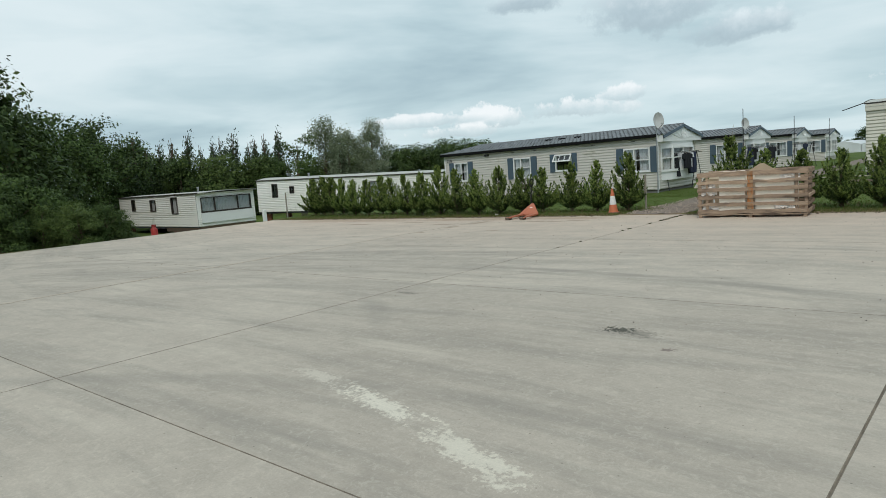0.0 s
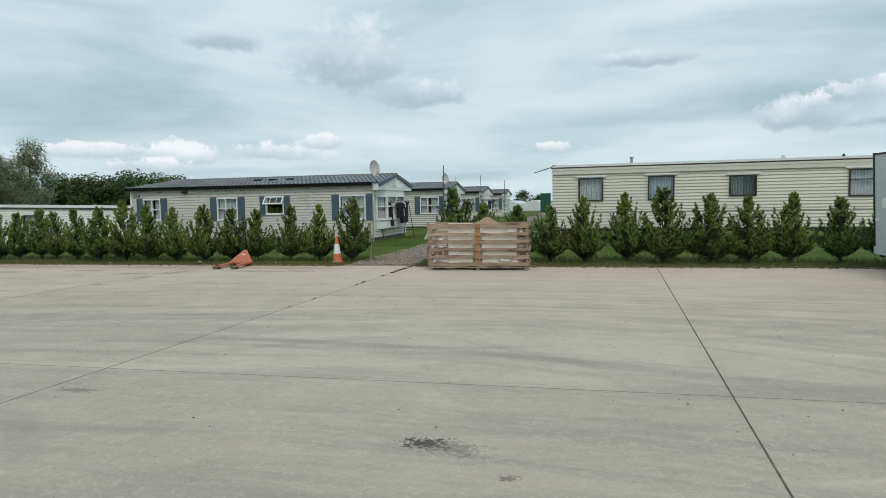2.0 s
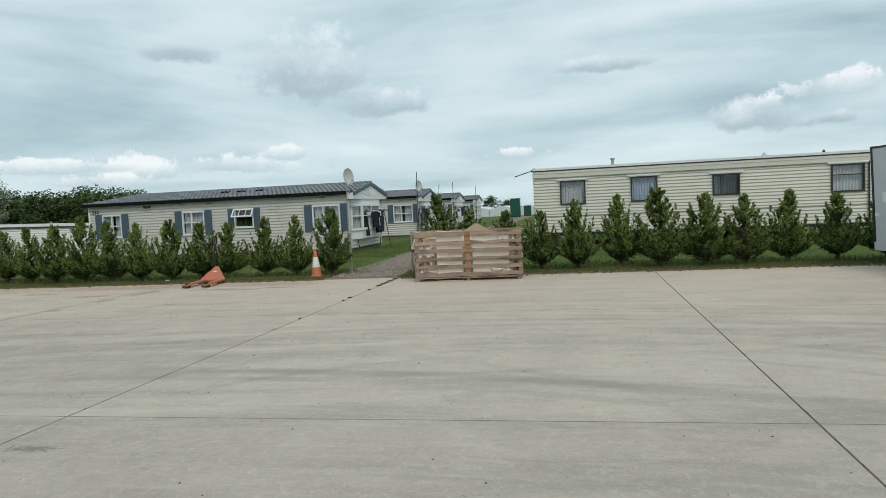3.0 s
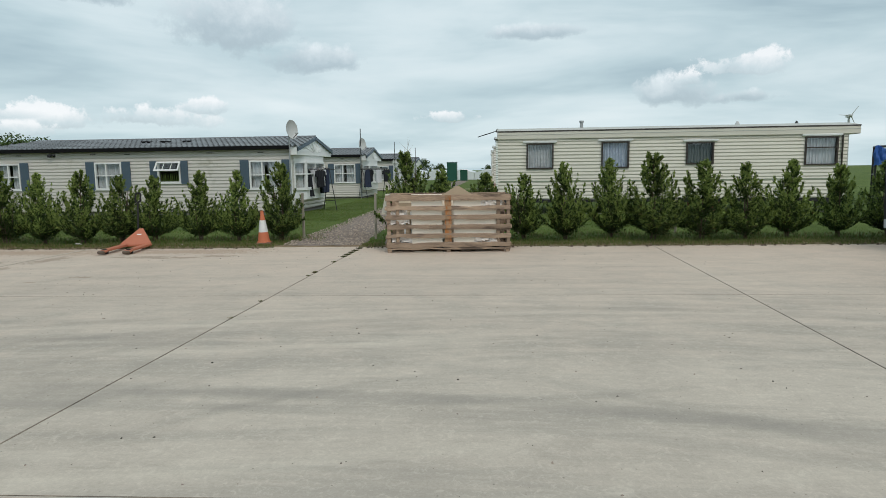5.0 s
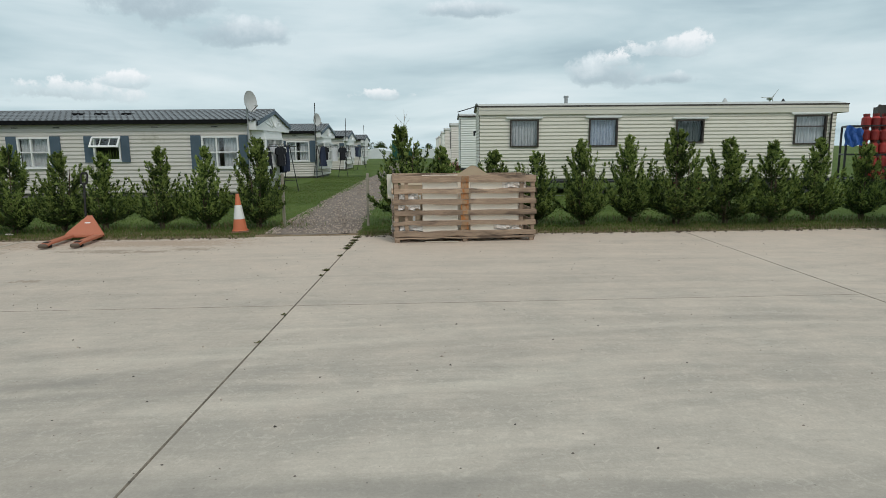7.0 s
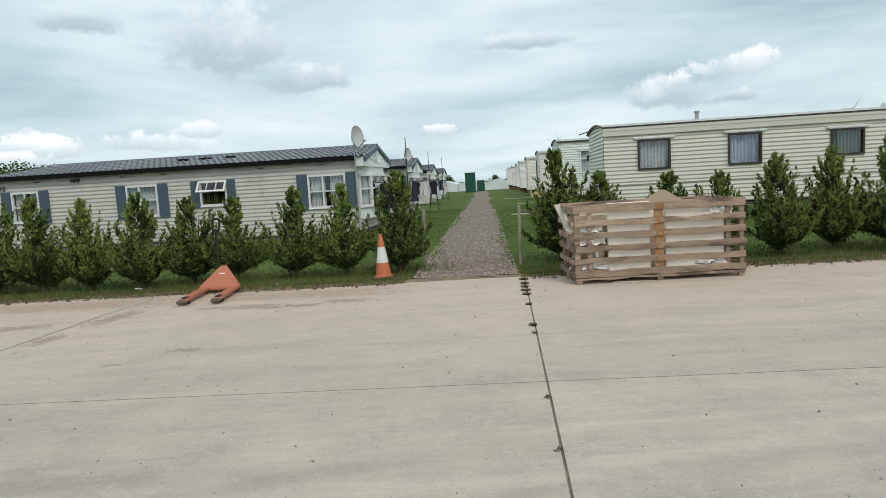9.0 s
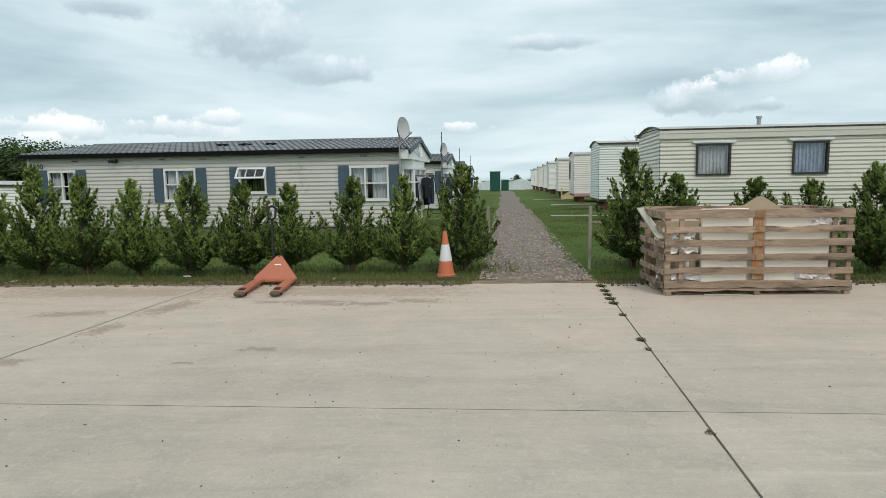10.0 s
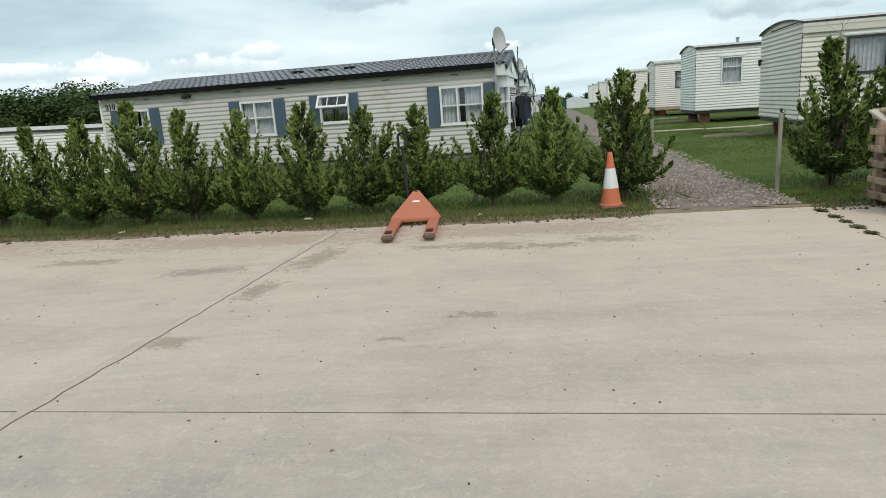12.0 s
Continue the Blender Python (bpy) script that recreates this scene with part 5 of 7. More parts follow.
def build_trees():
    eye = Vector((9.2, -17.95, 0))
    protos = {
        "dark": tree(3, 8.0, 7.5, LEAF_DARK, "broad", "dark green broadleaf tree beyond the caravans", 17000, 0.23),
        "dark2": tree(4, 7.0, 6.5, LEAF_DARK, "broad", "dark rounded broadleaf tree", 15000, 0.22),
        "mid": tree(5, 6.0, 6.5, LEAF_MID, "broad", "mid green broadleaf tree beyond the caravans", 8000, 0.26),
        "spire": tree(6, 7.2, 2.9, LEAF_FIR, "spire", "narrow pointed young poplar", 4500, 0.24),
        "spire2": tree(7, 6.8, 2.5, LEAF_FIR, "spire", "narrow pointed dark young poplar", 4200, 0.24),
        "willow": tree(8, 8.4, 5.0, LEAF_GREY, "willow", "grey-green willow with feathery crown", 10000, 0.24),
        "willow2": tree(9, 7.6, 4.2, LEAF_GREY, "willow", "tall narrow grey-green willow with thin crown", 11000, 0.24),
        "sparse": tree(10, 6.5, 4.6, LEAF_DARK, "sparse", "thin tree with gaps in its crown", 2600, 0.22),
        "dome": tree(12, 6.0, 9.0, LEAF_DARK, "bush", "broad dome-shaped dark tree", 9500, 0.26),
    }
    # prototype, azimuth, distance, height of its top over the eye line (slope), turn
    rows = [("dark2", -78.6, 40, 0.154), ("dark2", -76.2, 47, 0.100), ("dark", -73.4, 52, 0.104), ("dark2", -71.2, 56, 0.094), ("dark2", -68.7, 64, 0.070), ("mid", -66.6, 66, 0.056)]
    for k, a in enumerate((-68.0, -67.0, -66.1, -65.0, -63.9, -63.0, -62.0, -61.1, -60.2, -59.2, -58.4, -57.5, -56.6)):
        rows.append((("spire", "spire2")[k % 2], a, 60 + (k * 7) % 5, 0.088 - 0.018 * ((k * 3) % 4) / 3))
    rows += [("mid", -62.6, 58, 0.048), ("mid", -59.5, 60, 0.040), ("dark2", -65.0, 59, 0.042), ("dark2", -57.0, 60, 0.036), ("sparse", -55.4, 58, 0.070), ("mid", -54.0, 62, 0.036), ("willow", -52.9, 62, 0.089), ("willow2", -50.4, 64, 0.072),
             ("willow", -48.3, 63, 0.080), ("willow2", -51.6, 61, 0.062), ("dome", -46.6, 66, 0.040), ("dome", -44.4, 66, 0.039), ("dome", -41.6, 68, 0.044), ("dome", -43.2, 64, 0.036), ("dome", -40.0, 66, 0.041), ("dome", -38.6, 72, 0.038), ("mid", -51.0, 70, 0.045), ("dome", -36.0, 76, 0.03)]
    used = set()
    rng = random.Random(2)
    for name, az, r, slope in rows:
        a = radians(az)
        x, y = eye.x + r * math.sin(a), eye.y + r * math.cos(a)
        z = ground_z(x, y)
        p = protos[name]
        high = {"dark": 8.0, "dark2": 7.0, "mid": 6.0, "spire": 7.2, "spire2": 6.8, "willow": 8.4, "willow2": 7.6, "sparse": 6.5, "dome": 6.0}[name]
        want = 1.68 + slope * r - z
        s = want / (high * 1.04)
        wide = s if name in ("spire", "spire2", "dark", "willow", "willow2") else max(s, 0.85) * (1.15 if name == "dome" else 1.0)
        m = pose(x, y, z - 0.05, 0, 0, rng.uniform(0, 360)) @ Matrix.Diagonal((wide, wide, s, 1))
        if name not in used:
            used.add(name)
            p.matrix_basis = m
            continue
        ob = p.copy()
        scene.collection.objects.link(ob)
        for c in p.children:
            d = c.copy()
            scene.collection.objects.link(d)
            d.parent = ob
        ob.matrix_basis = m
    # far clumps beyond the end of the path
    for x, y, s in ((-22, 150, 0.75), (-17, 155, 0.8), (-12, 150, 0.6), (0.0, 175, 0.55), (5, 178, 0.5)):
        ob = protos["dome"].copy()
        scene.collection.objects.link(ob)
        for c in protos["dome"].children:
            d = c.copy()
            scene.collection.objects.link(d)
            d.parent = ob
        ob.matrix_basis = pose(x, y, ground_z(x, y), 0, 0, x * 7) @ Matrix.Diagonal((s, s, s, 1))
        tagged(ob, "far dark tree beyond the homes")
    # overgrown hedge at the yard's low edge
    bush = tree(21, 3.2, 4.4, LEAF_DARK, "bush", "overgrown dark green bush beside the yard", 17000, 0.13)
    bush2 = tree(22, 2.9, 4.0, LEAF_MID, "bush", "overgrown mixed green bush beside the yard", 14000, 0.11)
    for ob in (bush, bush2):
        tagged(ob, category="bush", group="bushes beside the yard")
    spots = [(-22.6, -9.9, 0.95, 40), (-20.9, -9.6, 0.72, 110), (-20.3, -10.8, 1.0, 200), (-20.5, -13.2, 1.02, 300), (-20.8, -15.8, 1.05, 20), (-21, -18.5, 1.05, 80), (-18.9, -11.9, 0.72, 130), (-19.2, -10.4, 0.6, 250), (-21.2, -21.5, 1.05, 10), (-22.5, -8.2, 0.82, 70), (-24.6, -8.4, 0.9, 160), (-18.9, -9.0, 0.6, 50), (-19.1, -7.9, 0.52, 190), (-19.9, -7.2, 0.5, 280)]
    for k, (x, y, s, turn) in enumerate(spots):
        p = (bush, bush2)[k % 2]
        m = pose(x, y, ground_z(x, y) - 0.05, 0, 0, turn) @ Matrix.Scale(s, 4)
        if k < 2:
            p.matrix_basis = m
            continue
        copy_thing(p, pose(x, y, ground_z(x, y) - 0.05, 0, 0, turn)).scale = (s, s, s)


build_trees()


# ---- fence of the lawn ----
def fence_post(x, y, high, mat, label, r=0.035, lean=0.0):
    p = thing("fence_post", pose(x, y, ground_z(x, y), 0, lean, 0), label, "fence post", "fence posts by the hedge")
    s = Shape().box((-r, -r, -0.3), (r, r, high))
    part("post", s, [mat], p, bevel=0.008)
    for z in (high * 0.55, high * 0.92):
        part("staple", Shape().box((-r - 0.004, -0.006, z), (r + 0.004, 0.006, z + 0.02)), [STEEL], p)
    return p


POSTS = [(0.72, 0.9, 1.08), (-1.95, 1.0, 0.95), (-4.75, 0.72, 0.95), (-7.6, 0.6, 0.95), (-10.5, 0.6, 0.95), (-13.4, 0.75, 0.95), (-16.3, 1.05, 1.15), (-18.1, 0.3, 1.35)]
for x, y, h in POSTS:
    fence_post(x, y, h, POST_WOOD, "thin grey weathered fence post", 0.028)
fence_post(2.48, 0.95, 1.1, POST_WOOD, "pale grey fence post at the footpath", 0.026, 0.6)
fence_post(5.9, 2.1, 1.0, POST_WOOD, "thin grey weathered fence post", 0.028)
fence_post(9.8, 2.3, 1.0, POST_WOOD, "thin grey weathered fence post", 0.028)
for row, text in ((sorted(POSTS)[1:], "sagging wire along the shrub row"), ([(2.48, 0.95, 1.1), (5.9, 2.1, 1.0), (9.8, 2.3, 1.0)], "sagging wire beside the crate")):
    for f in (0.55, 0.9):
        s = Shape()
        for a, b in zip(row, row[1:]):
            pts = []
            for i in range(9):
                t = i / 8
                x, y = a[0] + (b[0] - a[0]) * t, a[1] + (b[1] - a[1]) * t
                pts.append((x, y - 0.03, ground_z(a[0], a[1]) * (1 - t) + ground_z(b[0], b[1]) * t + (a[2] * (1 - t) + b[2] * t) * f - 0.05 * 4 * t * (1 - t)))
            s.pipe(pts, 0.004, 4)
        tagged(new("fence_wire", s.mesh("fence_wire", STEEL)), text, "wire")


# ---- things on the yard ----
def crate():
    """A slatted wooden crate with foam boards. Local: x along the front, y inwards."""
    c = thing("wooden_crate", pose(3.22, -1.49, 0.0, 0, 0, 5.6), "weathered slatted wooden crate filled with foam boards", "crate")
    W, D, H = 2.48, 1.14, 1.155
    rng = random.Random(4)

    def board(name, lo, hi, mat=WOOD, label=""):
        """A sawn board with uneven ends; long ones also have waney edges."""
        j = [rng.uniform(-0.008, 0.008) for _ in range(4)]
        s = Shape()
        span = hi[0] - lo[0]
        if span < 1.0:
            s.box(lo, hi)
            s.v = [(x + (j[0] if x > (lo[0] + hi[0]) / 2 else j[1]), y, z + (j[2] if x > (lo[0] + hi[0]) / 2 else j[3])) for x, y, z in s.v]
            return part(name, s, [mat], c, label, bevel=0.005)
        n = 9
        a, b, sag = rng.uniform(-0.02, 0.012), rng.uniform(-0.012, 0.02), rng.uniform(-0.008, 0.008)
        loops = []
        for i in range(n + 1):
            f = i / n
            x = lo[0] + a + (span - a + b) * f
            drop = j[2] * (1 - f) + j[3] * f + sag * math.sin(math.pi * f)
            z0 = lo[2] + drop + rng.uniform(-0.006, 0.004) + (0.018 if rng.random() < 0.12 else 0)
            z1 = hi[2] + drop + rng.uniform(-0.004, 0.005) - (0.02 if rng.random() < 0.1 else 0)
            loops.append(((x, lo[1], z0), (x, hi[1], z0 + 0.004), (x, hi[1], z1), (x, lo[1] + 0.003, z1)))
        s.face(loops[0][::-1]).face(loops[-1])
        for p, q in zip(loops, loops[1:]):
            for k in range(4):
                m = (k + 1) % 4
                s.face((p[k], p[m], q[m], q[k]))
        return part(name, s, [mat], c, label, bevel=0.004)

    rows = [(1.036, 1.155), (0.85, 0.94), (0.655, 0.75), (0.47, 0.56), (0.285, 0.37), (0.095, 0.20)]
    for z0, z1 in rows:
        board("board", (0.0, 0.0, z0), (W, 0.024, z1))
        board("board", (0.0, D - 0.024, z0), (W, D, z1))
    for z0, z1 in rows:
        board("side_board", (-0.024, 0.03, z0), (-0.002, D - 0.03, z1 - 0.015))
        board("side_board", (W + 0.002, 0.03, z0), (W + 0.024, D - 0.03, z1 - 0.015))
    for x in (0.03, W - 0.11):
        board("corner_post", (x, D - 0.11, 0.0), (x + 0.08, D - 0.03, H - 0.01))
    for x in (0.0, W - 0.085):
        board("inner_post", (x + 0.012, 0.028, 0.0), (x + 0.075, 0.09, H - 0.02))
    for x in (0.19, W - 0.27):
        board("inner_post", (x, 0.028, 0.092), (x + 0.06, 0.06, H - 0.08))
    board("middle_post", (W / 2 - 0.075, 0.026, 0.21), (W / 2 + 0.065, 0.05, H - 0.02), WOOD_RUST, "rust-stained middle post")
    for z0, z1 in rows[:-1]:
        board("rust_plate", (W / 2 - 0.06 + rng.uniform(-0.02, 0.01), -0.005, z0 + 0.01), (W / 2 + 0.05 + rng.uniform(-0.01, 0.02), -0.001, z1 - 0.012), WOOD_RUST, "rusty nailed plate")
    for y in (0.0, D / 2 - 0.05, D - 0.1):
        board("runner", (0.0, y, 0.055), (W, y + 0.1, 0.09))
        for x in (0.02, W / 2 - 0.04, W - 0.1):
            board("foot", (x, y + 0.005, -0.0), (x + 0.08, y + 0.085, 0.054))
    for i in range(9):
        board("deck_board", (0.03 + i * 0.27, 0.12, 0.092), (0.23 + i * 0.27, D - 0.12, 0.108))
    brace = Shape()
    a, b = Vector((-0.05, D - 0.1, H - 0.02)), Vector((-0.05, 0.06, 0.78))
    brace.box((-0.012, -0.05, 0), (0.012, 0.05, (b - a).length), 0, Matrix.Translation(a) @ (b - a).to_track_quat("Z", "X").to_matrix().to_4x4())
    part("brace", brace, [PLANK], c, "pale loose board across the side")
    # contents
    inside = pose(3.22, -1.49, 0.0, 0, 0, 5.6)
    for k, (x0, x1, y, z1, lean) in enumerate(((0.50, 1.12, 0.062, 1.165, 0.5), (1.34, 2.2, 0.062, 1.10, 0.7), (0.62, 2.25, 0.24, 1.05, 4), (0.75, 2.2, 0.42, 1.0, 3))):
        f = thing("foam_board", inside @ pose(x0, y, 0.112, -lean, 0, 0), "cream insulating foam board inside the crate", "foam board", "foam boards in the crate")
        s = Shape().box((0, 0, 0), (x1 - x0, 0.05, z1 - 0.112))
        part("board", s, [FOAM], f, bevel=0.008)
    for x0, y, w, h, mat, text in ((0.12, 0.16, 0.36, 0.62, CARD, "brown cardboard box inside the crate"), (0.14, 0.5, 0.5, 0.85, CARD, "tall brown cardboard box inside the crate")):
        f = thing("cardboard_box", inside @ pose(x0, y, 0.112, 0, 0, 3), text, "box", "boxes in the crate")
        part("carton", Shape().box((0, 0, 0), (w, 0.3, h)), [mat], f, bevel=0.006)
        part("flap", Shape().box((0.01, 0.0, h), (w - 0.01, 0.28, h + 0.006), 0, Matrix.Translation((0, 0, h)) @ Matrix.Rotation(radians(14), 4, "X") @ Matrix.Translation((0, 0, -h))), [mat], f)
        part("tape", Shape().box((w * 0.6, -0.004, h * 0.15), (w * 0.72, -0.001, h * 0.8)), [UPVC], f, "white tape")
    f = thing("cardboard_sheet", inside @ pose(1.12, 0.34, 0.3, -6, 0, 0), "brown cardboard sheet with a pointed top", "cardboard")
    s = Shape()
    tri = [(0.0, 0, 0.0), (0.62, 0, 0.0), (0.62, 0, 0.84), (0.36, 0, 1.01), (0.28, 0, 1.015), (0.0, 0, 0.84)]
    s.face(tri).face([(x, 0.008, z) for x, y, z in reversed(tri)])
    for p, q in zip(tri, tri[1:] + tri[:1]):
        s.face((p, (p[0], 0.008, p[2]), (q[0], 0.008, q[2]), q))
    part("sheet", s, [CARD], f)
    for x0, y0, z0, w, h, seed in ((0.1, 0.06, 0.74, 0.32, 0.14, 1), (0.1, 0.07, 0.2, 0.6, 0.12, 2), (-0.02, 0.35, 0.5, 0.3, 0.3, 3), (0.06, 0.045, 0.58, 0.4, 0.16, 4), (1.75, 0.045, 0.2, 0.5, 0.1, 5), (1.9, 0.05, 0.93, 0.42, 0.12, 6), (-0.03, 0.2, 0.16, 0.35, 0.2, 7)):
        r = random.Random(seed)
        s = Shape()
        n = 9
        grid = [[(i / n * w, (r.random() - 0.5) * 0.07, j / 5 * h + r.uniform(-0.02, 0.02)) for i in range(n + 1)] for j in range(6)]
        for j in range(5):
            for i in range(n):
                s.face((grid[j][i], grid[j][i + 1], grid[j + 1][i + 1], grid[j + 1][i]))
        f = thing("plastic_sheet", inside @ pose(x0, y0, z0, 0, 0, 70 if seed in (3, 7) else 0), "crumpled white plastic sheet in the crate", "plastic sheet", "plastic sheets in the crate")
        part("sheet", s, [PLASTIC_WHITE], f, smooth=True)
    # slat lying under the crate
    tagged(new("loose_slat", Shape().box((0, 0, 0), (0.6, 0.05, 0.014)).mesh("loose_slat", PLANK, 0.003)), "pale loose slat lying under the crate", "slat").matrix_basis = pose(3.75, -1.42, 0.002, 0, 0, -4)


crate()


def pallet_truck():
    """A hand pallet truck seen from the fork tips. Local: forks along -y, origin below the front plate."""
    t = thing("pallet_truck", pose(-2.50, -0.88, 0.0, 0, 0, 8), "old orange hand pallet truck with black handle", "pallet truck")
    for sx in (-0.25, 0.25):
        s = Shape()
        prof = [(0.02, 0.055), (-0.86, 0.055), (-1.02, 0.03), (-1.05, 0.05), (-1.01, 0.082), (-0.86, 0.098), (0.02, 0.108)]
        a = [(sx - 0.068, y, z) for y, z in prof]
        b = [(sx + 0.068, y, z) for y, z in prof]
        s.face(a).face(list(reversed(b)))
        for i in range(len(prof)):
            j = (i + 1) % len(prof)
            s.face((a[i], b[i], b[j], a[j]))
        f = part("fork", s, [ORANGE], t, "orange fork", bevel=0.008)
        part("fork_shoe", Shape().box((sx - 0.072, -1.06, 0.022), (sx + 0.072, -0.97, 0.086)), [WORN], f, "worn bare steel fork tip", bevel=0.02)
        part("roller_slot", Shape().box((sx - 0.042, -0.93, 0.09), (sx + 0.042, -0.8, 0.1045)), [RUBBER], f, "dark slot over the roller")
        part("roller", Shape().tube((sx - 0.05, -0.84, 0.04), (sx + 0.05, -0.84, 0.04), 0.04, n=14), [RUBBER], f)
    s = Shape()
    base_l, base_r, tip_l, tip_r = (-0.34, 0.0, 0.09), (0.34, 0.0, 0.09), (-0.04, 0.33, 0.43), (0.04, 0.33, 0.43)
    s.face((base_l, base_r, (0.325, 0.02, 0.135), tip_r, tip_l, (-0.325, 0.02, 0.135)))
    bk = [(x, y + 0.03, z - 0.03) for x, y, z in (base_l, base_r, (0.325, 0.02, 0.135), tip_r, tip_l, (-0.325, 0.02, 0.135))]
    s.face(list(reversed(bk)))
    ft = [base_l, base_r, (0.325, 0.02, 0.135), tip_r, tip_l, (-0.325, 0.02, 0.135)]
    for i in range(6):
        j = (i + 1) % 6
        s.face((ft[j], ft[i], bk[i], bk[j]))
    plate = part("front_plate", s, [ORANGE], t, "triangular orange front plate", bevel=0.006)
    n = Vector((0, -0.34, 0.33)).normalized()
    c = Vector((0.0, 0.2, 0.297)) + n * 0.004
    u, w = Vector((1, 0, 0)), Vector((0, 0.7, 0.72)).normalized()
    part("sticker", Shape().face((c - u * 0.05 - w * 0.012, c + u * 0.05 - w * 0.012, c + u * 0.05 + w * 0.012, c - u * 0.05 + w * 0.012)), [UPVC], plate, "small white sticker")
    part("cross_beam", Shape().box((-0.31, 0.0, 0.05), (0.31, 0.1, 0.10)), [ORANGE], t, bevel=0.01)
    part("pump", Shape().tube((0, 0.36, 0.08), (0, 0.36, 0.42), 0.06, 0.05, 14).box((-0.09, 0.3, 0.16), (0.09, 0.45, 0.26)), [DARKMETAL], t, "dark hydraulic pump", bevel=0.0)
    for sx in (-0.07, 0.07):
        part("wheel", Shape().tube((sx - 0.028, 0.4, 0.09), (sx + 0.028, 0.4, 0.09), 0.09, n=20), [RUBBER], t)
    hx = -0.18
    part("handle_shaft", Shape().tube((-0.13, 0.46, 0.3), (hx, 0.66, 0.98), 0.02, n=10), [RUBBER], t, "black steel shaft")
    top = [(hx, 0.66, 0.98), (hx - 0.055, 0.67, 1.02), (hx - 0.06, 0.70, 1.16), (hx - 0.035, 0.71, 1.2), (hx + 0.035, 0.71, 1.2), (hx + 0.06, 0.70, 1.16), (hx + 0.055, 0.67, 1.02), (hx, 0.66, 0.98)]
    part("grip", Shape().pipe(top, 0.019, 8), [RUBBER], t, "black looped grip")


pallet_truck()


def cone():
    c = thing("traffic_cone", pose(0.08, -0.02, 0.016, 1.5, -1.2, 12), "orange and white traffic cone with dirty base", "traffic cone")
    part("base", Shape().box((-0.165, -0.165, 0.0), (0.165, 0.165, 0.035)), [CONE_BASE], c, "dirt-covered rubber base", bevel=0.015)

    def ring(z0, z1, r0, r1, mat, name, label=""):
        s, n = Shape(), 28
        s.tube((0, 0, z0), (0, 0, z1), r0, r1, n, caps=False)
        part(name, s, [mat], c, label, smooth=True)

    def rad(z):
        return 0.138 - (0.138 - 0.03) * (z - 0.045) / 0.705

    ring(0.045, 0.27, rad(0.045), rad(0.27), CONE_ORANGE, "lower_body", "faded orange lower section")
    ring(0.27, 0.54, rad(0.27) + 0.003, rad(0.54) + 0.003, CONE_WHITE, "sleeve", "scuffed white reflective sleeve")
    ring(0.54, 0.75, rad(0.54), rad(0.75), CONE_ORANGE, "upper_body", "faded orange top section")
    part("rim", Shape().tube((0, 0, 0.742), (0, 0, 0.755), 0.034, 0.03, 20), [CONE_ORANGE], c)
    part("skirt_ring", Shape().tube((0, 0, 0.04), (0, 0, 0.062), 0.156, 0.14, 28), [CONE_ORANGE], c, smooth=False)


cone()


def box_lorry():
    """The pale box body of a lorry parked along the yard's edge."""
    t = thing("box_lorry", pose(13.5, 0.15, 0.0, 0, -2.4, 8), "pale grey box lorry parked on the yard", "lorry")
    W, L, Z0, Z1 = 2.3, 6.2, 0.36, 2.62
    part("box_body", Shape().box((0, -L, Z0), (W, 0, Z1)), [TRUCK_PANEL], t, "pale grey panelled box body", bevel=0.02)
    for y in (-L - 0.01, -0.05):
        part("edge_rail", Shape().box((-0.012, y, Z0 - 0.02), (0.05, y + 0.06, Z1 + 0.02)), [DARKMETAL], t, "dark edge trim")
    part("roof_rail", Shape().box((-0.014, -L, Z1 - 0.03), (0.04, 0.0, Z1 + 0.012)), [DARKMETAL], t)
    part("lower_rail", Shape().box((-0.016, -L, Z0 - 0.03), (0.03, 0, Z0 + 0.15)), [TRUCK_PANEL], t, "scuffed lower rail")
    part("patch", Shape().box((-0.006, -1.3, 1.32), (-0.002, -0.95, 1.36)).box((-0.006, -1.3, 1.36), (-0.002, -1.22, 1.65)).box((-0.006, -1.22, 1.6), (-0.002, -0.9, 1.68)), [UPVC], t, "pale rubbed patch of an old sign")
    part("patch", Shape().box((-0.006, -0.8, 1.4), (-0.002, -0.35, 1.62)), [UPVC], t, "pale rubbed patch of an old sign")
    part("patch", Shape().box((-0.006, -0.2, 1.1), (-0.002, -0.05, 1.16)), [UPVC], t, "small pale rubbed patch")
    part("chassis", Shape().box((0.5, -L - 0.4, 0.2), (0.65, 0.0, 0.34)).box((W - 0.65, -L - 0.4, 0.2), (W - 0.5, 0.0, 0.34)), [DARKMETAL], t)
    for y in (-2.9, -3.75, -5.6):
        for x in (0.12, W - 0.42):
            w = part("wheel", Shape().tube((x, y, 0.36), (x + 0.3, y, 0.36), 0.36, n=24), [RUBBER], t)
            part("rim", Shape().tube((x - 0.012, y, 0.36), (x + 0.04, y, 0.36), 0.2, n=16), [STEEL], w)
    part("cab", Shape().box((0.05, -L - 2.0, 0.4), (W - 0.05, -L - 0.12, 2.3)), [TRUCK_PANEL], t, "pale grey cab", bevel=0.12)
    # dark sheet added to stand for the shadow beneath the box body
    part("side_guard", Shape().box((0.12, -2.4, 0.1), (0.15, -0.3, 0.32)), [DARKMETAL], t, "added dark panel for the shadow under the body")
    part("underrun_bar", Shape().box((0.1, -0.12, 0.26), (W - 0.1, -0.02, 0.34)), [DARKMETAL], t)


box_lorry()


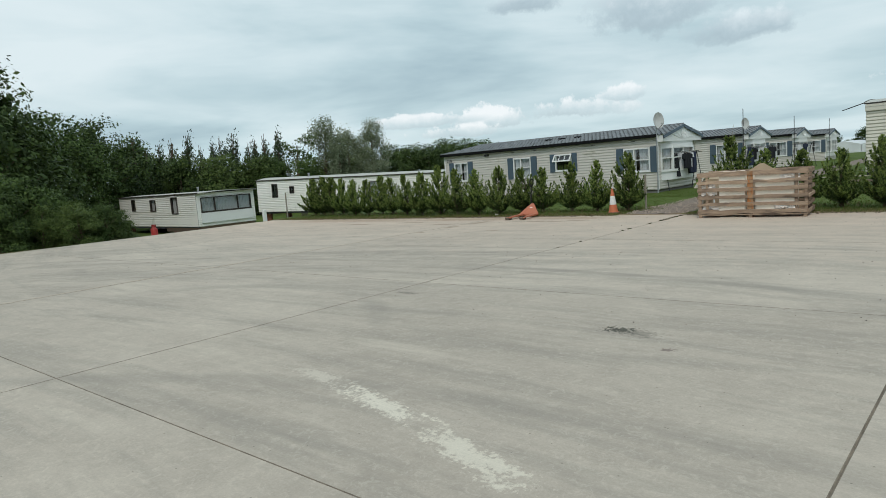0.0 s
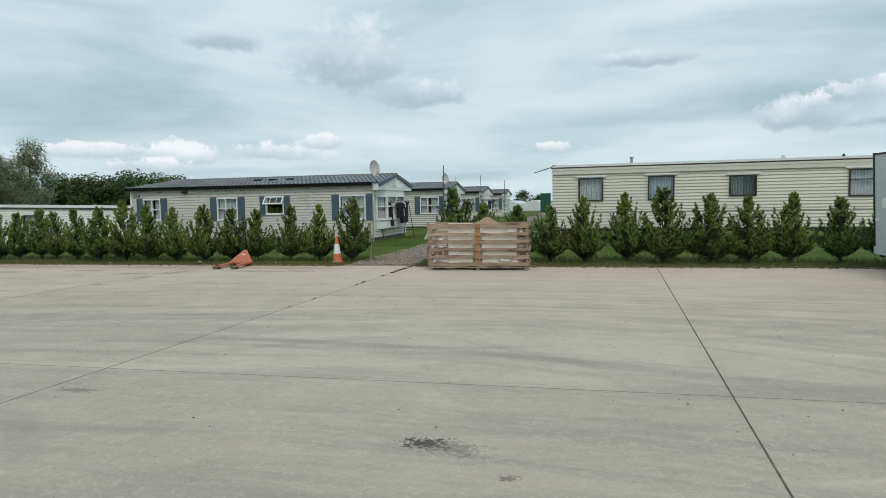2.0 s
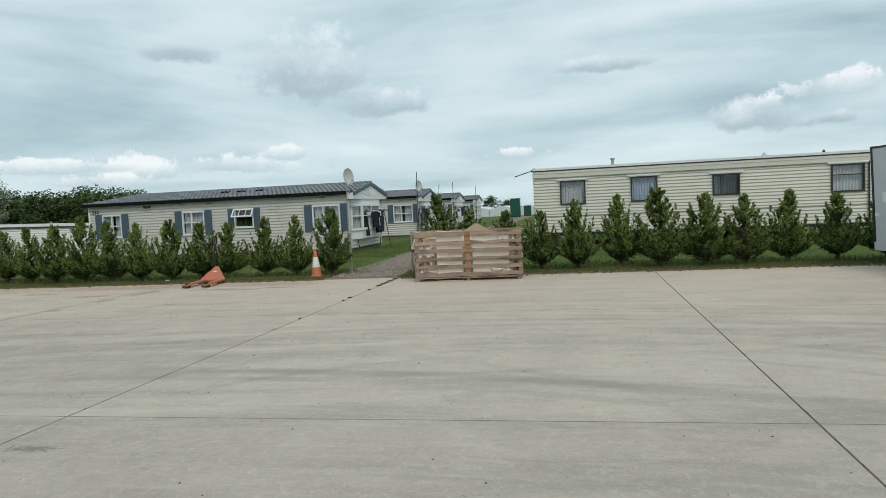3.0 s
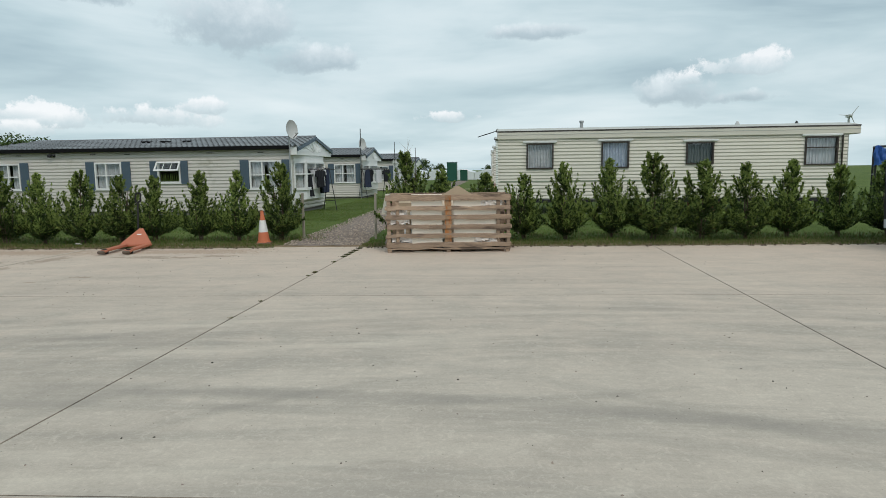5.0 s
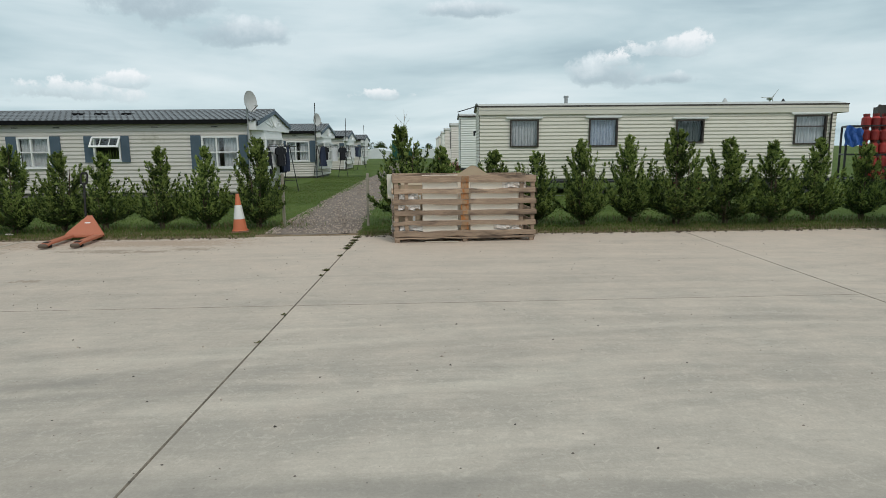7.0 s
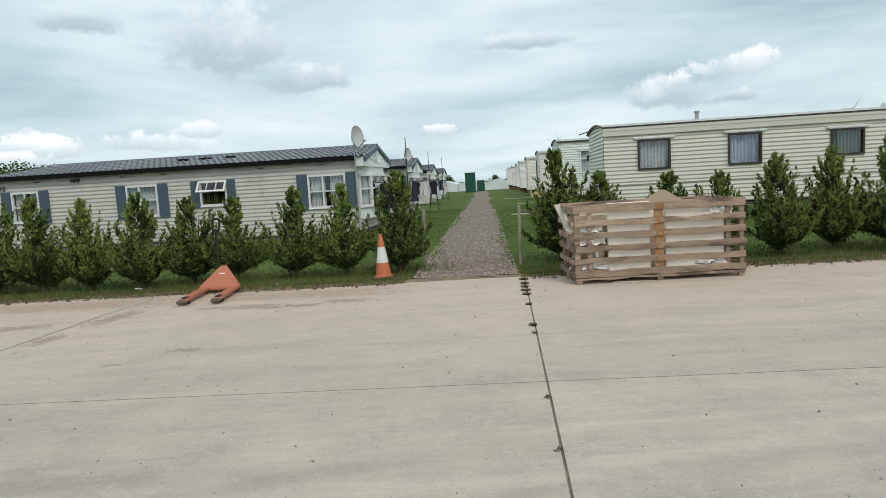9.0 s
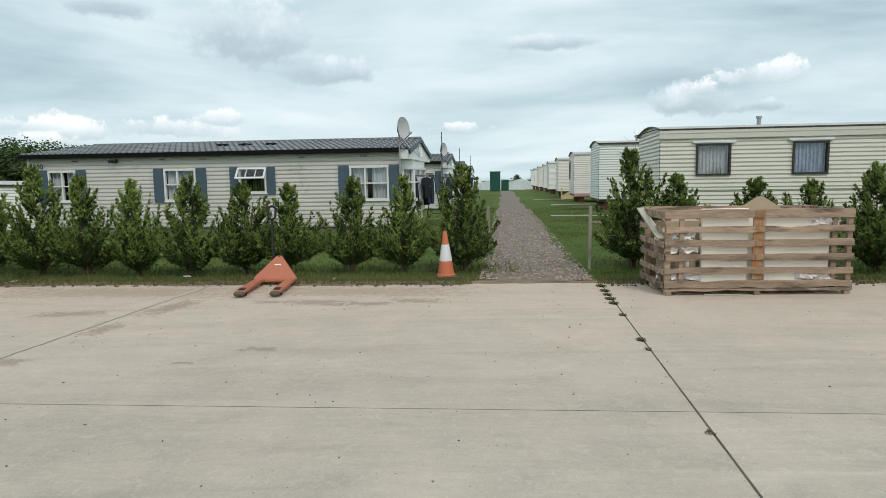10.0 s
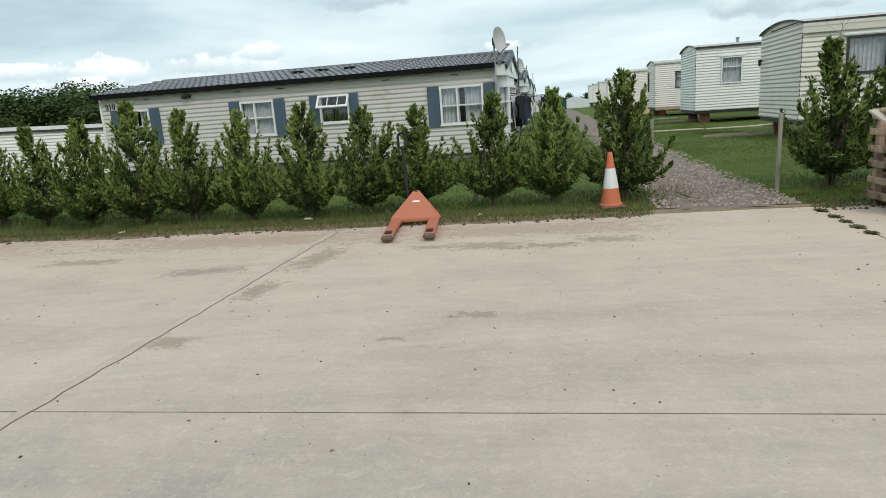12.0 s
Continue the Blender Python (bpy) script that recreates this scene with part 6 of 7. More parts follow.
# ---- things behind the right-hand home ----
def gas_cage():
    c = thing("bottle_cage", pose(20.5, 14.6, 0.15, 0, 0, -25) @ pose(0.5, 0, 0), "steel cage stacked with red gas bottles", "cage")
    W, D, H = 2.0, 1.6, 2.25
    for x in (0, W):
        for y in (0, D):
            part("upright", Shape().box((x - 0.04, y - 0.04, 0), (x + 0.04, y + 0.04, H)), [DARKMETAL], c)
    for z in (0.0, 1.03, H - 0.04):
        for y in (0, D):
            part("rail", Shape().box((0.04, y - 0.03, z), (W - 0.04, y + 0.03, z + 0.06)), [DARKMETAL], c)
        for x in (0, W):
            part("rail", Shape().box((x - 0.03, 0.04, z), (x + 0.03, D - 0.04, z + 0.06)), [DARKMETAL], c)
    part("deck", Shape().box((0.04, 0.04, 0.0), (W - 0.04, D - 0.04, 0.04)), [DARKMETAL], c)
    proto = thing("gas_bottle", pose(0, 0, 0), "red steel gas bottle in the cage", "gas bottle", "gas bottles")
    s = Shape().tube((0, 0, 0.0), (0, 0, 0.04), 0.13, 0.15, 16).tube((0, 0, 0.04), (0, 0, 0.36), 0.15, 0.15, 16).tube((0, 0, 0.36), (0, 0, 0.44), 0.15, 0.07, 16)
    part("cylinder", s, [RED], proto)
    part("collar", Shape().tube((0, 0, 0.44), (0, 0, 0.54), 0.09, 0.1, 12), [RED_DULL], proto, "dull red guard collar")
    part("valve", Shape().tube((0, 0, 0.44), (0, 0, 0.52), 0.025, 0.02, 8), [STEEL], proto)
    m = pose(20.5, 14.6, 0.15, 0, 0, -25)
    r = random.Random(12)
    n = 0
    for u, tiers in ((1.22, 5), (1.54, 5), (1.87, 5), (2.24, 4)):
        for v in (0.35, 0.7):
            for k in range(tiers):
                at = m @ pose(u + r.uniform(-0.012, 0.012), v + r.uniform(-0.01, 0.01), 0.04 + 0.54 * k, 0, 0, r.uniform(0, 360))
                if n == 0:
                    proto.matrix_basis = at
                else:
                    copy_thing(proto, at)
                n += 1
    b = thing("blue_tarpaulin", m @ pose(0.42, -0.12, 1.42), "blue plastic sheet hung on the bottle cage", "tarpaulin")
    s = Shape()
    g = [[(0.62 * i / 8 + 0.03 * math.sin(j), 0.05 * math.sin(i * 1.9 + j * 0.7) - 0.05, 0.82 * j / 8 - (0.2 * (i / 8) ** 2 if j > 5 else 0) + 0.05 * math.sin(i * 1.2)) for i in range(9)] for j in range(9)]
    for j in range(8):
        for i in range(8):
            s.face((g[j][i], g[j][i + 1], g[j + 1][i + 1], g[j + 1][i]))
            s.face([(x, y + 0.1 + 0.02 * math.sin(9 * x), z) for x, y, z in (g[j][i], g[j + 1][i], g[j + 1][i + 1], g[j][i + 1])])
    part("sheet", s, [BLUE], b, smooth=True)


gas_cage()


def container():
    c = thing("storage_container", pose(22.9, 15.4, 0.0, 0, 0, -30), "dark rusty corrugated storage container", "container")
    s = Shape()
    W, L, H = 2.44, 6.0, 3.1

    def corr(p, q, n):
        p, q, n = Vector(p), Vector(q), Vector(n)
        k = int((q - p).length / 0.14)
        pts = [p + (q - p) * i / k + n * (0.04 if (i // 2) % 2 else 0.0) for i in range(k + 1)]
        for a, b in zip(pts, pts[1:]):
            s.face((a, b, b + Vector((0, 0, H)), a + Vector((0, 0, H))))

    corr((0, 0, 0.15), (L, 0, 0.15), (0, -1, 0))
    corr((0, W, 0.15), (0, 0, 0.15), (-1, 0, 0))
    corr((L, 0, 0.15), (L, W, 0.15), (1, 0, 0))
    corr((L, W, 0.15), (0, W, 0.15), (0, 1, 0))
    part("wall", s, [CONTAINER], c)
    part("roof", Shape().box((0, 0, H + 0.15), (L, W, H + 0.2)), [CONTAINER], c)
    part("base_frame", Shape().box((-0.05, -0.05, 0), (L + 0.05, W + 0.05, 0.15)), [CONTAINER], c)
    for x in (-0.06, L - 0.04):
        for y in (-0.06, W - 0.04):
            part("corner_post", Shape().box((x, y, 0.15), (x + 0.1, y + 0.1, H + 0.22)), [CONTAINER], c)


container()


def turbine():
    t = thing("wind_turbine", pose(173, 320, -1), "far pale wind turbine on the horizon", "wind turbine")
    part("tower", Shape().tube((0, 0, 0), (0, 0, 26), 0.9, 0.5, 12), [DISH], t)
    part("nacelle", Shape().box((-0.8, -1.5, 25.6), (0.8, 2, 27)), [DISH], t, bevel=0.2)
    hub = Vector((0, -1.9, 26.3))
    for a in (55, 175, 295):
        d = Vector((math.cos(radians(a)), 0, math.sin(radians(a))))
        part("blade", Shape().tube(hub, hub + d * 5.6, 0.3, 0.08, 6), [DISH], t)
    part("hub", Shape().tube(hub, hub + Vector((0, -0.8, 0)), 0.7, 0.3, 10), [DISH], t)


turbine()


# ---- drying frames with washing ----
def garment(m, kind, mat, label, seed):
    g = thing("hanging_garment", m, label, "clothing", "washing on the drying frames")
    r = random.Random(seed)
    s = Shape()
    outline = {"shirt": [(-0.16, 0.16, 0.0), (-0.30, 0.30, -0.06), (-0.31, 0.31, -0.26), (-0.2, 0.2, -0.28), (-0.2, 0.2, -0.7)],
               "trousers": [(-0.17, 0.17, 0.0), (-0.18, 0.18, -0.3), (-0.19, 0.19, -0.6), (-0.16, 0.16, -0.98)],
               "towel": [(-0.2, 0.2, 0.0), (-0.2, 0.2, -0.35), (-0.21, 0.19, -0.8)],
               "dress": [(-0.12, 0.12, 0.0), (-0.18, 0.18, -0.25), (-0.22, 0.22, -0.7), (-0.28, 0.28, -1.05)]}[kind]
    for side in (-1, 1):
        n = 10
        rows = []
        for k, (a, b, z) in enumerate(outline):
            rows.append([(a + (b - a) * i / n, side * (0.012 + 0.03 * abs(math.sin(i * 1.1 + seed + k * 0.4))) * (0.3 + k / len(outline)), z + r.uniform(-0.012, 0.012)) for i in range(n + 1)])
        for p, q in zip(rows, rows[1:]):
            for i in range(n):
                if kind == "trousers" and i in (4, 5) and q[i][2] < -0.4:
                    continue
                s.face((p[i], p[i + 1], q[i + 1], q[i]))
    part("cloth", s, [mat], g, smooth=True)
    for px in (-0.1, 0.085):
        part("peg", Shape().box((px, -0.012, -0.02), (px + 0.015, 0.012, 0.05)), [PLANK], g)


def drying_frame(x, y, turn, items, seed, group="drying frames beside the footpath"):
    z0 = ground_z(x, y)
    m = pose(x, y, z0, 0, 0, turn)
    f = thing("drying_frame", m, "dark metal drying frame hung with washing", "drying rack", group)
    L = 1.9
    for u in (-L / 2, L / 2):
        for s in (-1, 1):
            part("leg", Shape().tube((u, s * 0.38, -0.03), (u, 0, 1.74), 0.017, n=8), [DARKMETAL], f)
        part("stretcher", Shape().tube((u, -0.3, 0.38), (u, 0.3, 0.38), 0.012, n=6), [DARKMETAL], f)
    for k, off in enumerate((-0.03, 0.2, -0.25)):
        part("rail", Shape().tube((-L / 2 - 0.1, off, 1.74 - abs(off) * 0.25), (L / 2 + 0.1, off, 1.74 - abs(off) * 0.25), 0.013, n=8), [DARKMETAL], f)
    for k, (u, off, kind, mat, label) in enumerate(items):
        garment(m @ pose(u, off, 1.72 - abs(off) * 0.25, 0, 0, 4 * math.sin(k * 2.0)), kind, mat, label, seed + k)


drying_frame(-2.22, 11.1, 62, [(-0.82, -0.03, "trousers", CLOTH_TAN, "tan trousers on the drying frame"), (-0.74, 0.2, "trousers", CLOTH_BLACK, "black trousers on the drying frame"), (-0.5, -0.25, "dress", CLOTH_BLACK, "long black dress on the drying frame"),
                              (-0.05, -0.03, "towel", CLOTH_WHITE, "white towel on the drying frame"), (0.2, -0.25, "shirt", CLOTH_BLACK, "black top on the drying frame"), (0.42, -0.03, "shirt", CLOTH_WHITE, "white shirt on the drying frame"),
                              (0.7, -0.03, "trousers", CLOTH_NAVY, "navy trousers on the drying frame"), (0.8, 0.2, "trousers", CLOTH_BLACK, "black trousers on the drying frame")], 3)
drying_frame(-2.1, 22.6, 55, [(-0.6, -0.03, "dress", CLOTH_NAVY, "navy dress on the second drying frame"), (-0.2, 0.2, "shirt", CLOTH_BLACK, "black shirt on the second drying frame"), (0.3, -0.03, "towel", CLOTH_WHITE, "pale towel on the second drying frame"), (0.7, -0.25, "shirt", CLOTH_BLACK, "black shirt on the second drying frame")], 20)
drying_frame(-2.3, 34.0, 70, [(-0.5, -0.03, "towel", CLOTH_WHITE, "white towel on the far drying frame"), (0.2, -0.03, "shirt", CLOTH_NAVY, "navy shirt on the far drying frame")], 40)


def aerial(x, y, z, high, label):
    k0 = 1.0 if high > 1 else 0.45
    a = thing("aerial_mast", pose(x, y, z), label, "aerial", "aerials")
    part("mast", Shape().tube((0, 0, 0), (0, 0, high), 0.022, n=8), [DARKMETAL], a)
    if high > 1:
        return
    part("boom", Shape().tube((-0.3 * k0, 0.1 * k0, high - 0.12 * k0), (0.35 * k0, -0.05 * k0, high + 0.02), 0.01 * k0, n=6), [DARKMETAL], a)
    for k in range(6):
        u = (-0.26 + k * 0.11) * k0
        part("element", Shape().tube((u, -0.1 * k0, high - (0.1 - 0.025 * k) * k0), (u, 0.16 * k0, high - (0.1 - 0.025 * k) * k0), 0.005 * k0, n=4), [DARKMETAL], a)


aerial(-2.72, 21.85, -0.05, 4.05, "thin dark aerial mast beside the second home")
aerial(-3.1, 34.9, -0.1, 3.9, "thin dark aerial mast by the third home")
aerial(-3.4, 48.2, -0.1, 3.9, "far thin aerial mast")


def roof_vent(x, y, z, size, mat, label):
    v = thing("roof_vent", pose(x, y, z), label, "vent", "vents on the caravan roof")
    part("base", Shape().box((-size, -size, -0.05), (size, size, 0.06)), [mat], v, bevel=0.01)
    part("cowl", Shape().tube((0, 0, 0.06), (0, 0, 0.2), size * 0.9, size * 0.25, 10), [mat], v, "sloping cowl")


roof_vent(13.75, 9.8, 3.02, 0.12, DISH, "small pale vent on the caravan roof")
roof_vent(15.75, 9.8, 3.0, 0.09, DARKMETAL, "small dark vent on the caravan roof")


# ---- along the path and far off ----
def shed(x, y, w, h, label):
    s = thing("green_shed", pose(x, y, ground_z(x, y)), label, "shed", "green sheds by the path")
    part("body", Shape().box((0, 0, 0), (w, w, h)), [GREEN_SHED], s, bevel=0.03)
    part("door", Shape().box((0.1, -0.03, 0.06), (w - 0.1, -0.002, h - 0.12)), [GREEN_SHED], s, bevel=0.01)
    part("roof", Shape().box((-0.05, -0.06, h + 0.002), (w + 0.05, w + 0.05, h + 0.09)), [GREEN_SHED], s, bevel=0.03)


shed(-3.05, 77.0, 1.4, 2.65, "dark green plastic shed beside the path")
shed(-1.75, 85.0, 1.1, 1.6, "smaller dark green shed beside the path")


def greenhouse(x, y, L, h, label):
    g = thing("greenhouse", pose(x, y, -1.0), label, "greenhouse", "far greenhouses")
    n = int(L / 6)
    for k in range(n):
        a, b = k * 6.0, k * 6.0 + 6.0
        s = Shape()
        s.box((a + 0.05, 0, 0), (b - 0.05, 20, h - 0.8))
        s.face(((a, -0.02, h - 0.8), (b, -0.02, h - 0.8), ((a + b) / 2, -0.02, h)))
        s.face(((a, 0, h - 0.8), ((a + b) / 2, 0, h), ((a + b) / 2, 20, h), (a, 20, h - 0.8)))
        s.face((((a + b) / 2, 0, h), (b, 0, h - 0.8), (b, 20, h - 0.8), ((a + b) / 2, 20, h)))
        part("bay", s, [FAR_WHITE], g)


greenhouse(-26, 132, 36, 2.6, "far low white greenhouse at the end of the path")


def plank(x, y, L, turn, label):
    z = ground_z(x, y) + 0.01
    p = tagged(new("walkway_plank", Shape().box((0, -0.11, 0), (L, 0.11, 0.045)).mesh("walkway_plank", PLANK, 0.008)), label, "plank", "planks on the lawn")
    p.matrix_basis = pose(x, y, z, 0, 0, turn)


plank(2.5, 16.1, 1.9, -1, "pale plank laid across the lawn")
plank(4.5, 16.05, 1.9, 2, "pale plank laid across the lawn")
plank(6.3, 16.2, 3.0, 1, "pale plank laid across the lawn")
plank(3.0, 26.6, 2.2, 4, "pale plank laid towards the second caravan")
plank(2.2, 36.5, 2.2, 4, "pale plank laid towards the third caravan")


def steps(x, y, turn, label):
    s = thing("wooden_steps", pose(x, y, ground_z(x, y), 0, 0, turn), label, "steps", "caravan steps")
    for k in range(3):
        part("tread", Shape().box((0.28 * k, 0, 0.18 * (k + 1) - 0.035), (0.28 * k + 0.3, 0.9, 0.18 * (k + 1))), [YELLOW_WOOD], s, bevel=0.005)
    for y0 in (-0.04, 0.9):
        st = Shape()
        st.face([(0, y0, 0), (0.9, y0, 0), (0.9, y0, 0.54), (0.6, y0, 0.54), (0, y0, 0.16)])
        st.face([(0, y0 + 0.035, 0.16), (0.6, y0 + 0.035, 0.54), (0.9, y0 + 0.035, 0.54), (0.9, y0 + 0.035, 0), (0, y0 + 0.035, 0)])
        part("stringer", st, [YELLOW_WOOD], s)
        part("rail_post", Shape().box((0.02, y0, 0.1), (0.07, y0 + 0.04, 0.85)), [YELLOW_WOOD], s)


steps(4.3, 38.6, 0, "pale wooden steps at a caravan door")


def gas_red(x, y):
    g = thing("red_gas_bottle", pose(x, y, ground_z(x, y)), "red gas bottle beside the old caravan", "gas bottle")
    part("cylinder", Shape().tube((0, 0, 0), (0, 0, 0.8), 0.17, 0.17, 16).tube((0, 0, 0.8), (0, 0, 0.93), 0.17, 0.08, 16), [RED], g)
    part("collar", Shape().tube((0, 0, 0.93), (0, 0, 1.05), 0.1, 0.1, 12), [RED], g)


gas_red(-24.9, -3.6)
gas_red(-25.3, -3.45)
tagged(new("marker_post", Shape().box((-0.09, -0.09, -0.3), (0.09, 0.09, 1.0)).mesh("marker_post", UPVC, 0.02)), "white marker post at the yard's low edge", "post").matrix_basis = pose(-19.75, 0.0, -0.62)

# bar standing out from the roof corner of the cream caravan
tagged(new("roof_bar", Shape().tube((0, 0, 0), (-0.68, 0.02, -0.2), 0.016, n=8).mesh("roof_bar", DARKMETAL)), "thin dark bar at the caravan's roof corner", "bar").matrix_basis = pose(5.25, 8.93, 2.98)


# ---- grass, weeds, grit ----
def scatter_blades(name, n, place, high, wide, mats, pick, label, seed, category="grass"):
    rng = np.random.default_rng(seed)
    base, d, w, slot = [], [], [], []
    for _ in range(n):
        x, y = place(rng)
        h = rng.uniform(*high)
        a = rng.uniform(0, 6.28)
        lean = rng.uniform(0.1, 0.7)
        base.append((x, y, max(ground_z(x, y), 0.004 if y - verge(x) < 0.25 else -9) - 0.004))
        d.append((math.cos(a) * lean * h, math.sin(a) * lean * h, h))
        b = rng.uniform(0, 6.28)
        w.append((math.cos(b) * wide, math.sin(b) * wide, 0))
        slot.append(pick(rng, x, y))
    return tagged(new(name, blades_mesh(name, (base, d, w, slot), mats)), label, category, kind="stuff")


def on_path(x, y):
    return abs(x - path_mid(y)) < 0.9


def verge_place(rng):
    while True:
        x = rng.uniform(-16, 16)
        y = verge(x) + 0.12 + 1.0 * rng.random() ** 1.2
        if not on_path(x, y):
            return x, y


def lawn_place(rng):
    while True:
        x, y = rng.uniform(-11, 12), 0.4 + 8.0 * rng.random() ** 1.6
        if not on_path(x, y):
            return x, y


def row_place(rng):
    while True:
        x, y = rng.uniform(-2.4, 5.2), rng.uniform(6, 24)
        if not on_path(x, y):
            return x, y


scatter_blades("verge_grass", 26000, verge_place, (0.02, 0.075), 0.004, [BLADE, STRAW], lambda r, x, y: int(r.random() < 0.75 - 0.6 * min(1, (y - verge(x)) / 0.8)), "rough grass and straw along the concrete", 1)
scatter_blades("lawn_grass", 42000, lawn_place, (0.012, 0.04), 0.006, [BLADE, STRAW], lambda r, x, y: int(r.random() < 0.1), "short green lawn grass", 2)
scatter_blades("lawn_by_path", 26000, row_place, (0.015, 0.045), 0.008, [BLADE, STRAW], lambda r, x, y: int(r.random() < 0.08), "short lawn grass beside the footpath", 3)


def shrub_foot(rng):
    k = rng.integers(0, 33)
    x = (-16.3 + 1.0 * k) if k < 18 else (3.2 + (k - 18))
    y = 0.25 + (0.35 if x > -2 else 0) + (0.7 if x > 2 else 0) + rng.normal() * 0.25
    return x + rng.normal() * 0.35, y


scatter_blades("tall_grass", 6000, shrub_foot, (0.05, 0.17), 0.005, [BLADE, STRAW], lambda r, x, y: int(r.random() < 0.45), "taller uncut grass round the shrubs", 4)


def weed_tuft(x, y, n, r, seed):
    rng = np.random.default_rng(seed)
    base, d, w, slot = [], [], [], []
    for _ in range(n):
        a, q = rng.uniform(0, 6.28), r * rng.random() ** 0.7
        h = rng.uniform(0.005, 0.022)
        base.append((x - 0.02 + 0.55 * q * math.cos(a), y + 0.85 * q * math.sin(a), -0.004))
        d.append((math.cos(a) * h * 1.3, math.sin(a) * h * 1.3, h))
        w.append((-math.sin(a) * 0.008, math.cos(a) * 0.008, 0))
        slot.append(int(rng.random() < 0.3))
    tagged(new("joint_weed", blades_mesh("joint_weed", (base, d, w, slot), [HEDGE_DRY, HEDGE_LEAF])), "small weeds growing in the concrete joint", "weeds", "weeds in the joint")


for k, (y, n, r) in enumerate(((-0.75, 260, 0.13), (-1.15, 240, 0.12), (-1.45, 200, 0.1), (-1.75, 260, 0.12), (-2.05, 220, 0.1), (-2.75, 120, 0.06), (-3.9, 130, 0.07), (-4.25, 50, 0.04), (-6.2, 24, 0.03), (-7.1, 20, 0.03))):
    weed_tuft(2.5, y, n, r, 50 + k)


def grit(name, n, place, size, mat, label, seed):
    rng = np.random.default_rng(seed)
    s = Shape()
    for _ in range(n):
        x, y = place(rng)
        r = size[0] + (size[1] - size[0]) * rng.random() ** 3
        a = rng.uniform(0, 6.28)
        c, q = math.cos(a) * r, math.sin(a) * r
        e, h = rng.uniform(0.5, 0.9), r * rng.uniform(0.5, 0.9)
        k = len(s.v)
        s.v += [(x + c, y + q, 0.0), (x - q * e, y + c * e, 0.0), (x - c, y - q, 0.0), (x + q * e, y - c * e, 0.0), (x + c * 0.3, y + q * 0.3, h), (x - c * 0.35, y - q * 0.35, h * 0.9)]
        s.f += [(k, k + 1, k + 4), (k + 1, k + 5, k + 4), (k + 1, k + 2, k + 5), (k + 2, k + 3, k + 5), (k + 3, k + 4, k + 5), (k + 3, k, k + 4)]
        s.m += [0] * 6
    tagged(new(name, s.mesh(name, mat)), label, "grit", kind="stuff")


def yard_place(rng):
    x = rng.uniform(-9, 10)
    return x, verge(x) - 0.05 - 12 * rng.random() ** 1.5


grit("yard_grit", 1500, yard_place, (0.003, 0.013), PEBBLE, "dark grit scattered on the concrete", 6)
grit("pale_grit", 900, yard_place, (0.004, 0.014), STONE, "pale grit scattered on the concrete", 7)


def verge_edge(rng):
    x = rng.uniform(-14, 14)
    while abs(x - 1.5) < 1.1:
        x = rng.uniform(-14, 14)
    return x, verge(x) - 0.3 * rng.random() ** 1.5


grit("verge_clods", 1600, verge_edge, (0.008, 0.05), BARK, "clods of earth along the verge", 9)
for x, y, s in ((-4.25, -0.2, 1.0), (-7.0, -0.9, 1.2), (-1.75, -0.35, 0.7), (8.2, 0.0, 0.8)):
    sc = Shape().box((0, 0, 0), (0.1 * s, 0.055 * s, 0.012)).box((0.02 * s, 0.03 * s, 0.012), (0.12 * s, 0.07 * s, 0.03))
    tagged(new("litter_scrap", sc.mesh("litter_scrap", PLASTIC_WHITE, 0.004)), "white scrap of litter at the verge", "litter", "litter scraps").matrix_basis = pose(x, y, max(0.004, ground_z(x, y) + 0.01), 0, 0, x * 40)


def build_spill():
    """Earth and straw washed from the verge over the edge of the concrete."""
    s = Shape()
    xs = list(np.arange(-16.3, 16.0, 0.12))
    rows = []
    for x in xs:
        n = noise.noise(Vector((x * 0.9, 3.3, 0))) + 0.6 * noise.noise(Vector((x * 3.1, 7.7, 0)))
        reach = max(0.02, 0.09 + 0.2 * n + (0.07 if x < 0.3 else 0.0))
        if abs(x - 1.5) < 1.1:
            reach *= 0.35
        y = verge(x)
        rows.append([(x, y - reach, 0.0012), (x, y - reach * 0.55, 0.012 + 0.010 * noise.noise(Vector((x * 5, 1, 0)))), (x, y + 0.02, 0.026 + 0.012 * noise.noise(Vector((x * 4, 5, 0)))), (x, y + 0.4, ground_z(x, y + 0.4) - 0.01)])
    for a, b in zip(rows, rows[1:]):
        for i in range(3):
            s.face((a[i], b[i], b[i + 1], a[i + 1]))
    tagged(new("verge_earth", s.mesh("verge_earth", EARTH, smooth=True)), "brown earth and straw spilt over the concrete edge", "earth", kind="stuff")


build_spill()


def spill_place(rng):
    while True:
        x = rng.uniform(-16, 15.5)
        y = verge(x) - 0.18 + 0.45 * rng.random()
        if abs(x - 1.5) > 0.95:
            return x, y


scatter_blades("verge_straw", 30000, spill_place, (0.015, 0.085), 0.0045, [BLADE, STRAW], lambda r, x, y: int(r.random() < 0.42), "dry straw and grass on the spilt earth", 12)


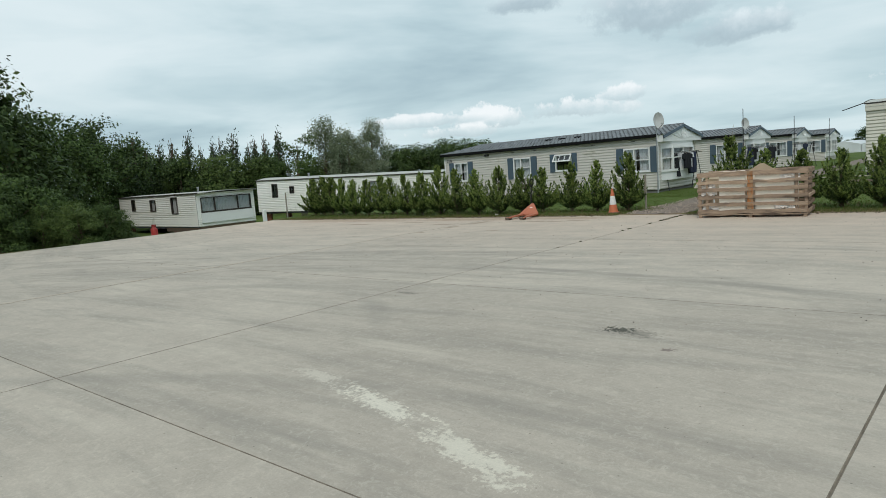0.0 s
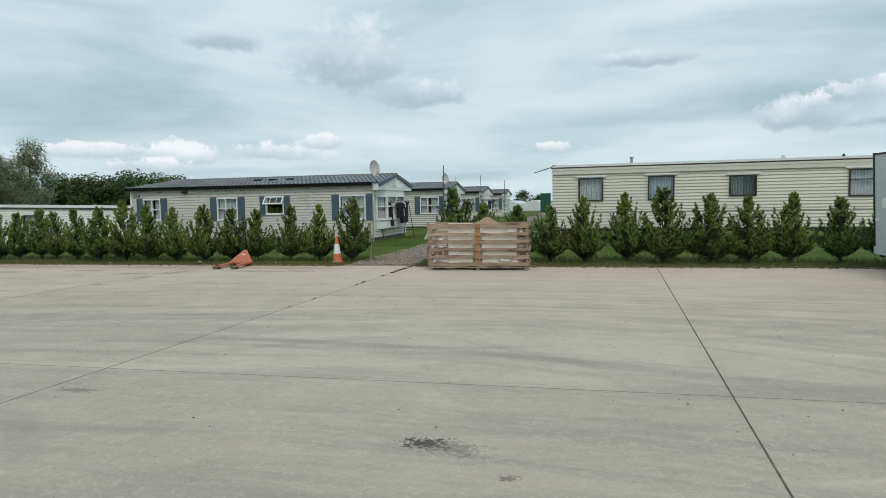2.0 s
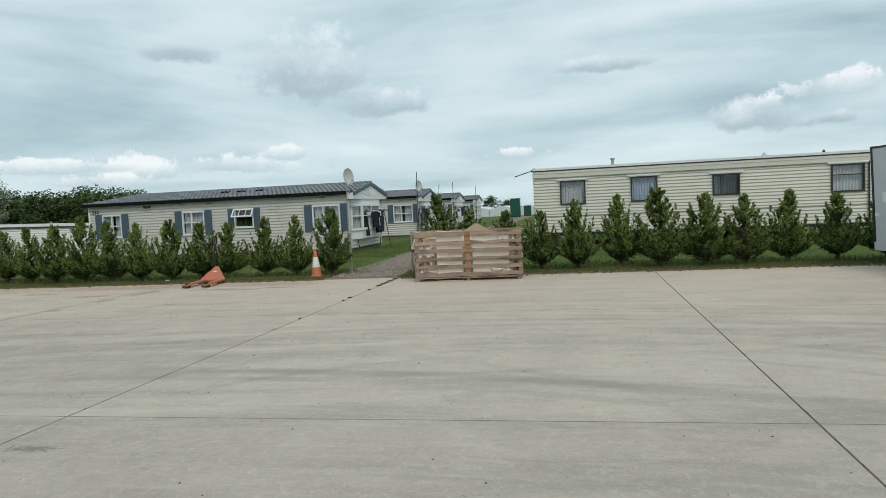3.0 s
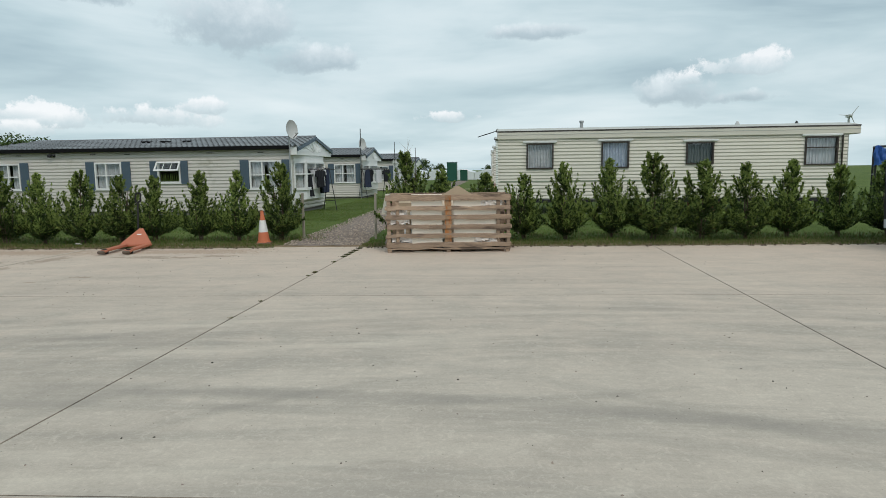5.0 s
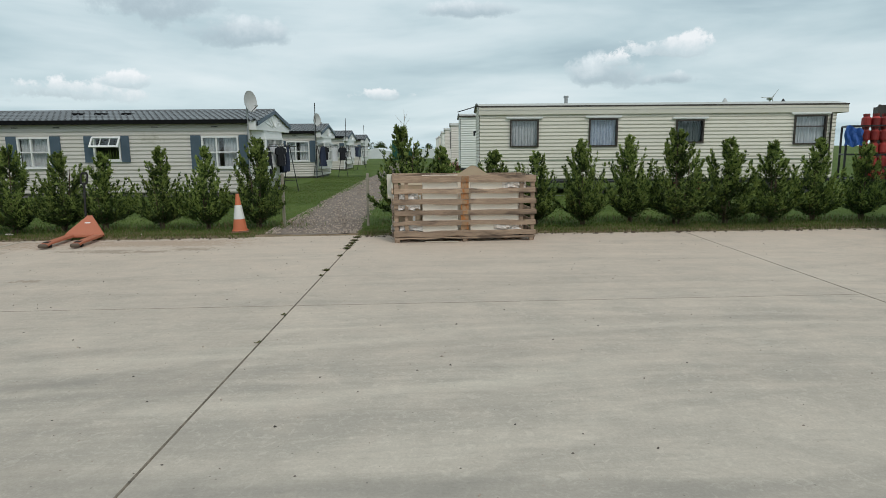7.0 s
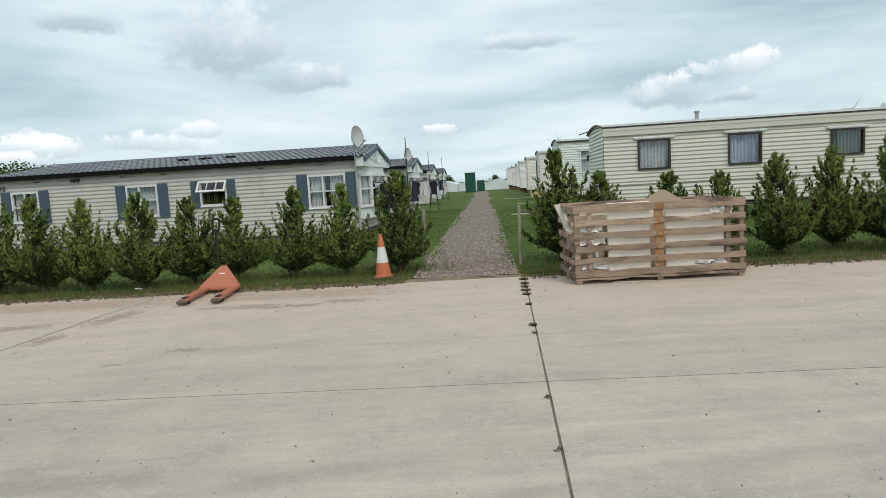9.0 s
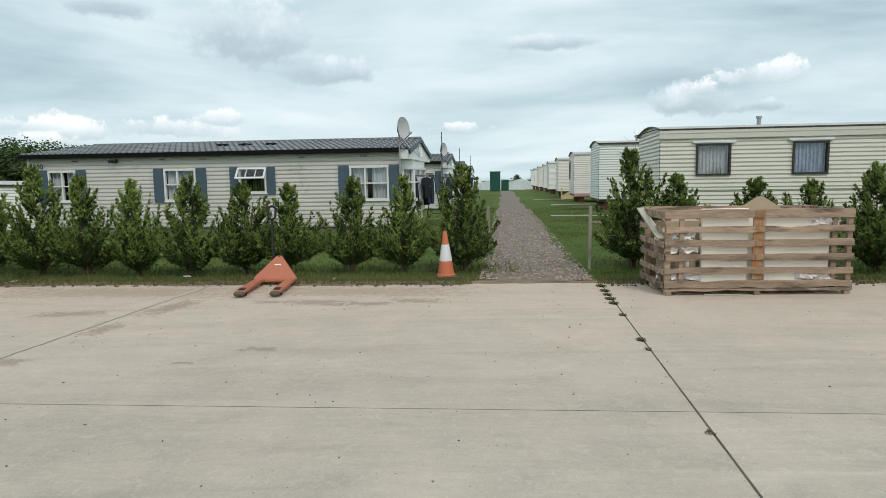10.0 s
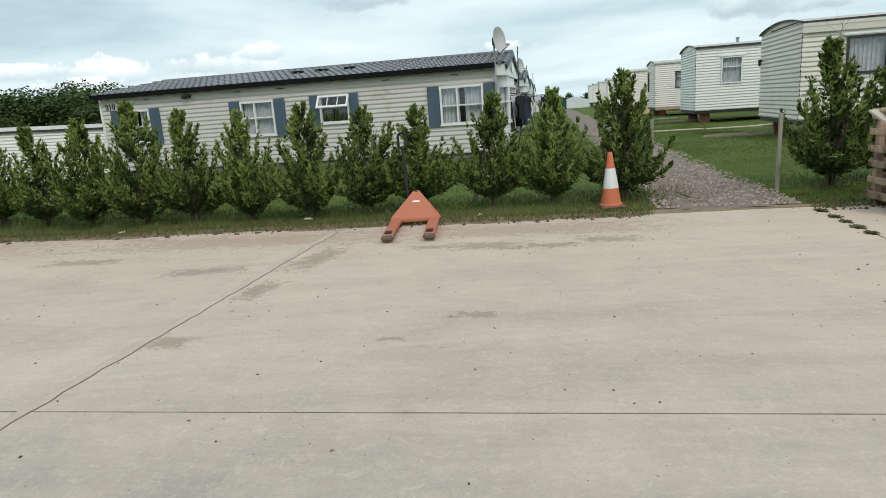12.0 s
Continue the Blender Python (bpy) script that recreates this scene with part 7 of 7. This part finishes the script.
def bare_patch(x, y, a, b, seed):
    """Dug earth with lumps on the lawn."""
    r = random.Random(seed)
    s = Shape()
    rings, seg = 5, 22
    pts = [[(x + a * k / rings * math.cos(t) * (1 + 0.18 * math.sin(3 * t + seed)), y + b * k / rings * math.sin(t) * (1 + 0.15 * math.sin(2 * t)), ground_z(x, y) + 0.07 * (1 - (k / rings) ** 2) + r.uniform(-0.012, 0.02) * (k < rings) - 0.012 * (k == rings)) for t in [2 * math.pi * i / seg for i in range(seg)]] for k in range(rings + 1)]
    for p, q in zip(pts, pts[1:]):
        for i in range(seg):
            j = (i + 1) % seg
            s.face((p[i], p[j], q[j], q[i]))
    tagged(new("earth_patch", s.mesh("earth_patch", EARTH, smooth=False)), "bare brown earth on the lawn beside the caravan", "earth", "earth patches").location = (0, 0, 0)


bare_patch(4.5, 12.4, 1.1, 0.5, 2)
bare_patch(5.0, 24.0, 1.4, 0.6, 5)


# ---- concrete slabs, the pieces last ----
DIRTY_EDGE = material("dirty_slab_edge", (0.34, 0.285, 0.225), (0.07, 0.06, 0.05), rough=0.95, scale=5, grain=30, amount=0.95)
SEALANT = material("dusty_joint_sealant", (0.56, 0.475, 0.385), (0.40, 0.33, 0.26), rough=0.95, scale=3, grain=30, amount=0.9)


def build_yard():
    yard = thing("yard_pavement", pose(0, 0, 0), "dusty pale concrete yard in large slabs", "yard", kind="structure")
    s = Shape()
    bed = Shape()
    bed.face([(x, verge(x) + (y + 0.45) - (0.03 if y > -1 else 0), -0.010) for x, y in ((JOINT_X[0] + 0.03, JOINT_Y[-1]), (JOINT_X[-1] - 0.03, JOINT_Y[-1]), (JOINT_X[-1] - 0.03, JOINT_Y[0]), (JOINT_X[0] + 0.03, JOINT_Y[0]))])
    part("joint_bed", bed, [JOINT], yard, "dark earth in the joints")
    g, c = 0.0032, 0.006
    for x0, x1 in zip(JOINT_X, JOINT_X[1:]):
        for y1, y0 in zip(JOINT_Y, JOINT_Y[1:]):
            b = Shape()

            def at(x, y, z):
                return (x, verge(x) + (y + 0.45), z)

            h, d = 0.0018, 0.004
            top = [at(x0 + g, y0 + h, 0), at(x1 - g, y0 + h, 0), at(x1 - g, y1 - h, 0), at(x0 + g, y1 - h, 0)]
            inn = [at(x0 + g + c, y0 + h + d, 0), at(x1 - g - c, y0 + h + d, 0), at(x1 - g - c, y1 - h - d, 0), at(x0 + g + c, y1 - h - d, 0)]
            low = [(p[0], p[1], -0.007) for p in top]
            deep = [(p[0], p[1], -0.14) for p in top]
            b.face(inn)
            for i in range(4):
                j = (i + 1) % 4
                b.face((low[i], low[j], inn[j], inn[i]), 1)
                b.face((deep[i], deep[j], low[j], low[i]), 1)
            part("slab", b, [CONCRETE, DIRTY_EDGE], yard)

    seal = Shape()
    rng = random.Random(31)
    ys = list(np.arange(-16.0, -0.8, 0.12))
    line = [(-3.55 - 0.035 - rng.uniform(0, 0.03), -3.55 + 0.035 + rng.uniform(0, 0.03)) for _ in ys]
    for (a0, a1), (b0, b1), y0, y1 in zip(line, line[1:], ys, ys[1:]):
        seal.face(((a0, y0, 0.001), (a1, y0, 0.001), (b1, y1, 0.001), (b0, y1, 0.001)))
        seal.face(((a0 + 0.008, y0, 0.004), (a1 - 0.008, y0, 0.004), (b1 - 0.008, y1, 0.004), (b0 + 0.008, y1, 0.004)), 1)
    part("sealed_joint", seal, [DIRTY_EDGE, SEALANT], yard, "dusty sealed joint with dirty edges")


build_yard()
